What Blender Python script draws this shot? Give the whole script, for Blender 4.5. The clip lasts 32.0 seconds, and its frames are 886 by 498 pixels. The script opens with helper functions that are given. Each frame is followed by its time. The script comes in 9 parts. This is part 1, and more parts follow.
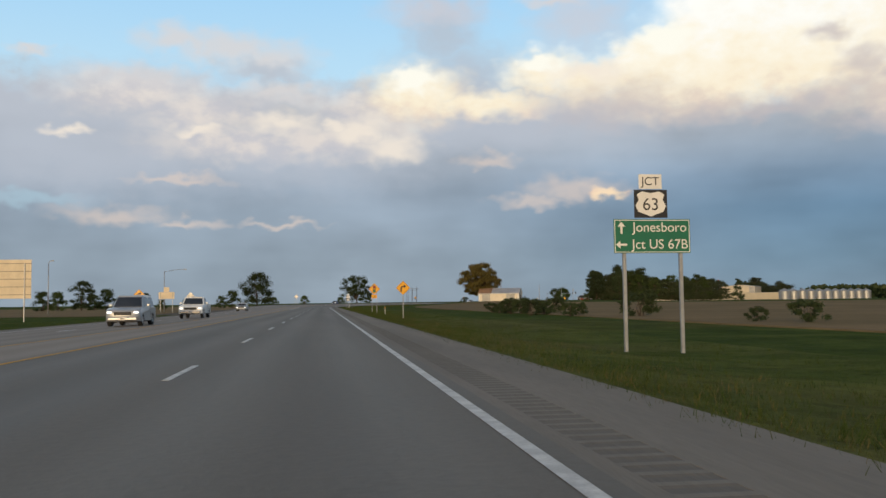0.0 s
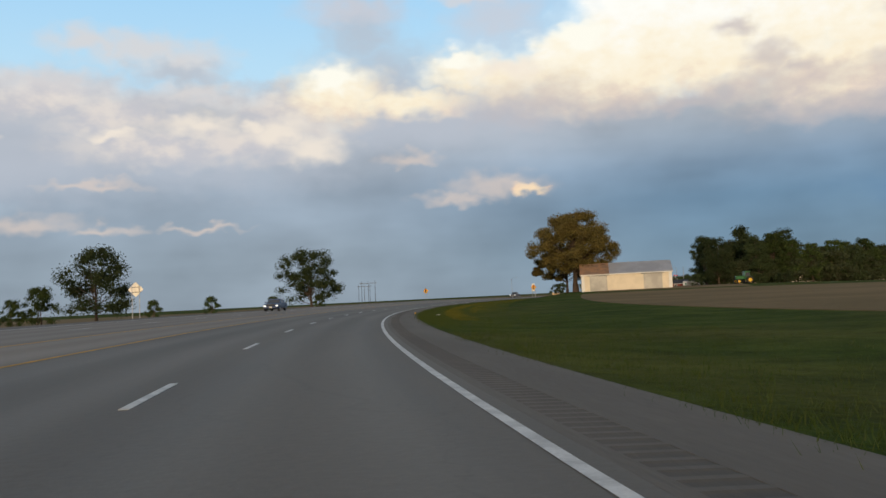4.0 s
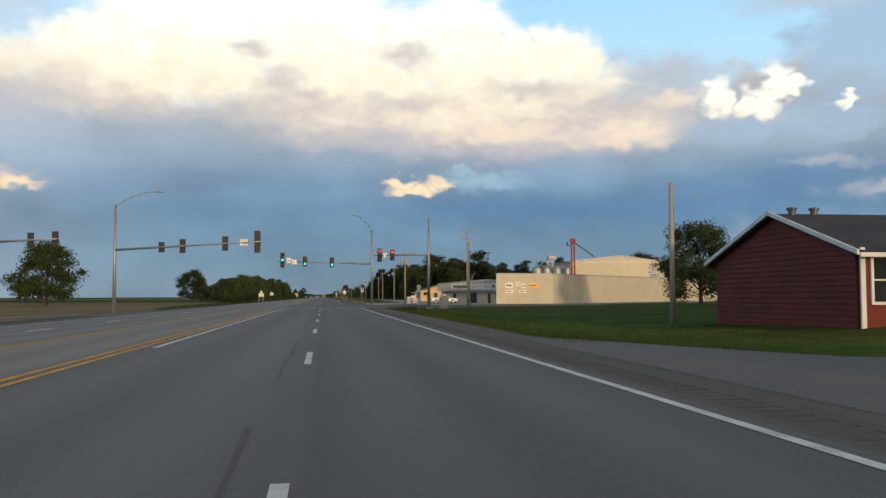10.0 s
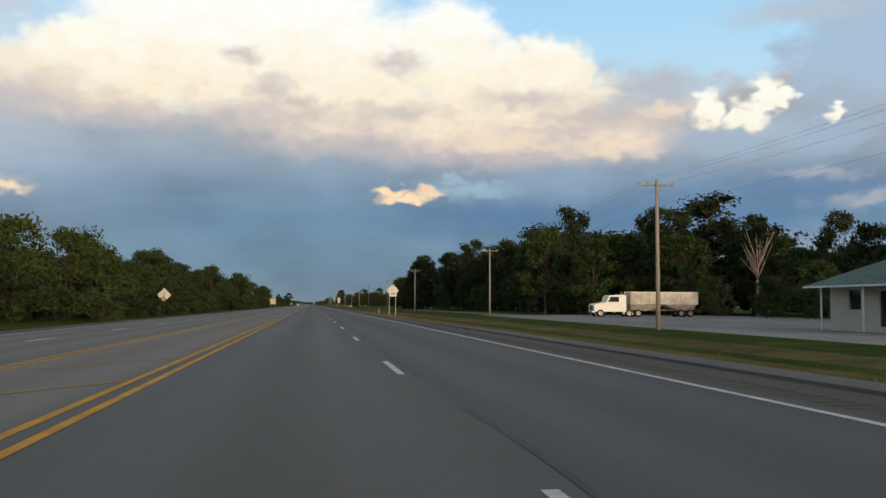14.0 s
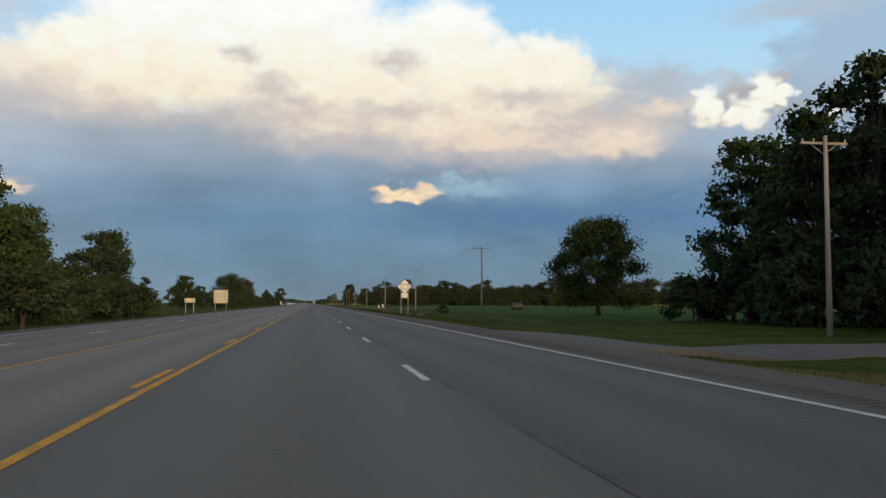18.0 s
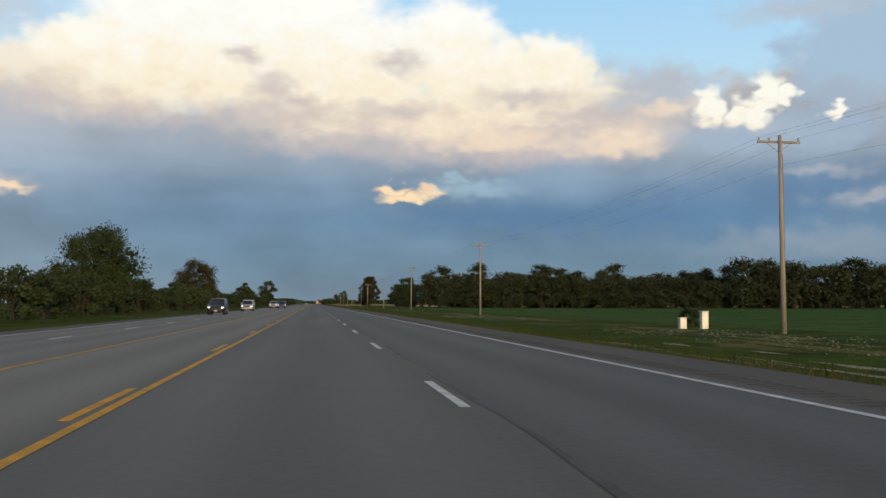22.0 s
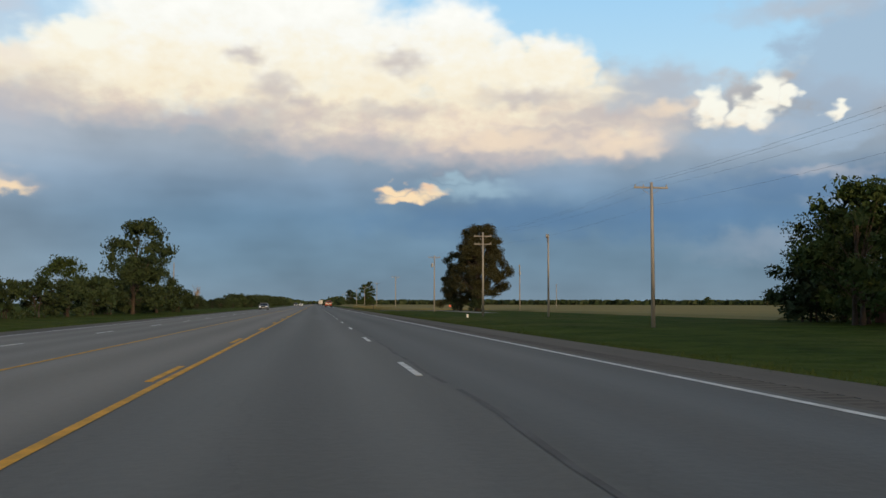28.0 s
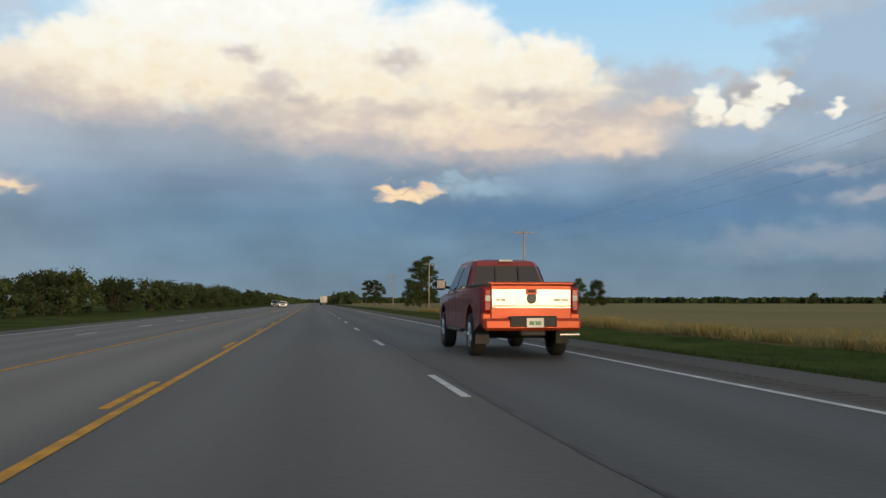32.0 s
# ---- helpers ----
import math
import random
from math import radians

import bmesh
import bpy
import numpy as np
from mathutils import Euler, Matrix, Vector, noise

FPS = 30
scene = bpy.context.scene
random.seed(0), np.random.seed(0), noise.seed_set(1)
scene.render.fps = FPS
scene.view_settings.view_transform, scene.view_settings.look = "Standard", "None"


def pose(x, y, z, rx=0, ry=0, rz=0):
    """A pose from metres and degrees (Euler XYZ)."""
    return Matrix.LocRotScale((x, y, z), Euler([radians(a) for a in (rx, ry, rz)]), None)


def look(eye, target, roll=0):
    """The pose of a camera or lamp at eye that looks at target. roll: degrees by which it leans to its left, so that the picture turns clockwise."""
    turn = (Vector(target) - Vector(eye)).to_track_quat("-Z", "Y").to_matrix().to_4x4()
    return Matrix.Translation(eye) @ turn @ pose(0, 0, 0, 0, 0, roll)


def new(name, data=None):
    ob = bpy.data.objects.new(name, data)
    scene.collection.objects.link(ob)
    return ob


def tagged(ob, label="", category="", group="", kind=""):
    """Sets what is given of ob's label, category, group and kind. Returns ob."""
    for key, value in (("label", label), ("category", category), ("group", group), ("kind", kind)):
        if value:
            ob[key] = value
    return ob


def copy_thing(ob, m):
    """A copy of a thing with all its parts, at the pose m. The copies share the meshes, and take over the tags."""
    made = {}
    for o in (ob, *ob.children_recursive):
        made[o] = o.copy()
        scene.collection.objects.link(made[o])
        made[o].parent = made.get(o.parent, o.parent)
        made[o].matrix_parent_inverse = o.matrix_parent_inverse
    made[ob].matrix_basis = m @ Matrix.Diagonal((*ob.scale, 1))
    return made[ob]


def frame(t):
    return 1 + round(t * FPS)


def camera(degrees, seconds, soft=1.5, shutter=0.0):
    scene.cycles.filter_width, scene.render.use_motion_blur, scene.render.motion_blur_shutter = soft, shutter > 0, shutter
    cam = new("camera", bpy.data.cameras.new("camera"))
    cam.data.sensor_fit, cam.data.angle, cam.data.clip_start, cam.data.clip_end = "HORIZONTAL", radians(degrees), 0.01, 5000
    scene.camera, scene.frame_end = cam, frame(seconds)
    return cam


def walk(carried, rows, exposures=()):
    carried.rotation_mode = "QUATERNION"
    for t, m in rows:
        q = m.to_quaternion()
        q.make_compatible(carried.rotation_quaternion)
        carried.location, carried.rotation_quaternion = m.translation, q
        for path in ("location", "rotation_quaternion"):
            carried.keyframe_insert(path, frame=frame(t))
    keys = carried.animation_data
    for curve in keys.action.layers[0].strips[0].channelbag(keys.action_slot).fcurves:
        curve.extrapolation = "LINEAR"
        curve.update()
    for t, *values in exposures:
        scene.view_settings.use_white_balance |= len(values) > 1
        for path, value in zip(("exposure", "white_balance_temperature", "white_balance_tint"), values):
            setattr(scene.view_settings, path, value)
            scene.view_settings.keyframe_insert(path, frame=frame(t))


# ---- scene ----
# ---- camera and path: along a road of two straights joined by one bend ----
S = 0.63  # metres of the model to a metre on the ground
FOV = 53.1
HEAD0, T_A, T_B, T_C, T_D = 36.3, 172.0, 250.0, 520.0, 574.0  # heading of the first straight, stations of the bend


def heading(s):
    """Heading of the road, in degrees to the left of the long straight, at station s."""
    k = HEAD0 / ((T_B - T_A) / 2 + (T_C - T_B) + (T_D - T_C) / 2)
    a = min(max(s, T_A), T_B) - T_A
    b = min(max(s, T_B), T_C) - T_B
    c = min(max(s, T_C), T_D) - T_C
    return HEAD0 - k * (a * a / 2 / (T_B - T_A) + b + c - c * c / 2 / (T_D - T_C))


LINE = {}
px, py = 0.0, 700.0
for i in range(700, -401, -1):
    LINE[i] = (px, py)
    h = radians(heading(i - 0.5))
    px, py = px + math.sin(h), py - math.cos(h)


def bank(s):
    """Cross fall of the carriageway in the bend (rise to the left per metre)."""
    a = min(max((s - 150) / 110, 0), 1)
    b = min(max((s - 470) / 110, 0), 1)
    return 0.035 * (a * a * (3 - 2 * a) - b * b * (3 - 2 * b))


def road(s, d, z=0.0):
    """Place at station s, d metres to the right of the line between the two lanes, on the road's surface."""
    fall = -bank(s) * (d - 2) - (0.022 * (1 - bank(s) / 0.035) * (-4 - d) if d < -4 else 0)
    if s >= 700:
        return Vector((d, s, z + fall))
    if s <= -400:
        i, f = -400, s + 400
        ax, ay = LINE[i]
        h = radians(heading(i))
        x, y = ax - math.sin(h) * f, ay + math.cos(h) * f
    else:
        i = math.floor(s)
        f = s - i
        ax, ay = LINE[i]
        bx, by = LINE[i + 1]
        x, y = ax + (bx - ax) * f, ay + (by - ay) * f
    h = radians(heading(s))
    return Vector((x + d * math.cos(h), y + d * math.sin(h), z + fall))


def station(t):
    """Station of the camera at t seconds."""
    return np.interp(t, [0, 2.5, 5, 6, 7, 8, 9, 10, 13, 19, 23, 28, 32], [0, 154.5, 309, 371.6, 434.2, 496.5, 558.6, 620.4, 806, 1179.1, 1428.8, 1738, 1985.3])


CAM_H = 1.075
# seconds, lateral place on the road, yaw, pitch, roll
VIEW = [
    (0.0, 2.22, 28.62, 3.39, 0.7), (0.5, 2.0, 28.68, 3.44, 0.72), (1.0, 1.75, 28.6, 3.45, 0.7), (1.5, 1.59, 28.39, 3.45, 0.61),
    (2.0, 1.65, 27.9, 3.35, 0.9), (2.5, 1.8, 27.4, 3.27, 1.34), (3.5, 2.0, 25.8, 3.2, 2.4), (4.5, 2.09, 21.96, 3.12, 3.08),
    (5.0, 2.19, 17.78, 3.02, 3.2), (5.5, 2.27, 14.34, 3.07, 3.22), (6.0, 2.19, 10.62, 3.06, 2.9), (6.5, 2.26, 6.88, 3.37, 2.74),
    (7.0, 2.24, 3.21, 3.29, 2.29), (7.5, 2.3, -0.61, 3.06, 2.15), (8.0, 2.08, -1.53, 2.92, 1.92), (8.5, 1.42, -4.36, 3.11, 1.24),
    (9.0, 0.69, -7.0, 3.2, 0.7), (9.5, 0.42, -7.5, 3.1, 0.4), (10.0, 0.24, -7.7, 3.05, 0.2), (10.5, 0.1, -7.7, 3.1, 0.1),
    (11.0, -0.05, -7.8, 3.2, 0.0), (11.5, -0.35, -8.0, 3.3, -0.1), (12.0, -0.65, -8.1, 3.5, -0.2), (12.5, -1.05, -8.2, 3.6, -0.3),
    (13.0, -1.26, -8.4, 3.75, -0.35), (14.0, -1.45, -8.4, 3.6, -0.25), (15.5, -1.6, -8.4, 3.5, -0.15), (17.5, -1.68, -8.45, 3.5, -0.1),
    (19.0, -1.67, -8.45, 3.5, -0.1), (21.0, -1.65, -8.3, 3.5, -0.1), (23.0, -1.63, -8.25, 3.55, -0.1), (25.5, -1.63, -8.2, 3.5, -0.1),
    (28.0, -1.63, -8.2, 3.55, -0.1), (29.0, -1.78, -8.22, 3.52, -0.08), (30.0, -1.8, -8.25, 3.5, -0.05), (32.0, -1.8, -8.3, 3.45, -0.05),
]
ROWS = []
for i in range(65):
    t = i / 2
    d, yaw, pitch, roll = (float(np.interp(t, [v[0] for v in VIEW], [v[k] for v in VIEW])) for k in (1, 2, 3, 4))
    eye = road(float(station(t)), d, CAM_H) * S
    ROWS.append((t, pose(eye.x, eye.y, eye.z, 90 + pitch, roll, yaw)))
cam = camera(FOV, 32.0)
walk(cam, ROWS, ((0.0, 0.0, 6380, 8), (7.0, 0.0, 6380, 8), (8.0, 0.26, 6350, 8), (9.0, 0.26, 6300, 7), (10.0, 0.12, 6250, 6), (12.0, 0.0, 6240, 6),
                 (13.5, 0.0, 6400, 8), (15.5, 0.0, 6280, 7), (18.0, -0.05, 6250, 7), (20.0, -0.04, 6280, 7), (22.0, -0.02, 6400, 8), (27.0, -0.03, 6320, 7), (29.0, -0.06, 6300, 7), (32.0, -0.06, 6400, 8)))

# ---- sky and sun ----
SUN_AZ, SUN_EL = 163.0, 7.0  # degrees clockwise from the long straight's heading; low behind the drive


def lin(r, g, b):
    """Linear colour from 8-bit sRGB."""
    return tuple((c / 255 / 12.92 if c < 10.3 else ((c / 255 + 0.055) / 1.055) ** 2.4) for c in (r, g, b))


class Nodes:
    """Small helpers to wire a node tree."""

    def __init__(self, tree):
        self.tree = tree

    def put(self, socket, value):
        if isinstance(value, bpy.types.NodeSocket):
            self.tree.links.new(value, socket)
        elif value is not None:
            socket.default_value = value

    def node(self, kind):
        return self.tree.nodes.new(kind)

    def math(self, op, a, b=None, c=None, clamp=False):
        n = self.node("ShaderNodeMath")
        n.operation, n.use_clamp = op, clamp
        for i, v in enumerate((a, b, c)):
            self.put(n.inputs[i], v)
        return n.outputs[0]

    def vec(self, op, a, b=None, c=None):
        n = self.node("ShaderNodeVectorMath")
        n.operation = op
        for i, v in enumerate((a, b, c)):
            self.put(n.inputs[i], v)
        return n.outputs["Value" if op in ("LENGTH", "DOT_PRODUCT", "DISTANCE") else "Vector"]

    def noise(self, vector, scale, detail=5.0, rough=0.55, distort=0.0):
        n = self.node("ShaderNodeTexNoise")
        self.put(n.inputs["Vector"], vector)
        n.inputs["Scale"].default_value, n.inputs["Detail"].default_value = scale, detail
        n.inputs["Roughness"].default_value, n.inputs["Distortion"].default_value = rough, distort
        return n.outputs

    def mix(self, fac, a, b, blend="MIX"):
        n = self.node("ShaderNodeMix")
        n.data_type, n.blend_type = "RGBA", blend
        self.put(n.inputs[0], fac)
        for i, v in ((6, a), (7, b)):
            self.put(n.inputs[i], (*v, 1) if isinstance(v, tuple) and len(v) == 3 else v)
        return n.outputs[2]

    def ramp(self, fac, stops):
        n = self.node("ShaderNodeValToRGB")
        self.put(n.inputs[0], fac)
        while len(n.color_ramp.elements) < len(stops):
            n.color_ramp.elements.new(0.5)
        for el, (pos, colour) in zip(n.color_ramp.elements, stops):
            el.position, el.color = pos, (*colour, 1)
        return n.outputs[0]

    def step(self, x, lo, hi):
        n = self.node("ShaderNodeMapRange")
        n.interpolation_type = "SMOOTHSTEP"
        self.put(n.inputs[0], x)
        n.inputs[1].default_value, n.inputs[2].default_value = lo, hi
        return n.outputs[0]


def build_sky():
    world = bpy.data.worlds.new("evening_sky")
    scene.world = world
    world.use_nodes = True
    world.node_tree.nodes.clear()
    k = Nodes(world.node_tree)
    sep = k.node("ShaderNodeSeparateXYZ")
    k.put(sep.inputs[0], k.node("ShaderNodeTexCoord").outputs["Generated"])
    az = k.math("MULTIPLY", k.math("ARCTAN2", sep.outputs[0], sep.outputs[1]), 57.29578)
    el = k.math("MULTIPLY", k.math("ARCSINE", sep.outputs[2]), 57.29578)
    comb = k.node("ShaderNodeCombineXYZ")
    k.put(comb.inputs[0], az), k.put(comb.inputs[1], el)
    p = comb.outputs[0]
    flat = k.vec("MULTIPLY", p, (0.85, 1.25, 1.0))
    big = k.noise(flat, 0.16, 3.0, 0.5)
    mid = k.noise(flat, 0.55, 4.0, 0.52)
    fine = k.noise(flat, 1.7, 4.0, 0.5)
    streak = k.noise(k.vec("MULTIPLY", p, (0.07, 0.3, 1.0)), 1.0, 3.0, 0.5)
    half = (0.5, 0.5, 0.5)
    w1 = k.vec("MULTIPLY", k.vec("SUBTRACT", mid["Color"], half), (5.0, 2.6, 0.0))
    w2 = k.vec("MULTIPLY", k.vec("SUBTRACT", fine["Color"], half), (2.0, 1.3, 0.0))
    warped = k.vec("ADD", k.vec("ADD", p, w1), w2)
    softly = k.vec("ADD", p, k.vec("MULTIPLY", w1, (1.6, 1.0, 0.0)))
    billow = k.noise(flat, 0.9, 1.5, 0.45)
    w3 = k.vec("MULTIPLY", k.vec("SUBTRACT", billow["Color"], half), (2.4, 1.7, 0.0))
    gently = k.vec("ADD", k.vec("ADD", p, w3), k.vec("MULTIPLY", w2, (0.35, 0.35, 0.0)))

    def blob(where, a, e, ra, re, lo=-0.25, hi=0.25):
        q = k.vec("MULTIPLY_ADD", where, (1 / ra, 1 / re, 0.0), (-a / ra, -e / re, 0.0))
        return k.step(k.math("SUBTRACT", 1.0, k.vec("LENGTH", q)), lo, hi)

    def union(where, blobs, lo, hi):
        out = None
        for b in blobs:
            m = blob(where, *b, lo, hi)
            out = m if out is None else k.math("MAXIMUM", out, m)
        return out

    up = k.math("DIVIDE", k.math("ADD", el, 10.0), 100.0)
    clear = k.ramp(up, [(0.0, lin(150, 170, 190)), (0.1, lin(190, 208, 224)), (0.2, lin(200, 228, 250)), (0.25, lin(188, 226, 254)), (0.29, lin(172, 218, 255)),
                        (0.42, lin(96, 130, 168)), (1.0, lin(78, 98, 130))])
    sky = k.node("ShaderNodeTexSky")
    sky.sky_type, sky.sun_disc = "NISHITA", False
    sky.sun_elevation, sky.sun_rotation = radians(SUN_EL), radians(SUN_AZ)
    clear = k.mix(0.1, clear, k.vec("MULTIPLY", sky.outputs[0], (0.14, 0.14, 0.14)))

    # flat grey-blue layer
    layer = k.ramp(up, [(0.0, lin(92, 114, 134)), (0.1, lin(122, 142, 160)), (0.125, lin(114, 140, 162)), (0.155, lin(112, 142, 170)), (0.175, lin(128, 152, 178)),
                        (0.2, lin(160, 172, 188)), (0.235, lin(190, 188, 192)), (0.3, lin(205, 203, 206)), (0.45, lin(158, 160, 165)), (1.0, lin(140, 143, 148))])
    west = k.math("MULTIPLY", k.step(az, -4.0, -34.0), 0.8)
    layer = k.mix(west, layer, k.ramp(up, [(0.08, lin(146, 158, 172)), (0.13, lin(152, 164, 178)), (0.17, lin(160, 172, 188)), (0.21, lin(178, 185, 198)), (0.26, lin(204, 206, 212))]))
    tone = k.math("MULTIPLY_ADD", k.math("SUBTRACT", streak["Fac"], 0.5), 0.5, 1.0)
    tone = k.math("MULTIPLY_ADD", k.math("SUBTRACT", big["Fac"], 0.5), 0.6, tone)
    tone_v = k.node("ShaderNodeCombineXYZ")
    for i in range(3):
        k.put(tone_v.inputs[i], tone)
    layer = k.vec("MULTIPLY", layer, tone_v.outputs[0])
    edge = k.math("MULTIPLY_ADD", k.math("SUBTRACT", big["Fac"], 0.5), 7.0, k.math("MULTIPLY_ADD", k.math("SUBTRACT", mid["Fac"], 0.5), 5.0, el))
    cover = k.step(edge, 14.8, 11.8)
    over = k.math("MULTIPLY", k.step(big["Fac"], 0.47, 0.6), k.step(el, 21.0, 27.0))
    cover = k.math("MAXIMUM", cover, k.math("MULTIPLY", over, 0.85))
    col = k.mix(cover, clear, layer)

    def lay(col, colour, strength, blobs, where=None, lo=-1.1, hi=0.85):
        """Lays soft patches of one colour over the sky."""
        return k.mix(k.math("MULTIPLY", union(where or warped, blobs, lo, hi), strength), col, colour)

    # veils of grey-blue on either hand
    col = lay(col, lin(164, 184, 208), 0.8, [(32.9, 14.1, 3.37, 3.53), (35.1, 15.4, 2.96, 3.74), (30.0, 10.4, 5.41, 1.17)], softly, -0.4, 0.4)
    col = lay(col, lin(186, 192, 206), 0.75, [(-53.6, 11.8, 5.15, 1.29), (-47.3, 11.5, 7.26, 2.03), (-50.8, 9.2, 8.18, 2.01), (-39.0, 9.8, 8.5, 1.77), (-25.1, 11.6, 9.47, 1.61)], softly)
    col = lay(col, lin(84, 122, 166), 0.5, [(24.3, 5.7, 8.77, 1.12), (14.4, 5.5, 8.28, 0.91), (29.9, 7.0, 5.08, 0.85)], softly)
    col = lay(col, lin(150, 163, 182), 0.6, [(31.1, 3.6, 5.29, 0.74), (34.2, 6.1, 2.08, 0.52)], softly)

    # pale wisps and grey banks in the clear part
    col = lay(col, lin(218, 214, 216), 0.85, [(-45.0, 16.2, 2.05, 0.6), (-41.9, 15.8, 2.81, 0.75), (-39.7, 15.4, 2.14, 0.89), (-47.7, 13.7, 2.97, 0.6), (-53.7, 15.0, 0.73, 0.22), (-39.0, 13.3, 2.15, 0.56), (-21.2, 18.8, 1.46, 0.27)], gently)
    col = lay(col, lin(184, 192, 206), 0.8, [(21.8, 13.6, 2.62, 1.03), (20.6, 12.7, 2.47, 0.87), (31.1, 17.4, 3.48, 0.63), (-39.7, 14.6, 1.96, 0.48), (-27.3, 14.6, 3.33, 1.4), (-28.4, 17.0, 1.86, 1.72)], gently)
    col = lay(col, k.mix(k.step(mid["Fac"], 0.36, 0.62), lin(206, 202, 208), lin(236, 224, 216)), 0.75, [(-47.6, 12.7, 3.63, 0.87), (-43.9, 11.9, 3.09, 0.96), (-41.8, 10.1, 3.84, 0.91), (-33.2, 12.4, 2.93, 0.99), (-36.8, 10.2, 3.25, 0.86)], gently)
    col = lay(col, lin(206, 204, 213), 0.7, [(-19.2, 17.5, 2.53, 1.52), (-29.1, 18.4, 2.6, 0.68)], gently)

    # the great sunlit bank
    bank_mask = union(gently, [(9.7, 14.4, 3.33, 2.11), (14.5, 15.3, 2.56, 1.56), (-14.6, 14.7, 3.46, 1.94), (-11.0, 15.2, 4.61, 3.13), (-8.0, 16.8, 6.48, 3.98), (-2.1, 17.2, 7.15, 4.4), (3.8, 15.5, 4.78, 3.13), (8.6, 16.5, 3.71, 2.7), (11.9, 14.7, 2.95, 2.28), (15.6, 14.4, 2.73, 2.27)], -0.3, 0.32)
    bank_mask = k.math("MAXIMUM", bank_mask, union(gently, [(-12.3, 13.1, 6.14, 1.49), (-3.8, 13.7, 7.74, 1.73), (3.1, 12.5, 7.29, 2.13), (10.1, 11.7, 6.24, 2.14), (14.8, 11.6, 5.45, 1.78), (19.2, 10.8, 3.2, 1.27), (17.8, 12.8, 2.52, 1.4), (-30.1, 13.2, 2.77, 1.59), (-25.8, 12.6, 4.05, 0.85), (-21.8, 14.5, 2.26, 1.12), (-18.5, 13.7, 3.22, 1.39)], -0.75, 0.6))
    lit = k.math("MULTIPLY_ADD", k.math("SUBTRACT", fine["Fac"], 0.5), 2.5, k.math("MULTIPLY_ADD", k.math("SUBTRACT", mid["Fac"], 0.5), 7.0, el))
    glow = k.node("ShaderNodeMapRange")
    k.put(glow.inputs[0], lit)
    glow.inputs[1].default_value, glow.inputs[2].default_value = 8.0, 19.0
    bright = k.ramp(glow.outputs[0], [(0.0, lin(198, 188, 190)), (0.15, lin(222, 206, 200)), (0.3, lin(242, 224, 205)), (0.45, lin(251, 238, 215)),
                                      (0.65, lin(254, 246, 230)), (0.85, (1.0, 0.98, 0.94)), (1.0, (1.04, 1.02, 0.99))])
    col = k.mix(bank_mask, col, bright)
    foot = union(softly, [(-17.3, 12.2, 3.6, 1.09), (-10.6, 11.6, 7.24, 0.54), (-2.0, 11.9, 4.99, 0.56), (20.6, 12.0, 3.17, 0.84), (3.5, 10.0, 5.83, 0.57), (12.6, 9.5, 6.2, 0.5)], -1.1, 0.9)
    col = k.mix(k.math("MULTIPLY", foot, 0.55), col, lin(196, 186, 188))
    shade = union(gently, [(-2.7, 13.6, 1.21, 0.9), (-1.3, 12.8, 0.93, 0.49), (5.3, 15.5, 1.33, 0.63), (13.8, 13.2, 2.86, 0.57), (18.1, 11.9, 3.23, 0.53), (15.9, 10.9, 3.26, 0.5), (-4.5, 15.6, 0.92, 0.48), (5.3, 12.4, 2.21, 0.5)], -1.0, 1.0)
    col = k.mix(k.math("MULTIPLY", shade, 0.75), col, lin(198, 188, 190))
    grey = union(gently, [(21.8, 13.6, 2.03, 0.76), (20.3, 12.7, 1.77, 0.49), (27.9, 10.8, 1.57, 0.41)], -1.0, 0.9)
    col = k.mix(k.math("MULTIPLY", grey, 0.8), col, lin(184, 190, 202))
    col = lay(col, lin(244, 222, 200), 0.8, [(19.3, 10.1, 2.13, 0.5), (11.9, 10.4, 3.3, 0.43), (22.7, 12.2, 1.39, 0.41)], gently)

    # white heads of cloud that catch the sun
    heads = union(gently, [(25.2, 12.0, 0.85, 1.03), (27.2, 11.4, 1.46, 0.61), (28.6, 12.7, 0.85, 1.2), (29.7, 12.6, 0.64, 0.5), (28.1, 12.0, 1.18, 0.67), (32.5, 11.5, 0.68, 0.39), (-30.2, 14.2, 1.33, 0.85), (-14.2, 16.0, 1.39, 1.01), (-22.1, 15.1, 1.32, 0.63)], -0.4, 0.4)
    col = k.mix(heads, col, k.mix(k.step(lit, 9.0, 12.5), lin(246, 230, 210), lin(255, 252, 242)))
    tufts = union(gently, [(-38.8, 11.5, 1.64, 0.56), (-35.4, 11.2, 0.95, 0.36), (-31.7, 10.1, 1.62, 0.86), (-33.9, 10.9, 1.83, 0.64), (-18.9, 14.4, 1.8, 0.62), (-51.5, 10.4, 0.94, 0.27), (-44.2, 10.8, 1.03, 0.28)], -1.0, 0.8)
    col = k.mix(k.math("MULTIPLY", tufts, 0.85), col, lin(244, 232, 220))

    # small sunlit holes low in the grey
    holes = union(gently, [(4.9, 7.3, 1.17, 0.36), (6.0, 6.8, 1.39, 0.36), (7.6, 7.1, 0.95, 0.29), (-18.1, 6.8, 0.88, 0.42)], -0.5, 0.5)
    col = k.mix(holes, col, k.mix(k.step(mid["Fac"], 0.38, 0.6), lin(250, 208, 172), lin(255, 226, 188)))
    col = lay(col, lin(172, 200, 218), 0.6, [(10.1, 7.5, 2.27, 0.47), (9.0, 8.1, 0.96, 0.25), (-53.8, 6.3, 2.4, 0.33)], gently)
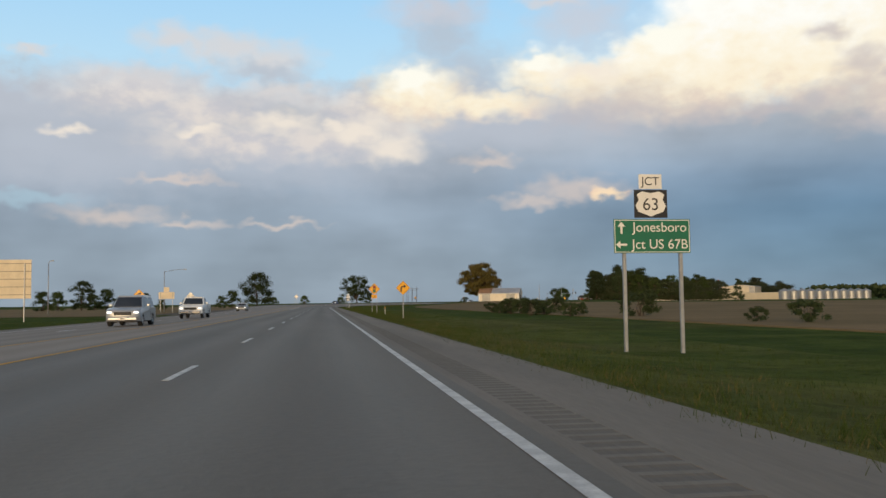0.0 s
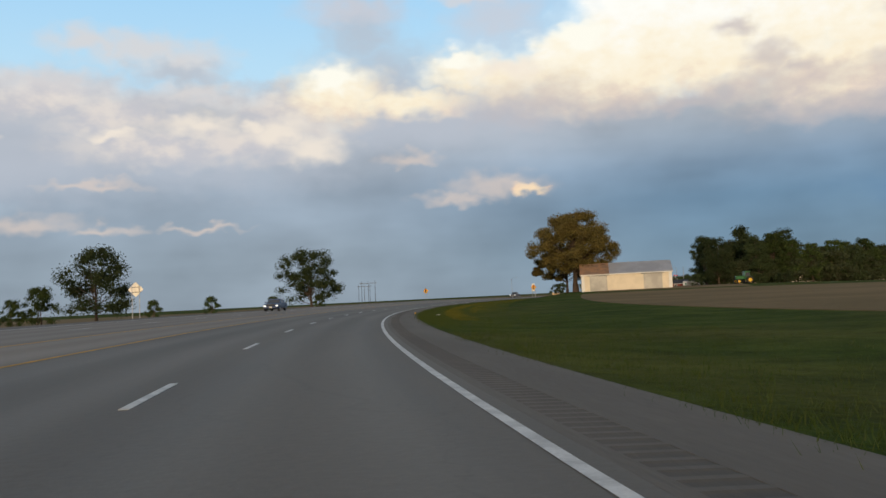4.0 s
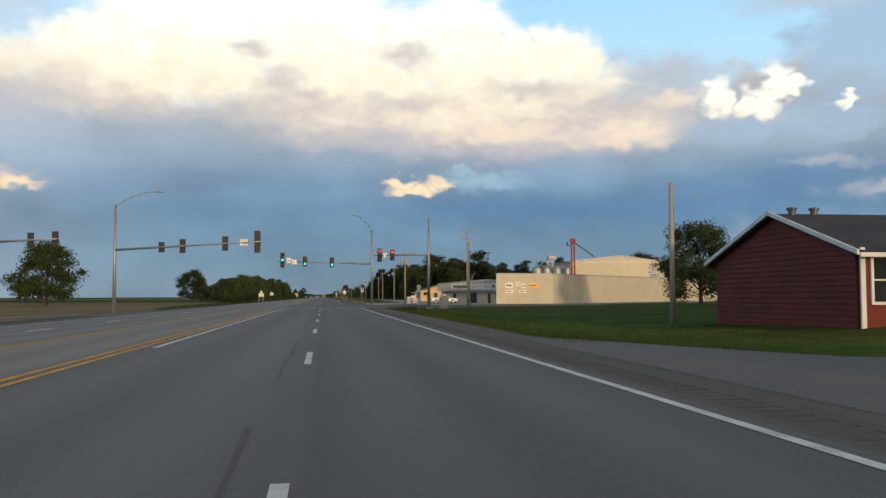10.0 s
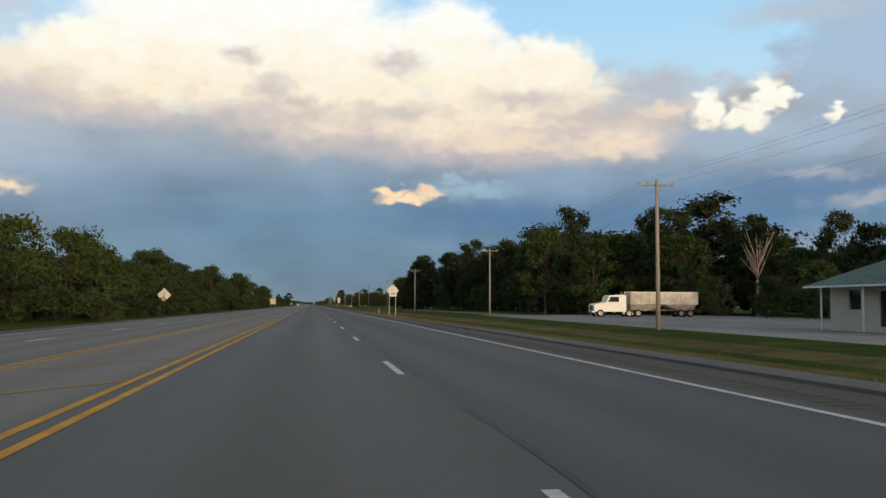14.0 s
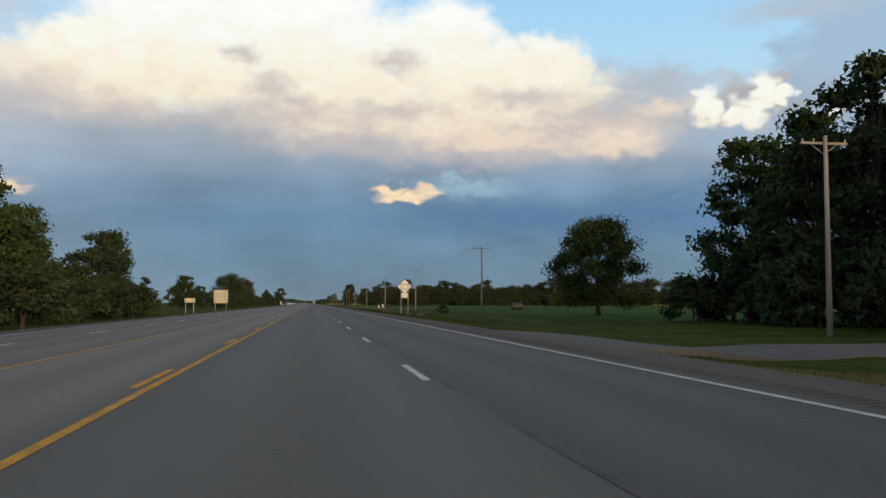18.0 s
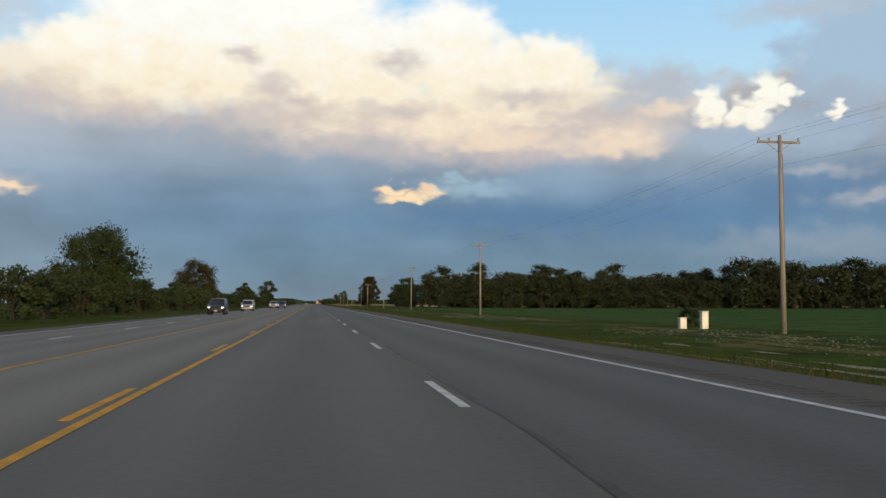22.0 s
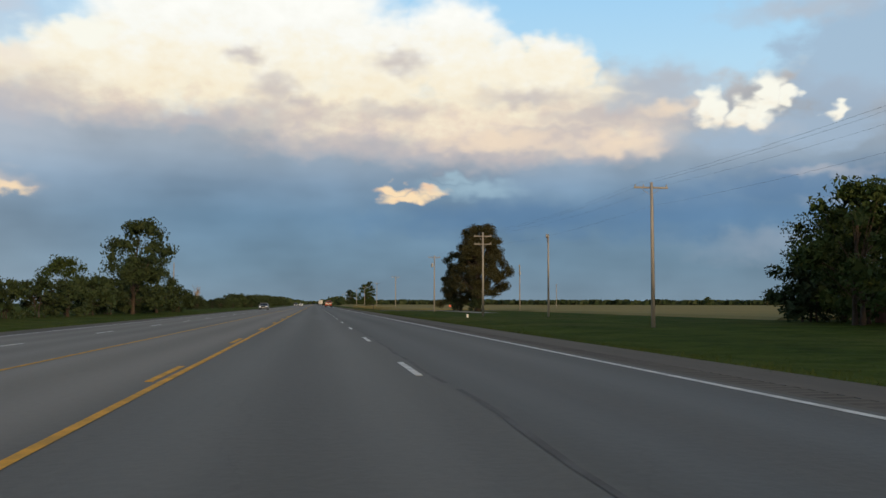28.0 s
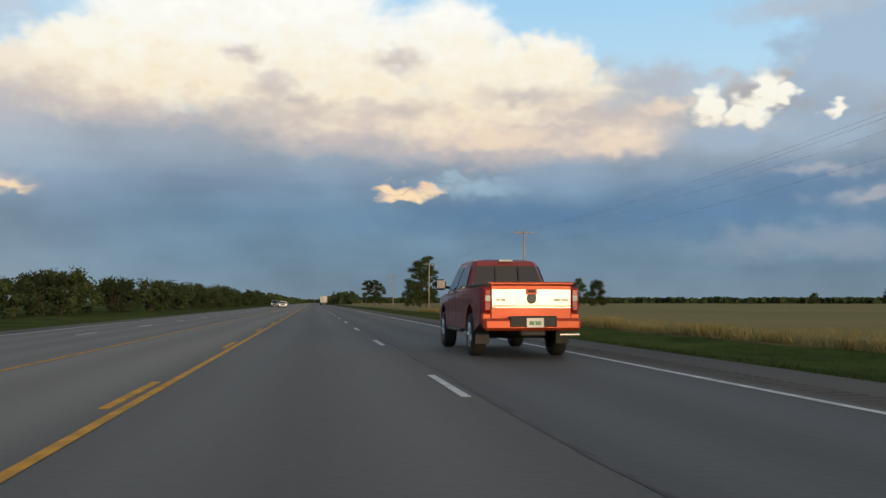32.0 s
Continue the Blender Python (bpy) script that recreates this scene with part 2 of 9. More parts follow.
    col = lay(col, lin(224, 206, 196), 0.6, [(-38.9, 5.1, 1.77, 0.18), (-44.8, 5.1, 1.49, 0.21), (-49.1, 5.5, 2.25, 0.41), (-20.0, 7.1, 2.15, 0.58), (-22.6, 6.4, 1.81, 0.36), (-25.6, 9.0, 1.25, 0.33), (-45.2, 7.7, 2.03, 0.21)], gently)
    col = lay(col, lin(190, 188, 196), 0.5, [(34.4, 6.3, 1.36, 0.26), (31.5, 7.9, 1.87, 0.27)], gently)

    col = k.vec("MULTIPLY", col, (1.015, 1.0, 0.965))

    # brighter evening sky round the low sun, behind the drive
    sun_way = (math.sin(radians(SUN_AZ)) * math.cos(radians(SUN_EL)), math.cos(radians(SUN_AZ)) * math.cos(radians(SUN_EL)), math.sin(radians(SUN_EL)))
    sep_v = k.node("ShaderNodeCombineXYZ")
    for i in range(3):
        k.put(sep_v.inputs[i], sep.outputs[i])
    near = k.step(k.vec("DOT_PRODUCT", sep_v.outputs[0], sun_way), 0.45, 1.0)
    col = k.mix(k.math("MULTIPLY", near, 0.9), col, (1.35, 1.0, 0.68))
    bg = k.node("ShaderNodeBackground")
    k.put(bg.inputs[0], col)
    bg.inputs[1].default_value = 1.0
    k.put(k.node("ShaderNodeOutputWorld").inputs[0], bg.outputs[0])


build_sky()
sun = new("sun", bpy.data.lights.new("sun", "SUN"))
sun.data.energy, sun.data.angle, sun.data.color = 2.0, radians(3.0), (1.0, 0.72, 0.42)
sun.matrix_basis = look((math.sin(radians(SUN_AZ)), math.cos(radians(SUN_AZ)), math.tan(radians(SUN_EL))), (0, 0, 0))


# ---- materials ----
def mat(name, colour, rough=0.8, metal=0.0, vary=0.25, scale=1.5, grain=25.0, bump=0.15, second=None, stretch=(1, 1, 1), coat=0.0, random_tone=0.0, uv=False, gloss=0.5):
    """A painted, mineral or plant surface: colour, blotches at one scale and grain at a finer one, with fine relief."""
    m = bpy.data.materials.new(name)
    m.use_nodes = True
    k = Nodes(m.node_tree)
    shader = m.node_tree.nodes["Principled BSDF"]
    if uv:
        n = k.node("ShaderNodeUVMap")
        where = n.outputs[0]
    else:
        where = k.node("ShaderNodeTexCoord").outputs["Object"]
    where = k.vec("MULTIPLY", where, stretch)
    blotch = k.noise(where, scale, 4.0, 0.6)["Fac"]
    fine = k.noise(where, grain, 3.0, 0.6)["Fac"]
    other = second or tuple(c * (1 - vary) for c in colour)
    col = k.mix(k.step(blotch, 0.36, 0.64), colour, other)
    tone = k.math("MULTIPLY_ADD", k.math("SUBTRACT", fine, 0.5), vary * 1.6, 1.0)
    if random_tone:
        info = k.node("ShaderNodeObjectInfo")
        tone = k.math("MULTIPLY", tone, k.math("MULTIPLY_ADD", k.math("SUBTRACT", info.outputs["Random"], 0.5), random_tone, 1.0))
    v = k.node("ShaderNodeCombineXYZ")
    for i in range(3):
        k.put(v.inputs[i], tone)
    k.put(shader.inputs["Base Color"], k.vec("MULTIPLY", col, v.outputs[0]))
    k.put(shader.inputs["Roughness"], k.math("MULTIPLY_ADD", blotch, 0.2, rough - 0.1, clamp=True))
    shader.inputs["Metallic"].default_value = metal
    shader.inputs["Specular IOR Level"].default_value = gloss
    shader.inputs["Coat Weight"].default_value = coat
    if bump:
        b = k.node("ShaderNodeBump")
        b.inputs["Strength"].default_value, b.inputs["Distance"].default_value = bump, 0.02
        k.put(b.inputs["Height"], fine)
        k.put(shader.inputs["Normal"], b.outputs[0])
    return m


def leaf_mat(name, a, b, c):
    """Leaves: three greens mixed leaf by leaf, a little light let through."""
    m = bpy.data.materials.new(name)
    m.use_nodes = True
    k = Nodes(m.node_tree)
    shader = m.node_tree.nodes["Principled BSDF"]
    geo = k.node("ShaderNodeNewGeometry")
    info = k.node("ShaderNodeObjectInfo")
    where = k.node("ShaderNodeTexCoord").outputs["Object"]
    patch = k.step(k.noise(where, 0.45, 2.0)["Fac"], 0.35, 0.65)
    col = k.mix(patch, a, b)
    col = k.mix(k.math("MULTIPLY", k.math("POWER", geo.outputs["Random Per Island"], 2.0), 0.8), col, c)
    tone = k.math("MULTIPLY_ADD", k.math("SUBTRACT", info.outputs["Random"], 0.5), 0.5, 1.0)
    v = k.node("ShaderNodeCombineXYZ")
    for i in range(3):
        k.put(v.inputs[i], tone)
    k.put(shader.inputs["Base Color"], k.vec("MULTIPLY", col, v.outputs[0]))
    shader.inputs["Roughness"].default_value = 0.7
    shader.inputs["Specular IOR Level"].default_value = 0.12
    shader.inputs["Transmission Weight"].default_value = 0.0
    shader.inputs["Subsurface Weight"].default_value = 0.0
    return m


def glass_mat(name, tint, rough=0.05):
    m = bpy.data.materials.new(name)
    m.use_nodes = True
    s = m.node_tree.nodes["Principled BSDF"]
    s.inputs["Base Color"].default_value = (*tint, 1)
    s.inputs["Roughness"].default_value = rough
    s.inputs["Specular IOR Level"].default_value = 0.7
    return m


def lamp_mat(name, colour, strength):
    m = bpy.data.materials.new(name)
    m.use_nodes = True
    s = m.node_tree.nodes["Principled BSDF"]
    s.inputs["Base Color"].default_value = (*colour, 1)
    s.inputs["Emission Color"].default_value = (*colour, 1)
    s.inputs["Emission Strength"].default_value = strength
    return m


def asphalt_mat():
    """Worn carriageway: long blotches, polished wheel paths, oil down the lanes, a dusty middle lane, fine grain and hairline cracks."""
    m = bpy.data.materials.new("worn_asphalt")
    m.use_nodes = True
    k = Nodes(m.node_tree)
    shader = m.node_tree.nodes["Principled BSDF"]
    uv = k.node("ShaderNodeUVMap").outputs[0]
    sep = k.node("ShaderNodeSeparateXYZ")
    k.put(sep.inputs[0], uv)
    long = k.noise(k.vec("MULTIPLY", uv, (0.7, 0.03, 1.0)), 1.0, 4.0, 0.6)["Fac"]
    patch = k.noise(k.vec("MULTIPLY", uv, (0.12, 0.035, 1.0)), 1.0, 3.0, 0.55)["Fac"]
    grain = k.noise(uv, 9.0, 4.0, 0.65)["Fac"]
    wobble = k.math("MULTIPLY_ADD", k.math("SUBTRACT", patch, 0.5), 0.8, sep.outputs[0])
    tracks = k.math("COSINE", k.math("MULTIPLY", k.math("SUBTRACT", wobble, 0.92), 6.2832 / 1.83))
    col = k.mix(k.step(long, 0.35, 0.65), (0.146, 0.138, 0.12), (0.126, 0.121, 0.107))
    # far lanes lighter and warmer: low glancing sun, put into the colour
    col = k.mix(k.math("MULTIPLY", k.step(sep.outputs[0], -3.5, -4.6), 0.75), col, (0.2, 0.175, 0.145))
    dust = k.math("MULTIPLY", k.step(sep.outputs[0], -3.6, -4.4), k.step(sep.outputs[0], -7.2, -6.3))
    col = k.mix(k.math("MULTIPLY", dust, 0.7), col, (0.215, 0.188, 0.155))
    # tone set by station: darker from 190, darker and cooler past the bend
    worn = k.step(sep.outputs[1], 190.0, 300.0)
    col = k.mix(worn, col, k.vec("MULTIPLY", col, (0.87, 0.87, 0.87)))
    past_bend = k.step(k.math("MULTIPLY_ADD", k.math("SUBTRACT", long, 0.5), 14.0, sep.outputs[1]), 560.0, 585.0)
    col = k.mix(past_bend, k.vec("MULTIPLY", col, (1.08, 1.03, 0.98)), k.vec("MULTIPLY", col, (0.92, 0.94, 0.95)))
    # right lane darkened: weaker sky reflection there, put into the colour
    lane = k.math("MULTIPLY", k.step(k.math("MULTIPLY_ADD", k.math("SUBTRACT", long, 0.5), 0.3, sep.outputs[0]), 0.05, 0.22), past_bend)
    col = k.mix(lane, col, k.vec("MULTIPLY", col, (0.82, 0.83, 0.85)))
    tone = k.math("MULTIPLY_ADD", tracks, 0.05, 1.0)
    tone = k.math("MULTIPLY_ADD", k.math("SUBTRACT", patch, 0.5), 0.42, tone)
    tone = k.math("MULTIPLY_ADD", k.math("SUBTRACT", grain, 0.5), 0.35, tone)
    crack = k.node("ShaderNodeTexVoronoi")
    crack.feature = "DISTANCE_TO_EDGE"
    k.put(crack.inputs["Vector"], k.vec("ADD", k.vec("MULTIPLY", uv, (0.3, 0.12, 1.0)), k.vec("MULTIPLY", k.noise(uv, 0.8, 3.0)["Color"], (0.35, 0.35, 0.0))))
    crack.inputs["Scale"].default_value = 1.0
    tone = k.math("MULTIPLY", tone, k.math("MULTIPLY_ADD", k.step(crack.outputs["Distance"], 0.0, 0.006), 0.08, 0.92))
    v = k.node("ShaderNodeCombineXYZ")
    for i in range(3):
        k.put(v.inputs[i], tone)
    k.put(shader.inputs["Base Color"], k.vec("MULTIPLY", col, v.outputs[0]))
    k.put(shader.inputs["Roughness"], k.math("MULTIPLY_ADD", tracks, -0.04, 0.74))
    shader.inputs["Specular IOR Level"].default_value = 0.38
    b = k.node("ShaderNodeBump")
    b.inputs["Strength"].default_value, b.inputs["Distance"].default_value = 0.25, 0.02
    k.put(b.inputs["Height"], grain)
    k.put(shader.inputs["Normal"], b.outputs[0])
    return m


def grass_mat(name, a, b, c, d):
    """Rough turf: broad swathes, clumps and fine blades in four greens and straws."""
    m = bpy.data.materials.new(name)
    m.use_nodes = True
    k = Nodes(m.node_tree)
    shader = m.node_tree.nodes["Principled BSDF"]
    where = k.node("ShaderNodeTexCoord").outputs["Object"]
    broad = k.noise(where, 0.045, 3.0, 0.6)["Fac"]
    swathe = k.noise(where, 0.22, 4.0, 0.62)["Fac"]
    clump = k.noise(where, 1.1, 4.0, 0.65)["Fac"]
    fine = k.noise(where, 7.0, 3.0, 0.7)["Fac"]
    col = k.mix(k.step(swathe, 0.38, 0.62), a, b)
    col = k.mix(k.math("MULTIPLY", k.step(broad, 0.45, 0.68), 0.7), col, c)
    col = k.mix(k.math("MULTIPLY", k.step(clump, 0.56, 0.72), 0.75), col, d)
    tone = k.math("MAXIMUM", 0.15, k.math("MULTIPLY_ADD", k.math("SUBTRACT", fine, 0.5), 1.2, k.math("MULTIPLY_ADD", k.math("SUBTRACT", clump, 0.5), 1.5, k.math("MULTIPLY_ADD", k.math("SUBTRACT", swathe, 0.5), 1.2, 1.0))))
    v = k.node("ShaderNodeCombineXYZ")
    for i in range(3):
        k.put(v.inputs[i], tone)
    k.put(shader.inputs["Base Color"], k.vec("MULTIPLY", col, v.outputs[0]))
    shader.inputs["Roughness"].default_value = 0.95
    shader.inputs["Specular IOR Level"].default_value = 0.03
    bp = k.node("ShaderNodeBump")
    bp.inputs["Strength"].default_value, bp.inputs["Distance"].default_value = 0.9, 0.12
    k.put(bp.inputs["Height"], k.math("MULTIPLY_ADD", fine, 0.4, clump))
    k.put(shader.inputs["Normal"], bp.outputs[0])
    return m


ASPHALT = asphalt_mat()
SHOULDER = mat("shoulder_asphalt", (0.12, 0.108, 0.092), 0.93, vary=0.22, scale=0.5, grain=16, bump=0.4, second=(0.097, 0.089, 0.078), stretch=(1, 0.12, 1), uv=True, gloss=0.15)
SIDE_ROAD = mat("side_road_asphalt", (0.118, 0.115, 0.109), 0.9, vary=0.25, scale=0.3, grain=9, bump=0.3, second=(0.138, 0.13, 0.118), gloss=0.2)
DIRT = mat("dirt_driveway", (0.128, 0.11, 0.09), 0.95, vary=0.25, scale=0.25, grain=6, bump=0.5, second=(0.098, 0.087, 0.073), gloss=0.08)
OLD_SHOULDER = mat("pale_shoulder_asphalt", (0.155, 0.142, 0.122), 0.93, vary=0.2, scale=0.5, grain=16, bump=0.4, second=(0.13, 0.12, 0.104), stretch=(1, 0.12, 1), uv=True, gloss=0.15)
PALE_SHOULDER = mat("sandy_shoulder_asphalt", (0.21, 0.19, 0.16), 0.93, vary=0.2, scale=0.5, grain=16, bump=0.4, second=(0.172, 0.157, 0.134), stretch=(1, 0.12, 1), uv=True, gloss=0.15)
# dark tone of the rumble grooves: their shade, put into the colour
GROOVE = mat("shaded_groove", (0.108, 0.101, 0.09), 0.95, vary=0.2, scale=1.0, grain=12, gloss=0.05)
GRAVEL = mat("pale_gravel_lot", (0.3, 0.285, 0.255), 0.95, vary=0.25, scale=0.12, grain=4, bump=0.5, second=(0.22, 0.215, 0.2), gloss=0.1)
CONCRETE = mat("kerb_concrete", (0.42, 0.4, 0.36), 0.9, vary=0.2, scale=1.2, grain=20)
WHITE_LINE = mat("white_road_paint", (0.62, 0.62, 0.59), 0.7, vary=0.3, scale=2.2, grain=30, second=(0.44, 0.44, 0.42))
YELLOW_LINE = mat("yellow_road_paint", (0.66, 0.33, 0.025), 0.75, vary=0.3, scale=1.6, grain=30, second=(0.46, 0.25, 0.035), gloss=0.2)
TAR = mat("tar_seal", (0.082, 0.079, 0.075), 0.85, vary=0.3, scale=1.0, grain=12)
RUBBER = mat("skid_rubber", (0.032, 0.032, 0.032), 0.75, vary=0.3, scale=1.2, grain=15)
OLIVE_GRASS = grass_mat("olive_verge_grass", (0.058, 0.082, 0.014), (0.078, 0.09, 0.02), (0.105, 0.095, 0.032), (0.05, 0.058, 0.014))
LUSH_GRASS = grass_mat("lush_verge_grass", (0.046, 0.082, 0.011), (0.066, 0.096, 0.015), (0.094, 0.096, 0.022), (0.042, 0.058, 0.011))
GRASS = grass_mat("verge_grass", (0.036, 0.06, 0.008), (0.052, 0.072, 0.011), (0.078, 0.077, 0.018), (0.033, 0.043, 0.009))
DRY_GRASS = grass_mat("dry_verge_grass", (0.095, 0.092, 0.028), (0.125, 0.102, 0.04), (0.15, 0.115, 0.05), (0.07, 0.08, 0.022))
DRY_BLADE = leaf_mat("dry_grass_blades", (0.09, 0.09, 0.026), (0.125, 0.1, 0.036), (0.16, 0.125, 0.055))
WHEAT_EAR = leaf_mat("wheat_stalks", (0.21, 0.17, 0.065), (0.26, 0.21, 0.085), (0.16, 0.15, 0.052))
FIELD_GREEN = grass_mat("young_crop", (0.042, 0.088, 0.016), (0.05, 0.095, 0.02), (0.062, 0.096, 0.024), (0.038, 0.072, 0.016))
FIELD_BROWN = mat("tilled_soil", (0.2, 0.143, 0.076), 0.98, vary=0.3, scale=0.05, grain=1.6, bump=0.6, second=(0.15, 0.115, 0.06), gloss=0.03)
FIELD_WHEAT = mat("ripening_wheat", (0.24, 0.195, 0.082), 0.95, vary=0.25, scale=0.03, grain=1.4, bump=0.6, second=(0.195, 0.172, 0.07), gloss=0.03)
BLADE = leaf_mat("grass_blades", (0.026, 0.048, 0.007), (0.037, 0.055, 0.009), (0.052, 0.06, 0.013))
WEED = leaf_mat("yellow_weed", (0.11, 0.105, 0.012), (0.16, 0.13, 0.014), (0.07, 0.08, 0.012))
FLOWER = leaf_mat("white_flower_heads", (0.3, 0.32, 0.22), (0.42, 0.42, 0.33), (0.14, 0.18, 0.08))
LEAF = leaf_mat("tree_leaves", (0.028, 0.05, 0.014), (0.04, 0.062, 0.017), (0.06, 0.074, 0.023))
LEAF_DARK = leaf_mat("dark_leaves", (0.026, 0.042, 0.017), (0.035, 0.052, 0.02), (0.05, 0.062, 0.027))
LEAF_WOOD = leaf_mat("wood_leaves", (0.034, 0.048, 0.024), (0.045, 0.058, 0.027), (0.062, 0.066, 0.034))
PALE_DIRT = mat("pale_dry_dirt", (0.34, 0.3, 0.23), 0.97, vary=0.35, scale=0.8, grain=8, bump=0.6, second=(0.21, 0.19, 0.13), gloss=0.04)
LEAF_OAK = leaf_mat("oak_leaves", (0.078, 0.07, 0.02), (0.105, 0.082, 0.025), (0.13, 0.1, 0.034))
LEAF_BROWN = leaf_mat("brownish_leaves", (0.042, 0.046, 0.018), (0.058, 0.054, 0.022), (0.075, 0.064, 0.028))
BARK = mat("bark", (0.08, 0.056, 0.04), 0.95, vary=0.4, scale=2, grain=12, bump=0.8, stretch=(1, 1, 0.25))
BARK_PALE = mat("pale_dead_bark", (0.33, 0.27, 0.22), 0.95, vary=0.3, scale=2, grain=12, bump=0.6, stretch=(1, 1, 0.25))
POLE_WOOD = mat("weathered_pole_wood", (0.36, 0.32, 0.27), 0.9, vary=0.3, scale=1.2, grain=14, bump=0.4, stretch=(1, 1, 0.08))
STEEL = mat("galvanised_steel", (0.36, 0.37, 0.38), 0.5, metal=0.6, vary=0.15, scale=3, grain=30, bump=0.05)
DARK_STEEL = mat("dark_steel", (0.09, 0.1, 0.11), 0.5, metal=0.5, vary=0.2, scale=2, grain=20, bump=0.05)
SIGN_YELLOW = mat("sign_amber", (0.75, 0.36, 0.012), 0.4, vary=0.06, scale=2, grain=40, bump=0.0)
ORANGE_BOARD = mat("orange_red_spot", (0.8, 0.1, 0.02), 0.4, vary=0.06, scale=2, grain=40, bump=0.0)
SIGN_GREEN = mat("sign_green", (0.008, 0.13, 0.07), 0.4, vary=0.06, scale=2, grain=40, bump=0.0)
SIGN_WHITE = mat("sign_white", (0.72, 0.71, 0.68), 0.4, vary=0.06, scale=2, grain=40, bump=0.0)
SIGN_BLACK = mat("sign_black", (0.015, 0.015, 0.015), 0.4, vary=0.1, scale=2, grain=40, bump=0.0)
SIGN_BACK = mat("bare_aluminium", (0.62, 0.6, 0.55), 0.45, metal=0.25, vary=0.12, scale=2, grain=30, bump=0.02)
BOARD = mat("cream_board", (0.66, 0.56, 0.4), 0.6, vary=0.12, scale=0.8, grain=20, bump=0.05)
RED_GLOW, GREEN_GLOW = lamp_mat("red_lens_lit", (1.0, 0.03, 0.05), 1.6), lamp_mat("green_lens_lit", (0.05, 1.0, 0.62), 1.5)
RED_STEEL = mat("faded_red_steel", (0.3, 0.05, 0.045), 0.75, vary=0.2, scale=1.0, grain=12, bump=0.05, gloss=0.2)
DARK_RED, DARK_AMBER, DARK_GREEN = (mat(n, c, 0.35, vary=0.05, bump=0.0) for n, c in (("unlit_red_lens", (0.09, 0.008, 0.007)), ("unlit_amber_lens", (0.1, 0.05, 0.006)), ("unlit_green_lens", (0.008, 0.05, 0.03))))
RED_DULL = mat("red_lens", (0.5, 0.02, 0.015), 0.3, vary=0.05, bump=0.0)
AMBER_DULL = mat("amber_lens", (0.55, 0.28, 0.02), 0.3, vary=0.05, bump=0.0)
GREEN_DULL = mat("green_lens", (0.03, 0.25, 0.13), 0.3, vary=0.05, bump=0.0)
# blue-grey that stands for the shade on the barn's end wall
SHADED_METAL = mat("shaded_gable_metal", (0.12, 0.17, 0.23), 0.6, vary=0.15, scale=0.6, grain=4)
CREAM_METAL = mat("cream_sheet_metal", (0.66, 0.59, 0.47), 0.6, vary=0.12, scale=0.5, grain=8, bump=0.1, second=(0.6, 0.54, 0.43))
TAN_METAL = mat("tan_sheet_metal", (0.52, 0.46, 0.345), 0.6, vary=0.12, scale=0.4, grain=8, bump=0.1, second=(0.48, 0.425, 0.32))
GREY_METAL = mat("grey_sheet_metal", (0.36, 0.36, 0.35), 0.55, metal=0.2, vary=0.18, scale=0.5, grain=8, bump=0.1)
ROOF_METAL = mat("dull_roof_sheet", (0.4, 0.41, 0.43), 0.5, metal=0.35, vary=0.2, scale=0.3, grain=8, bump=0.1, second=(0.33, 0.34, 0.36))
RUST = mat("rusted_roof_sheet", (0.3, 0.17, 0.09), 0.85, vary=0.35, scale=0.6, grain=9, bump=0.2, second=(0.2, 0.13, 0.09))
RED_BOARD = mat("red_barn_siding", (0.16, 0.022, 0.016), 0.8, vary=0.2, scale=0.8, grain=10, bump=0.2, second=(0.12, 0.02, 0.016))
SHINGLE = mat("dark_shingles", (0.036, 0.034, 0.036), 0.9, vary=0.35, scale=0.8, grain=9, bump=0.5)
WHITE_TRIM = mat("white_trim_paint", (0.7, 0.7, 0.68), 0.6, vary=0.1, scale=1, grain=20, bump=0.05)
YELLOW_WALL = mat("buff_wall_paint", (0.6, 0.42, 0.2), 0.75, vary=0.12, scale=0.5, grain=10, bump=0.1, second=(0.54, 0.38, 0.19))
GREEN_ROOF = mat("green_roof_sheet", (0.03, 0.085, 0.07), 0.55, metal=0.2, vary=0.15, scale=0.4, grain=8)
BRICK = mat("brown_brick", (0.2, 0.1, 0.07), 0.9, vary=0.3, scale=2, grain=8, bump=0.3)
GLASS = glass_mat("dark_window_glass", (0.025, 0.03, 0.035))
CAR_GLASS = glass_mat("car_glass", (0.02, 0.024, 0.03))
TYRE = mat("tyre_rubber", (0.02, 0.02, 0.02), 0.85, vary=0.2, scale=4, grain=30, bump=0.1)
RIM = mat("alloy_rim", (0.5, 0.5, 0.5), 0.35, metal=0.85, vary=0.1, scale=4, grain=30, bump=0.0)
CHROME = mat("chrome", (0.68, 0.67, 0.64), 0.16, metal=1.0, vary=0.04, scale=3, grain=30, bump=0.0)
SATIN = mat("satin_silver", (0.4, 0.38, 0.35), 0.3, metal=0.9, vary=0.06, scale=3, grain=30, bump=0.0)
BLACK_PLASTIC = mat("black_plastic", (0.02, 0.02, 0.021), 0.6, vary=0.15, scale=4, grain=30)
HEADLIGHT = lamp_mat("headlight_lit", (1.0, 0.95, 0.86), 1.6)
HEAD_OFF = mat("clear_lamp", (0.6, 0.6, 0.58), 0.15, vary=0.05, bump=0.0)
TAIL = mat("tail_lamp_red", (0.32, 0.012, 0.012), 0.2, vary=0.06, scale=5, bump=0.0, coat=0.5)


def paint(name, colour, metal=0.3):
    return mat(name, colour, 0.35, metal=metal, vary=0.05, scale=1.5, grain=40, bump=0.0, coat=0.35)


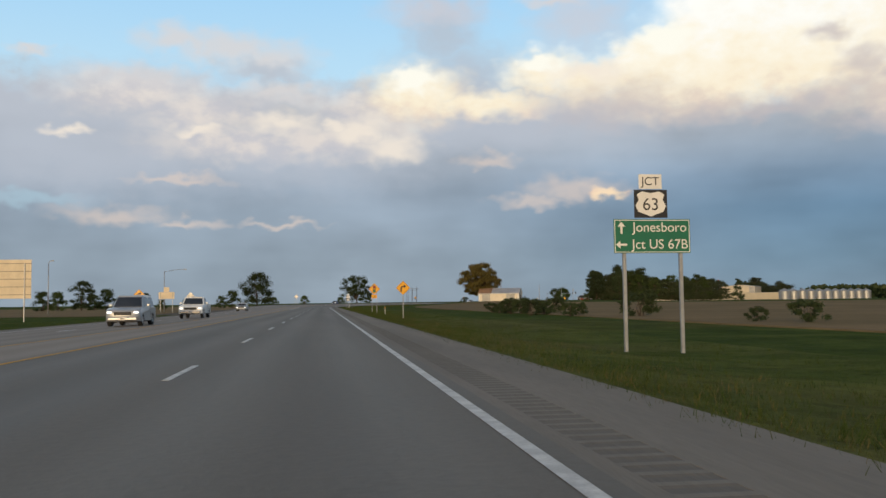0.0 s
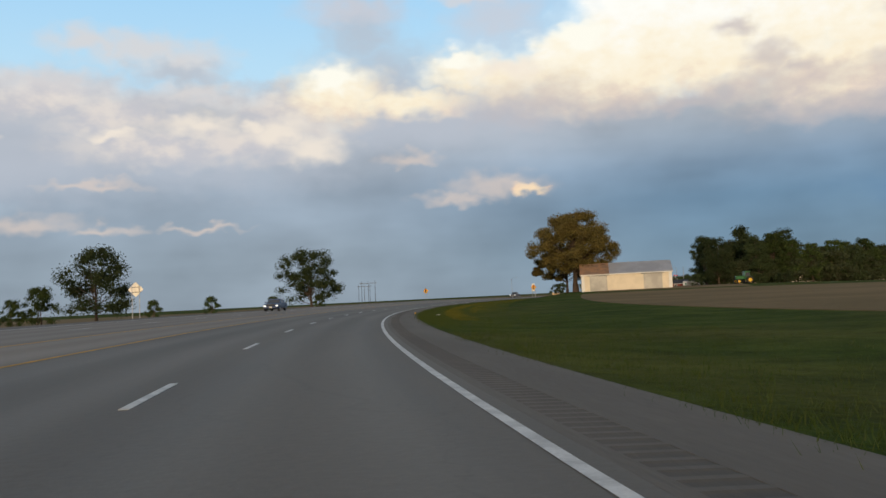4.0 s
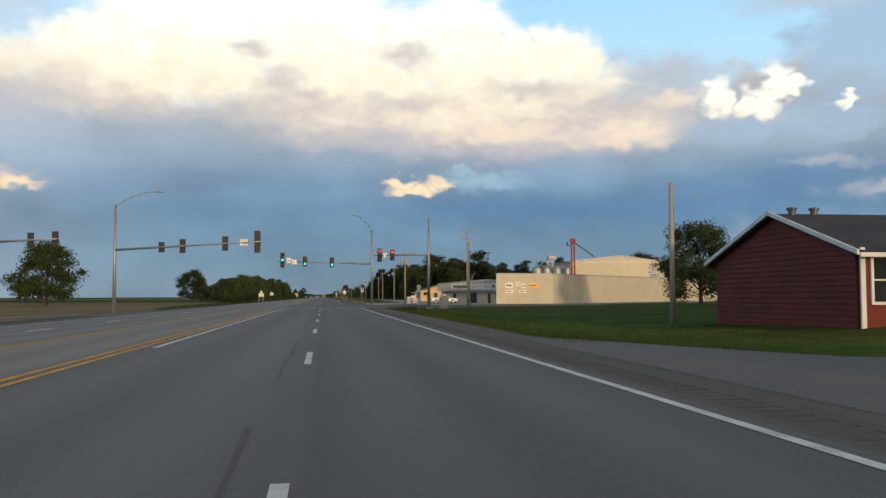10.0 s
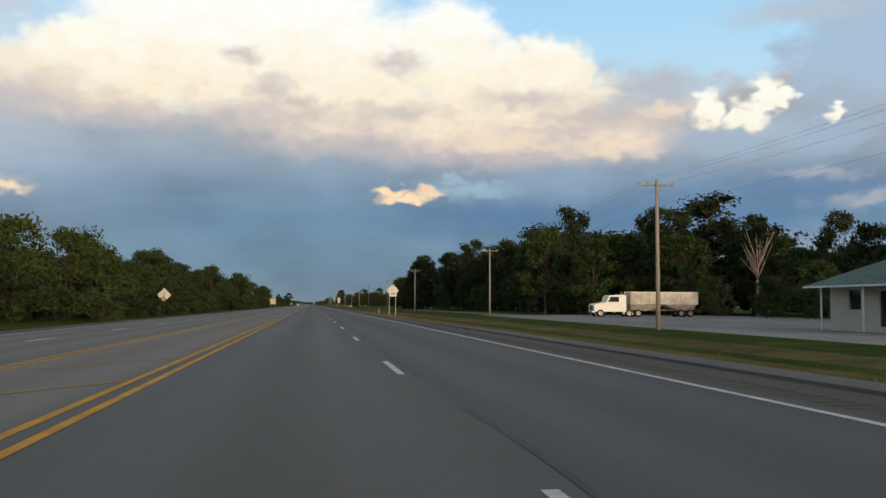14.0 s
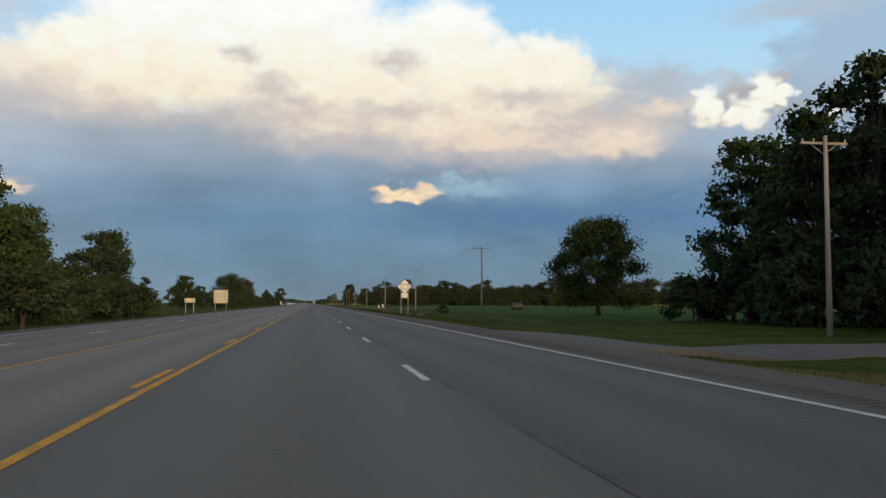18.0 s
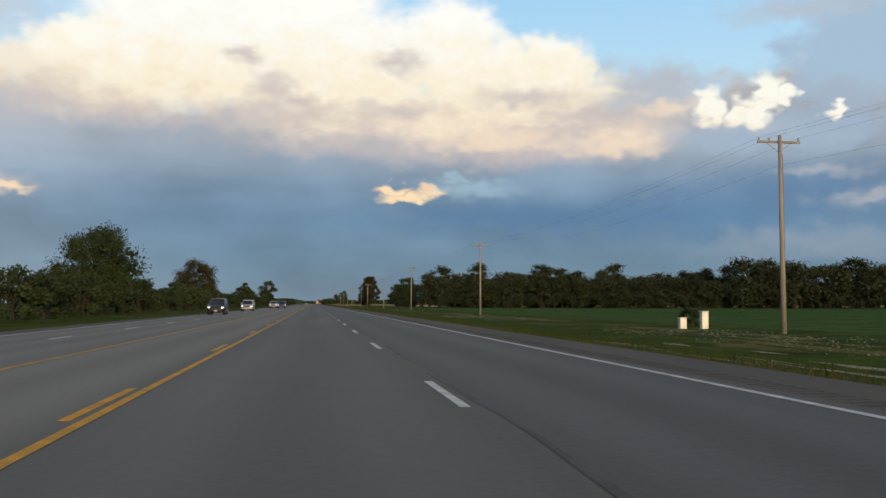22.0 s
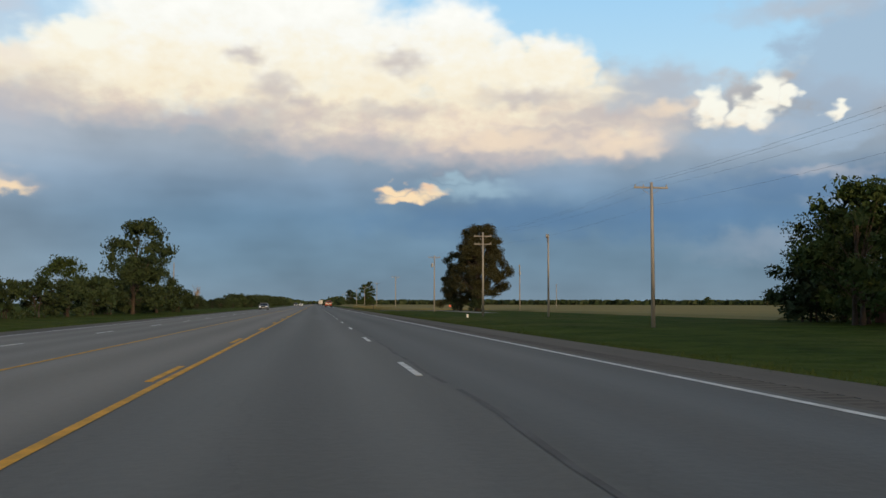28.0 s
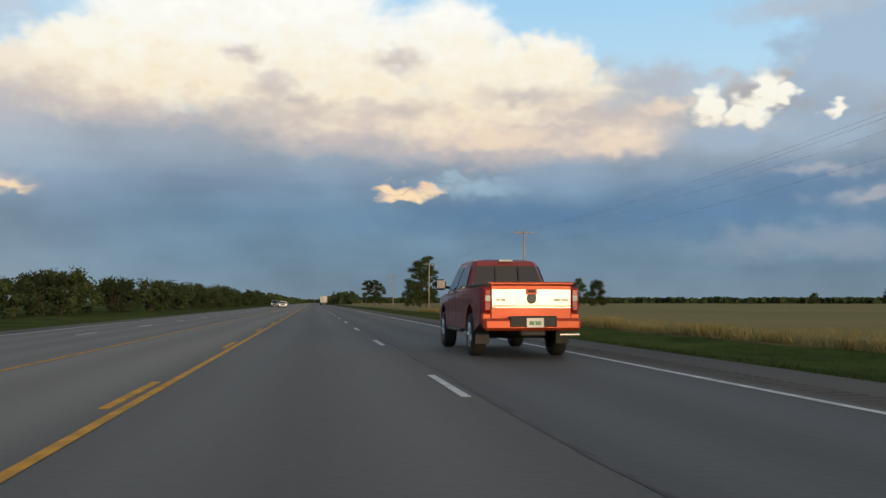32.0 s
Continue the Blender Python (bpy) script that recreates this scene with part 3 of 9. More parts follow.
# one truck's red as sunlit tail and shaded sides; P_MAROON also paints another pickup
P_RED_SUNLIT = paint("sunlit_red_car_paint", (0.42, 0.055, 0.01))
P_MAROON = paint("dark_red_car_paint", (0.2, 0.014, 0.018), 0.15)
P_SILVER = paint("silver_car_paint", (0.42, 0.43, 0.44), 0.6)
P_GREY = paint("grey_car_paint", (0.15, 0.15, 0.155), 0.5)
P_DARK = paint("dark_blue_car_paint", (0.012, 0.035, 0.11), 0.15)
P_BLACK = paint("black_car_paint", (0.022, 0.024, 0.03))
P_WHITE = paint("white_vehicle_paint", (0.72, 0.72, 0.7), 0.0)
P_GREEN = paint("tractor_green", (0.02, 0.12, 0.025), 0.0)
P_YELLOW = paint("tractor_yellow", (0.72, 0.45, 0.03), 0.0)
GRAIN_WHITE = mat("stained_white_steel", (0.58, 0.57, 0.54), 0.7, vary=0.35, scale=0.7, grain=6, bump=0.1, second=(0.42, 0.38, 0.32))


# ---- mesh helpers ----
class M:
    """Collects vertices and faces for one mesh."""

    def __init__(self):
        self.v, self.f = [], []

    def add(self, verts, faces):
        o = len(self.v)
        self.v += [Vector(p) for p in verts]
        self.f += [tuple(i + o for i in f) for f in faces]
        return self

    def box(self, c, size, rz=0.0, bevel=0.0, rx=0.0):
        """A box of a size round its centre, with chamfered edges if bevel is given."""
        hx, hy, hz = (s / 2 for s in size)
        m = Matrix.Translation(c) @ Matrix.Rotation(radians(rz), 4, "Z") @ Matrix.Rotation(radians(rx), 4, "X")
        if not bevel:
            pts = [(x, y, z) for x in (-hx, hx) for y in (-hy, hy) for z in (-hz, hz)]
            faces = [(0, 1, 3, 2), (4, 6, 7, 5), (0, 4, 5, 1), (2, 3, 7, 6), (0, 2, 6, 4), (1, 5, 7, 3)]
            return self.add([m @ Vector(p) for p in pts], faces)
        b = min(bevel, hx * 0.9, hy * 0.9, hz * 0.9)
        pts, at = [], {}
        for sx in (-1, 1):
            for sy in (-1, 1):
                for sz in (-1, 1):
                    for k in range(3):
                        h = [hx - b, hy - b, hz - b]
                        h[k] += b
                        at[sx, sy, sz, k] = len(pts)
                        pts.append((sx * h[0], sy * h[1], sz * h[2]))
        faces = []
        for s in (-1, 1):
            faces.append([at[s, a, c2, 0] for a, c2 in ((-1, -1), (1, -1), (1, 1), (-1, 1))][::s])
            faces.append([at[a, s, c2, 1] for a, c2 in ((-1, -1), (-1, 1), (1, 1), (1, -1))][::s])
            faces.append([at[a, c2, s, 2] for a, c2 in ((-1, -1), (1, -1), (1, 1), (-1, 1))][::s])
            for t in (-1, 1):
                faces.append([at[s, t, -1, 0], at[s, t, 1, 0], at[s, t, 1, 1], at[s, t, -1, 1]])
                faces.append([at[s, -1, t, 0], at[s, 1, t, 0], at[s, 1, t, 2], at[s, -1, t, 2]])
                faces.append([at[-1, s, t, 1], at[1, s, t, 1], at[1, s, t, 2], at[-1, s, t, 2]])
                for u in (-1, 1):
                    faces.append([at[s, t, u, 0], at[s, t, u, 1], at[s, t, u, 2]])
        return self.add([m @ Vector(p) for p in pts], faces)

    def tube(self, a, b, r0, r1=None, n=8, caps=True):
        """A round bar from a to b, tapering from r0 to r1."""
        a, b = Vector(a), Vector(b)
        r1 = r0 if r1 is None else r1
        way = (b - a).normalized()
        side = way.orthogonal().normalized()
        other = way.cross(side)
        ring = [side * math.cos(2 * math.pi * i / n) + other * math.sin(2 * math.pi * i / n) for i in range(n)]
        faces = [(i, (i + 1) % n, n + (i + 1) % n, n + i) for i in range(n)]
        if caps:
            faces += [tuple(range(n))[::-1], tuple(range(n, 2 * n))]
        return self.add([a + q * r0 for q in ring] + [b + q * r1 for q in ring], faces)

    def lathe(self, c, axis, profile, n=16):
        """Turns (along, radius) pairs round an axis ('x', 'y' or 'z') through c."""
        c = Vector(c)
        e = {"x": ((1, 0, 0), (0, 1, 0), (0, 0, 1)), "y": ((0, 1, 0), (0, 0, 1), (1, 0, 0)), "z": ((0, 0, 1), (1, 0, 0), (0, 1, 0))}[axis]
        w, u, v = (Vector(q) for q in e)
        pts, faces, k = [], [], len(profile)
        for i in range(n):
            a = 2 * math.pi * i / n
            pts += [c + w * p + (u * math.cos(a) + v * math.sin(a)) * r for p, r in profile]
        for i in range(n):
            for j in range(k - 1):
                faces.append((i * k + j, i * k + j + 1, (i + 1) % n * k + j + 1, (i + 1) % n * k + j))
        return self.add(pts, faces)

    def prism(self, outline, lo, hi, axis="x", top=1.0):
        """Extrudes an outline of the two other axes along an axis from lo to hi."""
        def at(p, q):
            return {"x": (p, q[0], q[1]), "y": (q[0], p, q[1]), "z": (q[0], q[1], p)}[axis]
        n = len(outline)
        pts = [at(lo, q) for q in outline] + [at(hi, q) for q in outline]
        faces = [(i, (i + 1) % n, n + (i + 1) % n, n + i) for i in range(n)] + [tuple(range(n))[::-1], tuple(range(n, 2 * n))]
        return self.add(pts, faces)

    def loft(self, rings, caps=True):
        n = len(rings[0])
        pts = [p for r in rings for p in r]
        faces = [(j * n + i, j * n + (i + 1) % n, (j + 1) * n + (i + 1) % n, (j + 1) * n + i) for j in range(len(rings) - 1) for i in range(n)]
        if caps:
            faces += [tuple(range(n))[::-1], tuple((len(rings) - 1) * n + i for i in range(n))]
        return self.add(pts, faces)

    def mesh(self, name, material, smooth=False):
        me = bpy.data.meshes.new(name)
        me.from_pydata(self.v, [], self.f)
        me.materials.append(material)
        bm = bmesh.new()
        bm.from_mesh(me)
        bmesh.ops.recalc_face_normals(bm, faces=bm.faces)
        bm.to_mesh(me)
        bm.free()
        if smooth:
            me.shade_smooth()
        return me


def part(name, m, material, parent, label="", smooth=False):
    """Links a collected mesh (or a mesh) as one part under a thing or a part."""
    ob = new(name, m if isinstance(m, bpy.types.Mesh) else m.mesh(name, material, smooth))
    ob.parent = parent
    return tagged(ob, label=label)


def thing(name, label, category, m=None, group=""):
    ob = new(name)
    if m is not None:
        ob.matrix_basis = m
    return tagged(ob, label=label, category=category, group=group)


def flat_mesh(name, verts, faces, material, uvs=None):
    me = bpy.data.meshes.new(name)
    me.from_pydata(verts, [], faces)
    me.materials.append(material)
    if uvs:
        layer = me.uv_layers.new(name="along")
        for loop in me.loops:
            layer.data[loop.index].uv = uvs[loop.vertex_index]
    return me


LINE_X = np.array([LINE[i][0] for i in range(150, 701, 3)])
LINE_Y = np.array([LINE[i][1] for i in range(150, 701, 3)])


NEAR_X = np.array([LINE[i][0] for i in range(-400, 701, 10)])
NEAR_Y = np.array([LINE[i][1] for i in range(-400, 701, 10)])


def hill(x, y):
    """Height of the land beside the road."""
    r = math.hypot(x - 42, (y - 505) * 0.7)
    lift = 1.7 * math.exp(-((r / 62) ** 2))
    r2 = math.hypot((x - 34) * 0.8, (y - 610) * 0.7)
    low = -0.45
    if x < -10 and y < 790:
        q = min((-10 - x) / 30, 1, (790 - y) / 60)
        low -= 0.7 * q * q * (3 - 2 * q)
    rise = lift + 1.1 * math.exp(-((r2 / 32) ** 2))
    if rise < 0.02:
        return low
    # the road lies in a trough
    dist = math.sqrt(float(np.min((LINE_X - x) ** 2 + (LINE_Y - y) ** 2)))
    k = min(max((dist - 9) / 12, 0), 1)
    return low + rise * k * k * (3 - 2 * k)


def stand(s, d, turn=0.0, z=None):
    """Pose on the land at station s, d metres right of the lane line, turned with the road."""
    p = road(s, d)
    if z is None:
        z = land(s, d)
    return pose(p.x, p.y, z, 0, 0, heading(s) + turn)


EDGE_R, EDGE_L = 5.8, -16.0
VERGE_R, VERGE_L = 14.0, -25.0


def land(s, d):
    """Height of the ground at station s, d metres right of the lane line."""
    p = road(s, d)
    if EDGE_L <= d <= EDGE_R:
        return p.z
    edge, far = (EDGE_R, VERGE_R) if d > 0 else (EDGE_L, VERGE_L)
    k = min(abs(d - edge) / abs(far - edge), 1)
    if k >= 1:
        return hill(p.x, p.y)
    a, b = road(s, edge).z - 0.05, hill(*road(s, far).xy)
    dip = -0.22 * math.sin(math.pi * k) if s > 690 else -0.1 * math.sin(math.pi * k)
    return a + (b - a) * (k * k * (3 - 2 * k)) + dip


def strip(name, a, b, ds, material, lift=0.0, step=5.0, ground=False, skirt=0.0):
    """A band along the road between the lateral places ds."""
    n = max(2, int((b - a) / step) + 1)
    verts, uvs, faces = [], [], []
    rows = [a + (b - a) * i / (n - 1) for i in range(n)]
    k = len(ds)
    for s in rows:
        for d in ds:
            p = road(s, d, lift)
            if ground:
                p.z = land(s, d) + lift
            verts.append(p)
            uvs.append((d, s))
    for i in range(n - 1):
        for j in range(k - 1):
            faces.append((i * k + j, i * k + j + 1, (i + 1) * k + j + 1, (i + 1) * k + j))
    if skirt:
        for j in (0, k - 1):
            o = len(verts)
            for i in range(n):
                verts.append(verts[i * k + j] - Vector((0, 0, skirt)))
                uvs.append(uvs[i * k + j])
            for i in range(n - 1):
                q = (i * k + j, (i + 1) * k + j, o + i + 1, o + i)
                faces.append(q if j == 0 else q[::-1])
    return flat_mesh(name, verts, faces, material, uvs)


def sheet(name, corners, material, z=None, cell=25.0, lift=0.02, drop=0.16):
    """A four-cornered sheet laid on the land, corners as (station, lateral)."""
    pts = [road(s, d) for s, d in corners]
    nu = max(2, int((pts[1] - pts[0]).length / cell) + 2)
    nv = max(2, int((pts[3] - pts[0]).length / cell) + 2)
    verts, faces = [], []
    for i in range(nu):
        for j in range(nv):
            u, v = i / (nu - 1), j / (nv - 1)
            p = (pts[0] * (1 - u) + pts[1] * u) * (1 - v) + (pts[3] * (1 - u) + pts[2] * u) * v
            verts.append((p.x, p.y, (hill(p.x, p.y) if z is None else z) + lift))
    for i in range(nu - 1):
        for j in range(nv - 1):
            faces.append((i * nv + j, (i + 1) * nv + j, (i + 1) * nv + j + 1, i * nv + j + 1))
    # the edges slope gently down into the turf
    mid = sum((Vector(v) for v in verts), Vector()) / len(verts)
    rim = [i * nv for i in range(nu)] + [(nu - 1) * nv + j for j in range(1, nv)] + [i * nv + nv - 1 for i in range(nu - 2, -1, -1)] + [j for j in range(nv - 2, 0, -1)]
    o, n = len(verts), len(rim)
    for q in rim:
        v = Vector(verts[q])
        way = (v - mid).normalized() * 1.2
        verts.append((v.x + way.x, v.y + way.y, v.z - drop))
    faces += [(rim[i], rim[(i + 1) % n], o + (i + 1) % n, o + i) for i in range(n)]
    return flat_mesh(name, verts, faces, material)


# ---- land and road ----
def build_ground():
    def axis(stops):
        out = []
        for a, b, step in stops:
            out += list(np.arange(a, b, step))
        return out + [stops[-1][1]]
    xs = axis([(-7500, -700, 850), (-700, -150, 50), (-150, 200, 8), (200, 700, 50), (700, 7500, 850)])
    ys = axis([(-2500, -300, 400), (-300, 250, 50), (250, 780, 8), (780, 3000, 120), (3000, 7800, 800)])
    verts = [(x, y, hill(x, y)) for x in xs for y in ys]
    n = len(ys)
    faces = [(i * n + j, (i + 1) * n + j, (i + 1) * n + j + 1, i * n + j + 1) for i in range(len(xs) - 1) for j in range(n - 1)]
    # the sheet is sunk a little under the road and its verges
    def sink(x, y):
        d = x
        if y <= 700:
            i = int(np.argmin((NEAR_X - x) ** 2 + (NEAR_Y - y) ** 2))
            h = radians(heading(-400 + 10 * i))
            d = (x - NEAR_X[i]) * math.cos(h) + (y - NEAR_Y[i]) * math.sin(h)
        return 0.015 if d > 16.5 or d < -27 else 0.1

    verts = [Vector(v) for v in verts]
    tagged(new("ground", flat_mesh("ground", [(v.x, v.y, v.z - sink(v.x, v.y)) for v in verts], faces, GRASS)), label="flat grassy farmland on both sides of the road", category="ground", kind="structure")


build_ground()
END = 4300.0
road_ob = tagged(new("road", strip("road", -160, END, (-13.9, -10.4, -6.9, -4.0, 0.0, 3.95), ASPHALT, step=4)),
                 label="worn grey asphalt highway with five lanes", category="road", kind="structure")
for name, ds in (("road_shoulder", (3.95, 4.12)), ("road_shoulder", (4.6, EDGE_R)), ("road_shoulder", (EDGE_L, -13.9))):
    for a, b, material in ((-160, 230, PALE_SHOULDER), (230, 600, OLD_SHOULDER), (600, END, SHOULDER)):
        tagged(new(name, strip(name, a, b, ds, material, step=4, skirt=0.2)), label="pale brownish asphalt shoulder beside the highway", category="shoulder", kind="structure")


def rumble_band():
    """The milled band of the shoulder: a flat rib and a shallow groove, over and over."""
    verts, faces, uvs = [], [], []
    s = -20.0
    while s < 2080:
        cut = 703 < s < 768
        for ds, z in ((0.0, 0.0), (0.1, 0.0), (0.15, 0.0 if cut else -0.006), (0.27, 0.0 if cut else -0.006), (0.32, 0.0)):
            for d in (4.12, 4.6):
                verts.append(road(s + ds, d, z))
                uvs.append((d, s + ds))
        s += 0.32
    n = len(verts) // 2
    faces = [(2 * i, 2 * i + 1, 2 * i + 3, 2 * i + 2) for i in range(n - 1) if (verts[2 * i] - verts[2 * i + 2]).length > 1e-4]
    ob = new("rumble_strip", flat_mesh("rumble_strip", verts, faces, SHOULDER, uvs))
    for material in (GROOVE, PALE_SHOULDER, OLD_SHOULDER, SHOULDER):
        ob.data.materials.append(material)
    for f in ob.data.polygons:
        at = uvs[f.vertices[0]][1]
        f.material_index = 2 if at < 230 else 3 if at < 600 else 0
        # groove faces take a darker tone that stands in for their shade
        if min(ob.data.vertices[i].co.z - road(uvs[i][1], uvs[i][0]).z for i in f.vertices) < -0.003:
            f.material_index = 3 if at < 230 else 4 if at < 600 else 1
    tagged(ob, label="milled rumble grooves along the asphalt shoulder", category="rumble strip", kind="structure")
    for a, b in ((-160, -20), (2080, END)):
        tagged(new("road_shoulder", strip("road_shoulder", a, b, (4.12, 4.6), SHOULDER, step=4)), label="pale brownish asphalt shoulder beside the highway", category="shoulder", kind="structure")


rumble_band()
RIGHT_DS, LEFT_DS = (EDGE_R, 6.6, 7.6, 9, 10.5, 12, 13, VERGE_R, VERGE_R + 1.5), (VERGE_L - 1.5, VERGE_L, -23, -21, -19, -17, EDGE_L)
for a, b, ds, material, label in ((-160, 230, RIGHT_DS, OLIVE_GRASS, "rough olive grass verge before the tilled field"), (230, 520, RIGHT_DS, GRASS, "sloping grass verge between road and fields"), (520, 800, RIGHT_DS, LUSH_GRASS, "lush green grass verge before the red house"), (800, 1136, RIGHT_DS, DRY_GRASS, "dry brownish grass verge before the woods"), (1136, 2600, RIGHT_DS, GRASS, "sloping grass verge between road and fields"), (-160, 120, LEFT_DS, GRASS, "grass verge beyond the highway"),
                                  (120, 760, LEFT_DS, DIRT, "bare brownish dirt verge beyond the highway"), (760, 2600, LEFT_DS, GRASS, "grass verge beyond the highway")):
    tagged(new("verge", strip("verge", a, b, ds, material, step=6, ground=True)), label=label, category="verge", kind="structure")

# fields and lots
tagged(new("field", strip("field", 130, 715, (-420, -250, -150, -100, -80, -60, -45, -35, -25.5), FIELD_BROWN, lift=0.03, step=6, ground=True, skirt=0.15)), label="dark bare ground beyond the highway", category="field", kind="structure")
tagged(new("field", strip("field", -60, 432, (26, 31, 37, 44, 52, 60, 70, 80, 90, 110, 140, 200, 300), FIELD_BROWN, lift=0.03, step=6, ground=True, skirt=0.15)), label="brown tilled field behind the grass verge", category="field", kind="structure")
for name, corners, material, label in (
    ("bare_ground", ((447, 27.5), (491, 27.5), (491, 60), (446, 60)), FIELD_BROWN, "bare brown earth round the barn"),
    ("field", ((1190, 27), (1690, 27), (1720, 420), (1190, 420)), FIELD_GREEN, "smooth green field of young crop"),
    ("field", ((1820, 44), (1967, 44), (1975, 1100), (1830, 1100)), FIELD_WHEAT, "wide field of ripening tan wheat"),
    ("field", ((1969, 16), (3600, 16), (3600, 1100), (1977, 1100)), FIELD_WHEAT, "wide field of ripening tan wheat"),
    ("field", ((738, -300), (1000, -300), (866, -25.3), (738, -25.3)), FIELD_BROWN, "brown bare field beyond the highway"),
    ("field", ((1200, -300), (1500, -300), (1500, -60), (1200, -60)), FIELD_BROWN, "brown bare field beyond the highway"),
    ("gravel_lot", ((768, 17.8), (1004, 24), (1004, 62), (800, 62)), GRAVEL, "pale gravel yard round the seed store"),
    ("gravel_lot", ((868, 61), (952, 61), (945, 100), (868, 100)), GRAVEL, "pale gravel yard behind the office"),
    ("frontage_road", ((1000, 27), (1150, 25.5), (1150, 31), (1000, 33)), SIDE_ROAD, "grey paved frontage road beside the woods"),
    ("farm_track", ((1890, 26), (1960, 26), (1960, 30), (1890, 30)), GRAVEL, "pale gravel farm track in the grass"),
):
    tagged(new(name, sheet(name, corners, material, lift=0.3 if material is FIELD_WHEAT else 0.0, drop=0.46 if material is FIELD_WHEAT else 0.16, cell=6.0 if name == "bare_ground" else 12.0 if material is not FIELD_WHEAT else 30.0)), label=label, category=name.replace("_", " "), kind="structure")


def side_road(name, s, d0, d1, w0, w1, label, material=SIDE_ROAD, skew=0.0):
    """A side road or driveway that leaves the highway, flared where it meets it; skew: metres ahead to a metre aside."""
    verts, faces = [], []
    n, c = 20, 9
    for i in range(n):
        k = i / (n - 1)
        d = d0 + (d1 - d0) * k * (0.35 + 0.65 * k)
        w = w1 + (w0 - w1) * max(0, 1 - abs(d - d0) / 7) ** 2
        up = min(abs(d - d0) / 6, 1)
        for j in range(-1, c + 1):
            rim = j in (-1, c)
            e = s + skew * (d - d0) + w * (min(max(j, 0), c - 1) / (c - 1) - 0.5)
            p = road(e + (0.06 if j > 0 else -0.06) * rim, d)
            z = (road(e, d).z + 0.012) * (1 - up) + (land(e, d) + 0.05) * up if i else p.z + 0.004
            verts.append((p.x, p.y, z - 0.17 * rim))
        o = (c + 2) * i
        faces += [(o + q, o + q + 1, o + q + c + 3, o + q + c + 2) for q in range(c + 1)] if i < n - 1 else []
    return tagged(new(name, flat_mesh(name, verts, faces, material)), label=label, category=name.replace("_", " "), kind="structure")


side_road("driveway", 499.3, 5.2, 34, 23, 7.5, "brownish dirt driveway beside the old trees", DIRT)
side_road("driveway", 633.5, 5.2, 26, 21, 6, "grey driveway beside the red house")
side_road("side_road", 733.5, 5.4, 150, 24, 12, "paved side road at the traffic lights", skew=1.0)
side_road("driveway", 817, 5.4, 22, 36, 27, "paved entrance to the gravel yard")
tagged(new("apron", strip("apron", 752, 812, (5.4, EDGE_R, 6.6, 7.6, 9.0, 10.5, 11.5), SIDE_ROAD, lift=0.05, step=6, ground=True, skirt=0.1)), label="pale worn apron between the highway and the yard", category="apron", kind="structure")
tagged(new("apron", strip("apron", 812, 925, (5.4, EDGE_R, 6.6, 7.6, 9.0, 9.3), SIDE_ROAD, lift=0.05, step=6, ground=True, skirt=0.1)), label="pale worn apron between the highway and the yard", category="apron", kind="structure")
def corner_apron():
    """The paved corner before the side road, widening towards it."""
    verts, faces = [], []
    for i in range(18):
        s = 706 + 2 * i
        wide = 0.3 + 9.0 * (i / 17) ** 1.3
        for j in range(5):
            d = 5.4 + wide * j / 4
            p = road(s, d)
            verts.append((p.x, p.y, max(land(s, d), p.z - 0.1) + (0.035 if j else 0.0)))
        p = road(s, 5.4 + wide)
        verts.append((p.x, p.y, p.z - 0.3))
        if i < 17:
            faces += [(6 * i + j, 6 * i + j + 1, 6 * i + j + 7, 6 * i + j + 6) for j in range(5)]
    tagged(new("apron", flat_mesh("apron", verts, faces, SIDE_ROAD)), label="paved corner between the highway and the side road", category="apron", kind="structure")


corner_apron()
tagged(new("apron", strip("apron", 704, 768, (3.97, 5.5), SIDE_ROAD, lift=0.006, step=2)), label="paved edge of the highway across the junction", category="apron", kind="structure")
side_road("side_road", 724, -15.9, -200, 44, 14, "paved side road at the traffic lights")
side_road("driveway", 1144, 5.45, 30, 16, 7, "grey driveway to the frontage road")
side_road("driveway", 1938, 5.45, 40, 14, 6, "pale gravel farm driveway", DIRT)
side_road("driveway", 1352, 5.45, 30, 12, 6, "pale gravel field entrance", DIRT)


# ---- road markings ----
def line(name, a, b, d, w, material, label, parent=road_ob):
    part(name, strip(name, a, b, (d - w / 2, d + w / 2), material, lift=0.006, step=4), None, parent, label)


for a, b in ((-160, 702), (748, 761), (808, END)):
    line("edge_line", a, b, 3.7, 0.13, WHITE_LINE, "white edge line")
for a, b in ((-160, 702), (748, END)):
    line("edge_line", a, b, -13.7, 0.13, WHITE_LINE, "white edge line")
for a, b, d in ((-160, 592, -3.75), (-160, 560, -6.9), (590, 690, -3.62), (590, 690, -3.88), (560, 700, -6.8), (560, 700, -7.05),
                (752, 935, -3.6), (752, 935, -3.9), (838, 935, -6.6), (838, 935, -6.88), (935, END, -3.68), (935, END, -6.9)):
    line("yellow_line", a, b, d, 0.115, YELLOW_LINE, "yellow centre line")
line("turn_lane_line", 640, 703, -3.3, 0.13, WHITE_LINE, "white turn lane line")
line("turn_lane_line", 150, 215, -3.45, 0.12, WHITE_LINE, "white turn lane line")
line("turn_lane_line", 752, 775, -6.75, 0.13, WHITE_LINE, "white turn lane line")
part("stop_line", strip("stop_line", 703.6, 704.2, (-3.4, 0, 3.9), WHITE_LINE, lift=0.007, step=0.6), None, road_ob, "white stop line")
part("edge_line", flat_mesh("edge_line", [road(738.5, 5.0, 0.008), road(738.8, 5.0, 0.008), road(738.8, 12, 0.008), road(738.5, 12, 0.008)], [(0, 1, 2, 3)], WHITE_LINE), None, road_ob)
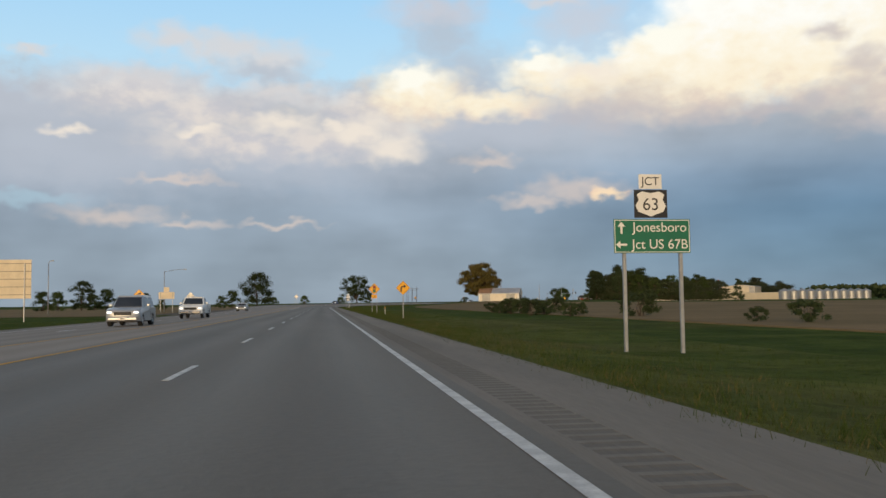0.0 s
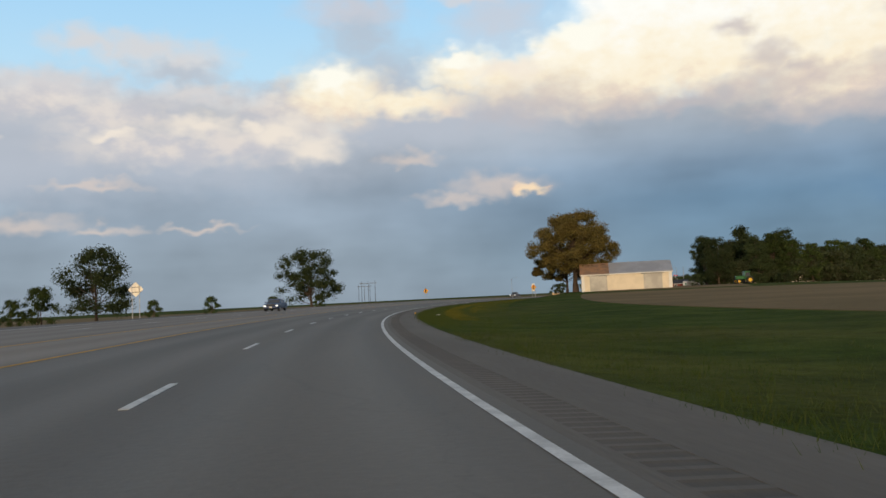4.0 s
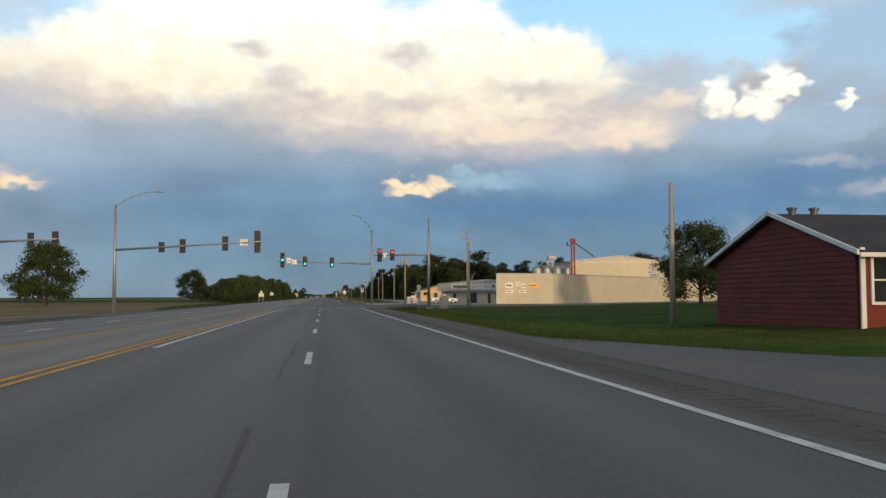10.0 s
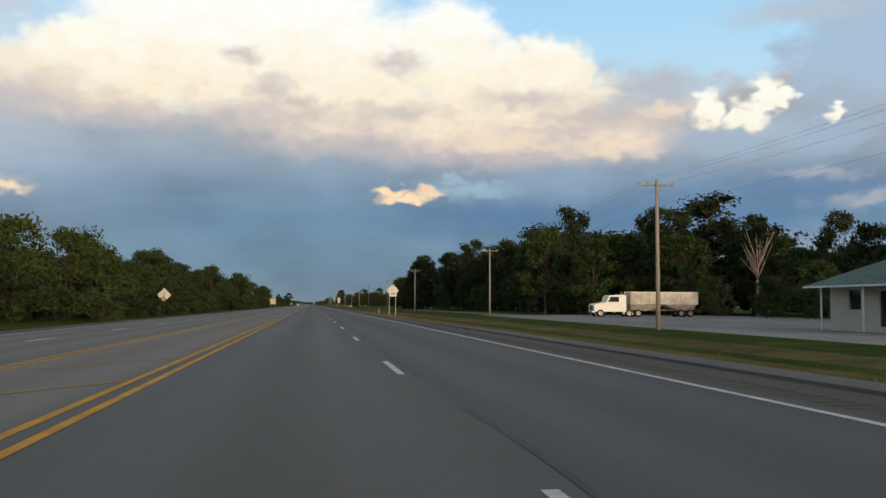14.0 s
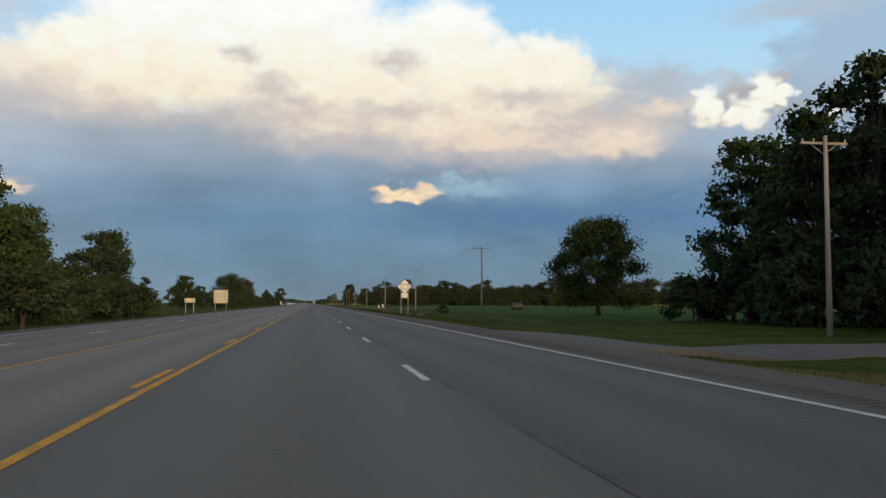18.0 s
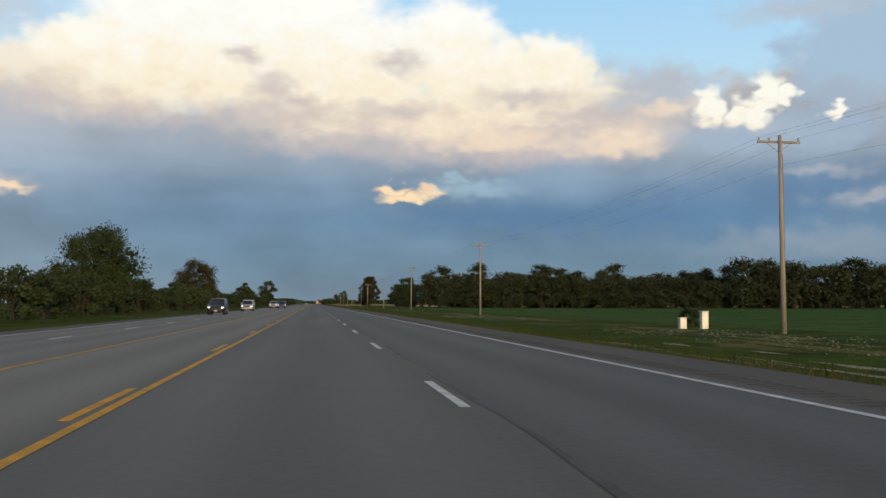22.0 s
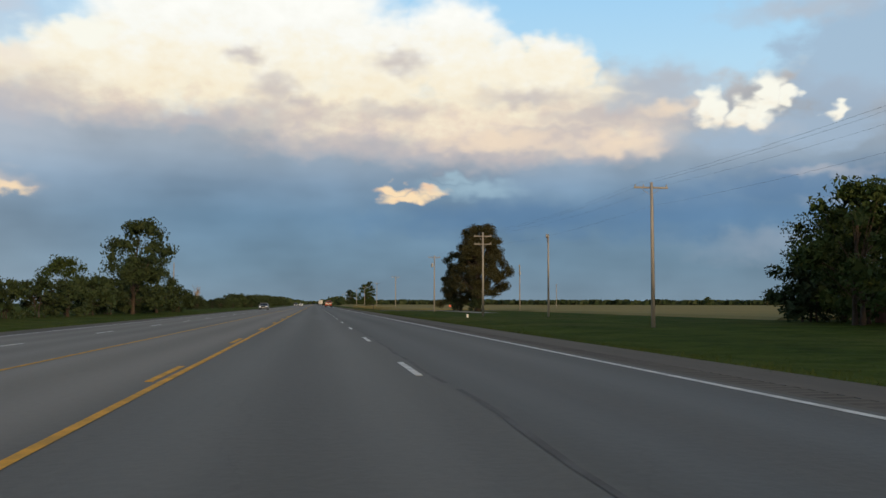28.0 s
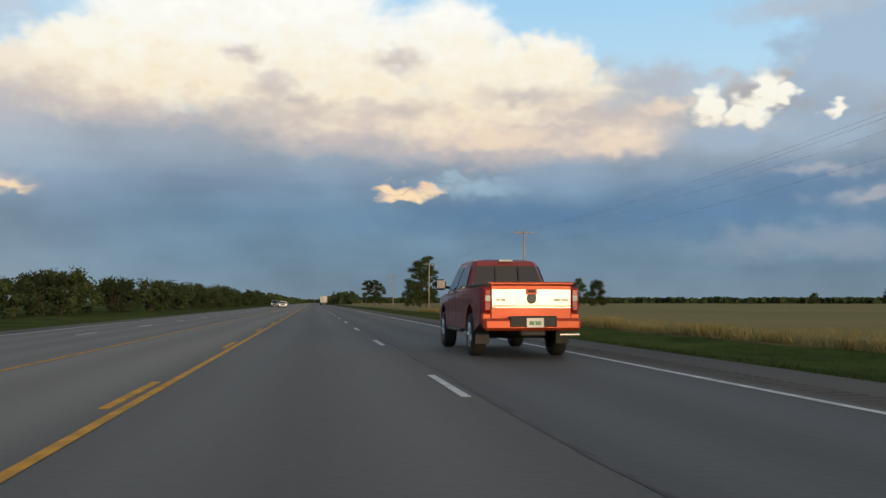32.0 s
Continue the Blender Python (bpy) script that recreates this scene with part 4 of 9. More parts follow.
m = M()
for (s0, d0), (s1, d1) in zip(((724.6, 5.9), (726.4, 6.9), (729, 8.5), (733.6, 12.8)), ((726.4, 6.9), (729, 8.5), (733.6, 12.8), (738.5, 18.0))):
    m.add([road(s0, d0, 0.07), road(s0 + 0.09, d0 - 0.07, 0.07), road(s1 + 0.09, d1 - 0.07, 0.07), road(s1, d1, 0.07)], [(0, 1, 2, 3)])
part("edge_line", m, WHITE_LINE, road_ob, "curved white edge line of the corner")
DASH = M().box((0, 0, 0), (0.11, 3.05, 0.006)).mesh("dash", WHITE_LINE)
DASH_Y = M().box((0, 0, 0), (0.11, 3.05, 0.006)).mesh("yellow_dash", YELLOW_LINE)


def dash(name, me, s, d):
    p = road(s, d, 0.005)
    ob = part(name, me, None, road_ob)
    ob.matrix_basis = pose(p.x, p.y, p.z, 0, math.degrees(math.atan(bank(s))) if d > -4 else 1.2, heading(s))


s = 3.9 - 1.5
while s < 700:
    dash("dash", DASH, s, 0.0)
    s += 12.19
s = 11.07 - 1.5 + 12.19 * 61
while s < 2200:
    q = s + float(np.interp(s, [756, 816, 885, 949, 1132, 1194, 1253, 1314, 1379, 1437, 1876], [0.24, 0.39, -3.95, -0.8, -0.25, 0.2, -1.45, -1.0, 2.45, -0.4, 0.3]))
    dash("dash", DASH, q, -0.07)
    if s > 955:
        dash("yellow_dash", DASH_Y, q - 0.6, -3.88)
    s += 12.19
far = M()
s = -100.0
while s < 3200:
    for d in ((-10.4,) if s < 2200 else (-10.4, 0.0)):
        p = road(s, d, 0.006)
        far.box(p, (0.11, 3.05, 0.006), heading(s))
    s += 12.19
tagged(part("far_dashes", far, WHITE_LINE, road_ob, "white dashes of the far lanes"), kind="stuff")
for off in (0.0, 0.28):
    m, w = M(), 0.055
    for i in range(8):
        u, v = i / 8, (i + 1) / 8
        p0, p1 = (810 + 28 * u, -4.02 - 2.58 * u - off), (810 + 28 * v, -4.02 - 2.58 * v - off)
        m.add([road(p0[0], p0[1] - w, 0.007), road(p0[0], p0[1] + w, 0.007), road(p1[0], p1[1] + w, 0.007), road(p1[0], p1[1] - w, 0.007)], [(0, 1, 2, 3)])
    part("yellow_line", m, YELLOW_LINE, road_ob, "yellow line that swings out to the far lanes")
hatch = M()
for i in range(18):
    s = 837 + i * 5.5
    a, b, n = road(s, -3.95, 0.008), road(s - 3.0, -6.5, 0.008), Vector((0, 0.14, 0))
    hatch.add([a, b, b + n, a + n], [(0, 1, 2, 3)])
part("hatching", hatch, YELLOW_LINE, road_ob, "yellow diagonal hatching")


def wavy(name, a, b, d, w, material, seed, wander=0.06, gap=0.25, label=""):
    """A sealed crack: a thin dark band that wanders and breaks off."""
    rng = random.Random(seed)
    m, s = M(), a
    while s < b:
        run = rng.uniform(4, 16)
        prev, t = None, s
        while t < min(s + run, b):
            off = d + (noise.noise(Vector((t * 0.22, seed, 0))) * wander)
            half_w = w * (0.35 + 0.4 * rng.random())
            row = (road(t, off - half_w, 0.004), road(t, off + half_w, 0.004))
            if prev:
                m.add([prev[0], prev[1], row[1], row[0]], [(0, 1, 2, 3)])
            prev = row
            t += 0.9
        s += run + rng.uniform(0, 12) * gap
    return part(name, m, material, road_ob, label)


wavy("crack_seal", 740, 2120, 0.14, 0.07, TAR, 3, 0.12, 0.35, "dark tar seal along the lane joint")
wavy("crack_seal", 440, 700, -0.35, 0.045, TAR, 5, 0.12, 0.7, "dark tar seal along the lane joint")
wavy("crack_seal", 470, 560, 2.0, 0.05, TAR, 9, 0.15, 0.7, "dark tar patches in the wheel track")
wavy("crack_seal", 60, 170, 3.2, 0.022, TAR, 12, 0.3, 1.0, "dark crack near the edge line")
for d0, d1 in ((-0.55, 0.5), (-0.05, 0.68)):
    m = M()
    for i in range(24):
        u, v = i / 24, (i + 1) / 24
        a, b, w = 161 + 17 * u, 161 + 17 * v, 0.12
        x0, x1 = d1 + (d0 - d1) * u, d1 + (d0 - d1) * v
        m.add([road(a, x0 - w, 0.009), road(a, x0 + w, 0.009), road(b, x1 + w, 0.009), road(b, x1 - w, 0.009)], [(0, 1, 2, 3)])
    part("skid_mark", m, RUBBER, road_ob, "black tyre skid mark")

# raised corner island with its kerb
m = M()
outline = [(748, 6.7), (750.2, 12), (753.5, 16.5), (754.3, 16), (751.4, 11), (755.5, 7.3), (756, 6.7)]
pts = [road(*q) for q in outline]
n = len(pts)
m.add([(p.x, p.y, p.z - 0.1) for p in pts] + [(p.x, p.y, p.z + 0.05) for p in pts], [(i, (i + 1) % n, n + (i + 1) % n, n + i) for i in range(n)] + [tuple(range(n, 2 * n))])
tagged(new("kerb", m.mesh("kerb", CONCRETE)), label="raised pale concrete kerb at the corner", category="kerb", kind="structure")


# ---- grass ----
GAPS = ((503, 6), (632, 8), (724, 24), (1144, 7), (1938, 6), (1352, 5))


def grass(name, bands, label, material, seed, blade=(0.05, 0.13), width=0.009, each=9):
    """Tufts of blades strewn over bands (station from, to, lateral from, to, number), thickest by the road."""
    g = np.random.default_rng(seed)
    spots = []
    for a, b, d0, d1, count in bands:
        for s, k in zip(g.uniform(a, b, count).tolist(), (g.random(count) ** 1.5).tolist()):
            d = d0 + (d1 - d0) * k * (0.35 + 0.65 * k)
            if d > 0 and any(abs(s - q) < w for q, w in GAPS):
                continue
            p = road(s, d)
            clump = 0.5 + 1.1 * (noise.noise(Vector((s * 0.15, d * 0.4, seed))) * 0.5 + 0.5)
            spots.append((p.x, p.y, land(s, d) - 0.02, clump))
    q = np.repeat(np.array(spots), each, 0)
    n = len(q)
    h = g.uniform(*blade, n) * q[:, 3]
    base = q[:, :3] + np.stack([g.normal(0, 0.2, n), g.normal(0, 0.2, n), np.zeros(n)], 1)
    an = g.uniform(0, 6.283, n)
    side = np.stack([np.cos(an), np.sin(an), np.zeros(n)], 1) * width
    tip = base + np.stack([g.normal(0, 0.45, n) * h, g.normal(0, 0.45, n) * h, h], 1)
    verts = np.stack([base - side, base + side, tip], 1).reshape(-1, 3)
    me = flat_mesh(name, verts.tolist(), np.arange(3 * n).reshape(-1, 3).tolist(), material)
    tagged(new(name, me), label=label, category="grass", kind="stuff")


grass("grass", [(0, 320, 5.85, 15, 10500), (320, 700, 5.85, 15, 13000)], "tall rough green grass on the verge", BLADE, 4, (0.07, 0.2), 0.0065, 11)
grass("grass", [(757, 800, 11.7, 13.8, 500), (1130, 2080, 5.85, 13.5, 15000)], "rough green grass on the verge", BLADE, 3, (0.06, 0.16), 0.007, 9)
grass("grass", [(834, 925, 9.4, 13.5, 900), (925, 1130, 5.7, 13.5, 3500)], "dry brownish grass on the verge", DRY_BLADE, 5)
grass("grass", [(1160, 1720, 5.85, 9.5, 6000), (0, 230, 5.85, 10, 2600)], "straw-coloured grass among the green along the shoulder", DRY_BLADE, 16, (0.05, 0.14), 0.007, 8)
grass("wheat", [(1969, 2130, 15.2, 21, 2600)], "ripening wheat stalks at the edge of the field", WHEAT_EAR, 7, (0.4, 0.6), 0.02)
grass("grass", [(0, 120, -16.5, -24, 500), (770, 2080, -16.5, -24, 5000)], "rough green grass across the highway", BLADE, 6, (0.08, 0.2), 0.016)
grass("weeds", [(300, 500, 8.2, 9.4, 3600), (507, 575, 8.0, 9.4, 1500), (330, 470, 10.5, 14, 900)], "band of yellow flowering weeds in the verge grass", WEED, 8, (0.06, 0.15), 0.009)


def bare_patches(bands, seed):
    """Bare pale dirt along the ditch: ragged patches, longer than wide."""
    r = random.Random(seed)
    m = M()
    for a, b, d0, d1, count in bands:
        for i in range(count):
            s, d = r.uniform(a, b), r.uniform(d0, d1)
            half, w = r.uniform(0.8, 4.5), r.uniform(0.1, 0.38)
            n = 16
            rim = []
            for j in range(n):
                an = 6.2832 * j / n
                q = r.uniform(0.55, 1.15)
                e, f = s + math.cos(an) * half * q, d + math.sin(an) * w * q
                p = road(e, f)
                rim.append((p.x, p.y, land(e, f) + 0.025))
            p = road(s, d)
            m.add([(p.x, p.y, land(s, d) + 0.04)] + rim, [(0, 1 + j, 1 + (j + 1) % n) for j in range(n)])
    tagged(new("bare_dirt", m.mesh("bare_dirt", PALE_DIRT)), label="ragged patches of bare pale dirt along the ditch", category="bare dirt", kind="stuff")


bare_patches([(1190, 1640, 8.3, 9.6, 120), (1225, 1300, 10.5, 14.0, 40), (1330, 1400, 9.5, 13.0, 36), (1480, 1560, 9.0, 12.0, 36), (1504, 1532, 8.3, 9.1, 16), (1256, 1290, 8.6, 9.6, 14)], 14)
grass("weeds", [(1180, 1660, 7.6, 11.5, 2600)], "clumps of tall rank weeds in the ditch", BLADE, 15, (0.16, 0.42), 0.012, 8)


# ---- trees ----
def tree_meshes(seed, height, spread, bole, clumps, leaves, size, trunk_r, stems=1, droop=0.0, squash=1.0, low=0.3, puff=0.24, boughs=()):
    """Trunk and crown of one broad-leaved tree: tapered stem and limbs, leaves in uneven clumps with gaps."""
    rng = random.Random(seed)
    wood, centres = M(), []
    for st in range(stems):
        off = Vector((rng.uniform(-1, 1), rng.uniform(-1, 1), 0)) * (0.0 if stems == 1 else spread * 0.16)
        p = off.copy()
        top = height * rng.uniform(0.72, 0.85)
        lean = Vector((rng.uniform(-1, 1), rng.uniform(-1, 1), 0)) * spread * 0.08
        n = 6
        prev = p - Vector((0, 0, 0.25))
        for i in range(1, n + 1):
            k = i / n
            q = off + lean * k * k + Vector((rng.uniform(-0.12, 0.12), rng.uniform(-0.12, 0.12), top * k))
            r0, r1 = trunk_r * (1 - 0.85 * (i - 1) / n), trunk_r * (1 - 0.85 * k)
            wood.tube(prev, q, r0 * (1.35 if i == 1 else 1), r1, 8, caps=False)
            prev = q
        for c in range(clumps // stems):
            a = rng.uniform(0, 6.283)
            u = rng.random()
            zc = bole + (height - bole) * (0.08 + 0.88 * u)
            prof = math.sin(math.pi * min(max(low + (0.94 - low) * u, 0), 1)) ** 0.6
            rr = spread * prof * (0.25 + 0.75 * math.sqrt(rng.random())) * rng.uniform(0.75, 1.12)
            c0 = off + lean * u + Vector((math.cos(a) * rr, math.sin(a) * rr * squash, zc - droop * rr * rng.random()))
            centres.append((c0, rng.uniform(0.8, 1.35)))
            if rng.random() < 0.55:
                z0 = bole * 0.7 + (zc - bole * 0.7) * rng.uniform(0.25, 0.6)
                root = off + lean * (z0 / top) ** 2 + Vector((0, 0, min(z0, top)))
                elbow = root.lerp(c0, 0.5) + Vector((rng.uniform(-0.3, 0.3), rng.uniform(-0.3, 0.3), 0.25))
                r = trunk_r * rng.uniform(0.16, 0.32)
                wood.tube(root, elbow, r, r * 0.65, 5, caps=False)
                wood.tube(elbow, c0, r * 0.65, r * 0.2, 5, caps=False)
    # single boughs that reach out of the crown
    for end, reach in boughs:
        end = Vector(end)
        root = Vector((0, 0, end.z * 0.45))
        elbow = root.lerp(end, 0.5) + Vector((0, 0, 0.5))
        wood.tube(root, elbow, trunk_r * 0.4, trunk_r * 0.26, 6, caps=False)
        wood.tube(elbow, end, trunk_r * 0.26, trunk_r * 0.08, 6, caps=False)
        for c in range(8):
            centres.append((end + Vector((rng.uniform(-1, 1), rng.uniform(-1, 1), rng.uniform(-0.8, 0.8))) * reach, rng.uniform(0.7, 1.1)))
    # large leaves close the heart of each clump, small ones make its uneven skin
    g = np.random.default_rng(seed)
    heart, skin = int(leaves * 0.2), int(leaves * 1.25)
    n = heart + skin
    idx = g.integers(0, len(centres), n)
    cc = np.array([tuple(c[0]) for c in centres])[idx]
    cr = np.array([c[1] for c in centres])[idx][:, None]
    rad = spread * puff
    shell = g.normal(0, 1, (n, 3))
    shell /= np.linalg.norm(shell, axis=1)[:, None]
    out = np.concatenate([0.55 * g.random((heart, 1)), 0.4 + 0.72 * g.random((skin, 1)) ** 0.7])
    pos = cc + shell * rad * cr * out * np.array([1.15, 1.15, 0.85])
    pos[:, 2] = np.maximum(pos[:, 2], bole * 0.55)
    u = g.normal(0, 1, (n, 3))
    u /= np.linalg.norm(u, axis=1)[:, None]
    v = np.cross(u, g.normal(0, 1, (n, 3)))
    v /= np.linalg.norm(v, axis=1)[:, None]
    sz = size * (0.55 + 0.7 * g.random((n, 1))) * np.concatenate([np.full((heart, 1), 2.0), np.full((skin, 1), 0.85)])
    verts = np.stack([pos - u * sz, pos + v * sz * 0.9, pos + u * sz - v * sz * 0.2], 1).reshape(-1, 3)
    crown = bpy.data.meshes.new("crown")
    crown.from_pydata(verts.tolist(), [], [(3 * i, 3 * i + 1, 3 * i + 2) for i in range(n)])
    return wood, crown


def tree_kind(name, label, leaf, bark, *args, category="tree", **kw):
    wood, crown = tree_meshes(*args, **kw)
    crown.materials.append(leaf)
    root = thing(name, label, category)
    part("trunk", wood, bark, root, smooth=True)
    part("crown", crown, None, root)
    return root


TREES = [
    tree_kind("tree", "tall green broad-leaved tree at the wood's edge", LEAF, BARK, 11, 15.0, 4.6, 1.0, 46, 3600, 0.3, 0.24),
    tree_kind("tree", "dark green broad-leaved tree at the wood's edge", LEAF_DARK, BARK, 12, 13.0, 5.2, 0.6, 46, 3600, 0.31, 0.26),
    tree_kind("tree", "slender dark green tree at the wood's edge", LEAF_DARK, BARK, 13, 17.0, 4.0, 1.4, 44, 3400, 0.3, 0.22),
    tree_kind("tree", "round bushy green tree in the grass", LEAF, BARK, 14, 11.0, 5.0, 0.4, 46, 3600, 0.28, 0.2, stems=2),
]
BUSH = tree_kind("bush", "dense dark green roadside bush", LEAF_DARK, BARK, 15, 4.6, 3.0, 0.1, 28, 1300, 0.25, 0.08, category="bush", stems=3)
SHRUB = tree_kind("bush", "low green shrub in the grass", LEAF_DARK, BARK, 16, 2.2, 1.5, 0.1, 22, 1500, 0.12, 0.05, category="bush", stems=3)
FAR = [
    tree_kind("tree", "dark green tree in a distant row", LEAF_DARK, BARK, 17, 14.0, 5.0, 0.2, 40, 2600, 0.36, 0.26, puff=0.34, low=0.36),
    tree_kind("tree", "green tree in a distant row", LEAF, BARK, 18, 13.0, 5.2, 0.2, 40, 2600, 0.36, 0.26, puff=0.34, low=0.36),
    tree_kind("tree", "tall dark tree in a distant row", LEAF_DARK, BARK, 19, 17.0, 4.6, 0.2, 40, 2600, 0.36, 0.26, puff=0.34, low=0.36),
]
TEMPLATES = TREES + [BUSH, SHRUB] + FAR
rng = random.Random(21)


def plant(kind, s, d, size, group="", label="", turn=None):
    p = road(s, d)
    m = pose(p.x, p.y, land(s, d) - 0.05, 0, 0, rng.uniform(0, 360) if turn is None else turn)
    ob = copy_thing(TEMPLATES[kind], m @ Matrix.Diagonal((size * rng.uniform(0.9, 1.12), size * rng.uniform(0.9, 1.12), size * rng.uniform(0.92, 1.1), 1)))
    ob.matrix_basis = m @ Matrix.Diagonal((size * rng.uniform(0.9, 1.12), size * rng.uniform(0.9, 1.12), size * rng.uniform(0.92, 1.1), 1))
    tagged(ob, label=label, group=group)
    return ob


def row(kinds, s0, s1, d0, d1, count, size, group):
    for i in range(count):
        k = (i + rng.uniform(0.1, 0.9)) / count
        plant(rng.choice(kinds), s0 + (s1 - s0) * k, d0 + (d1 - d0) * k + rng.uniform(-3, 3), size * rng.uniform(0.8, 1.15), group)


def thicket(name, label, rows):
    """A far row of trees that nobody could count, joined: rows of (kinds, s0, s1, d0, d1, count, size)."""
    parts = {"trunk": ([], [], 0), "crown": ([], [], 0)}
    for kinds, s0, s1, d0, d1, count, size in rows:
        for i in range(count):
            k = (i + rng.uniform(0.1, 0.9)) / count
            s, d = s0 + (s1 - s0) * k, d0 + (d1 - d0) * k + rng.uniform(-4, 4)
            z = size * rng.uniform(0.84, 1.08)
            p = road(s, d)
            m = np.array(pose(p.x, p.y, land(s, d) - 0.05, 0, 0, rng.uniform(0, 360)) @ Matrix.Diagonal((z * rng.uniform(1.2, 1.5), z * rng.uniform(1.2, 1.5), z, 1)))
            for ob in TEMPLATES[rng.choice(kinds)].children:
                me = ob.data
                key = "trunk" if ob.name.startswith("trunk") else "crown"
                co = np.empty(len(me.vertices) * 3)
                me.vertices.foreach_get("co", co)
                vi = np.empty(len(me.loops), dtype=np.int64)
                me.loops.foreach_get("vertex_index", vi)
                v, f, n = parts[key]
                v.append(co.reshape(-1, 3) @ m[:3, :3].T + m[:3, 3])
                f.append(vi.reshape(-1, 4 if key == "trunk" else 3) + n)
                parts[key] = (v, f, n + len(me.vertices))
    root = tagged(new(name), label=label, category="woods", kind="stuff")
    for key, (v, f, n) in parts.items():
        part(key, flat_mesh(key, np.concatenate(v).tolist(), np.concatenate(f).tolist(), BARK if key == "trunk" else LEAF_WOOD), None, root)


# right of the road: grove by the bend, woods behind the yards, clumps and field edges
row([1, 0], 612, 618, 62, 72, 3, 1.15, "trees of the grove")
row([1, 0], 624, 676, 77, 103, 12, 1.12, "trees of the grove")
row([6, 8], 628, 628, 44, 70, 6, 1.15, "trees of the grove")
row([4], 612, 602, 36, 70, 9, 0.9, "bushes under the grove")
plant(3, 581, 27.5, 0.72, "trees of the grove", "round yellowish green tree before the grove")
row([0, 1, 2], 930, 1010, 84, 70, 13, 0.9, "trees of the wood")
row([0, 1, 2], 1000, 1150, 60, 44, 22, 1.12, "trees of the wood")
row([1, 2, 0], 1150, 1194, 42, 35, 8, 1.05, "trees of the wood")
row([1, 2], 1160, 1190, 34.5, 35.5, 4, 0.72, "trees of the wood")
row([4], 1156, 1196, 31.5, 31.5, 7, 1.0, "bushes under the wood")
row([0, 2, 1], 1006, 1048, 43, 40, 7, 0.98, "trees of the wood")
row([3, 1], 940, 1140, 62, 40, 18, 0.55, "trees of the wood")
plant(1, 1700, 33, 0.9, "trees of the field wood")
row([3], 1784, 1806, 40, 40, 4, 0.9, "trees round the farmhouse")
plant(4, 1811, 41.5, 1.1, "trees round the farmhouse", "dense dark bush at the farmhouse trees")
plant(1, 1806, 55, 1.05, "trees round the farmhouse")
plant(0, 1815, 62, 0.95, "trees round the farmhouse")
plant(3, 1780, 66, 0.85, "trees round the farmhouse")
for s_, d_, k_, z_ in ((2200, 24, 0, 0.82), (2212, 27, 2, 0.74), (2268, 30, 3, 0.8), (2335, 22, 2, 0.66), (2350, 25, 0, 0.6), (2420, 24, 2, 0.7), (2265, 84, 0, 0.62), (2272, 92, 3, 0.75),
                       (2810, 574, 3, 1.5), (2810, 495, 3, 0.95)):
    plant(k_, s_, d_, z_, "field trees along the highway")
# left of the road
row([1, 3], 868, 924, -27.5, -27, 7, 0.6, "trees of the far roadside wood")
row([1, 3], 937, 1000, -27.5, -27, 7, 0.68, "trees of the far roadside wood")
row([1, 0], 998, 1016, -29.5, -28.5, 3, 0.72, "trees of the far roadside wood")
row([1, 3], 1016, 1058, -27.5, -27, 6, 0.78, "trees of the far roadside wood")
row([1, 3], 1088, 1172, -27.5, -27, 10, 0.8, "trees of the far roadside wood")
plant(2, 1276, -30, 0.34, "trees across the highway", "small spindly tree beside the highway boards")
plant(0, 1246, -29.5, 0.72, "trees of the far roadside wood")
row([1, 3], 1220, 1240, -28.5, -28, 3, 0.66, "trees of the far roadside wood")
row([1, 0, 3], 1174, 1212, -28.5, -28, 6, 0.88, "trees of the far roadside wood")
for s_, d_, k_, z_ in ((1290, -52, 0, 0.62), (1330, -46, 1, 0.45), (1352, -50, 3, 0.5), (1395, -40, 1, 0.5), (1405, -45, 3, 0.55), (1418, -42, 1, 0.75), (1428, -44, 3, 0.85), (1436, -40, 1, 0.6), (1470, -40, 3, 0.5), (1506, -33, 3, 0.62), (1517, -33, 3, 0.6), (1526, -35, 1, 0.7),
                       (1522, -40, 3, 0.8), (1498, -38, 3, 0.6), (1560, -37, 3, 0.55), (1590, -36, 1, 0.5), (1640, -36, 3, 0.6), (1748, -44, 3, 0.9),
                       (1690, -40, 3, 0.6), (1710, -38, 1, 0.5), (1800, -36, 1, 0.75), (1815, -34, 3, 0.8), (1828, -36, 0, 0.8), (1873, -28, 1, 1.02), (1862, -34, 3, 0.7),
                       (1905, -36, 4, 0.7), (1938, -40, 4, 0.8), (1893, -28, 1, 0.75), (1900, -26, 4, 1.0), (1885, -30, 3, 0.8)):
    plant(k_, s_, d_, z_, "trees across the highway")
row([4], 1370, 1940, -31, -31, 72, 1.0, "bushes across the highway")
row([4], 1960, 2085, -33, -33, 14, 0.72, "bushes across the highway")
row([4], 2085, 2200, -33, -32, 16, 1.05, "bushes across the highway")
row([4], 2200, 2400, -32, -31, 24, 1.3, "bushes across the highway")
row([4], 2400, 2560, -31, -30, 16, 1.1, "bushes across the highway")
row([4], 862, 926, -22.5, -22.5, 10, 0.7, "bushes across the highway")
row([4], 940, 1054, -22.5, -22.5, 17, 0.75, "bushes across the highway")
row([4], 1092, 1240, -21.5, -21.5, 24, 0.8, "bushes across the highway")
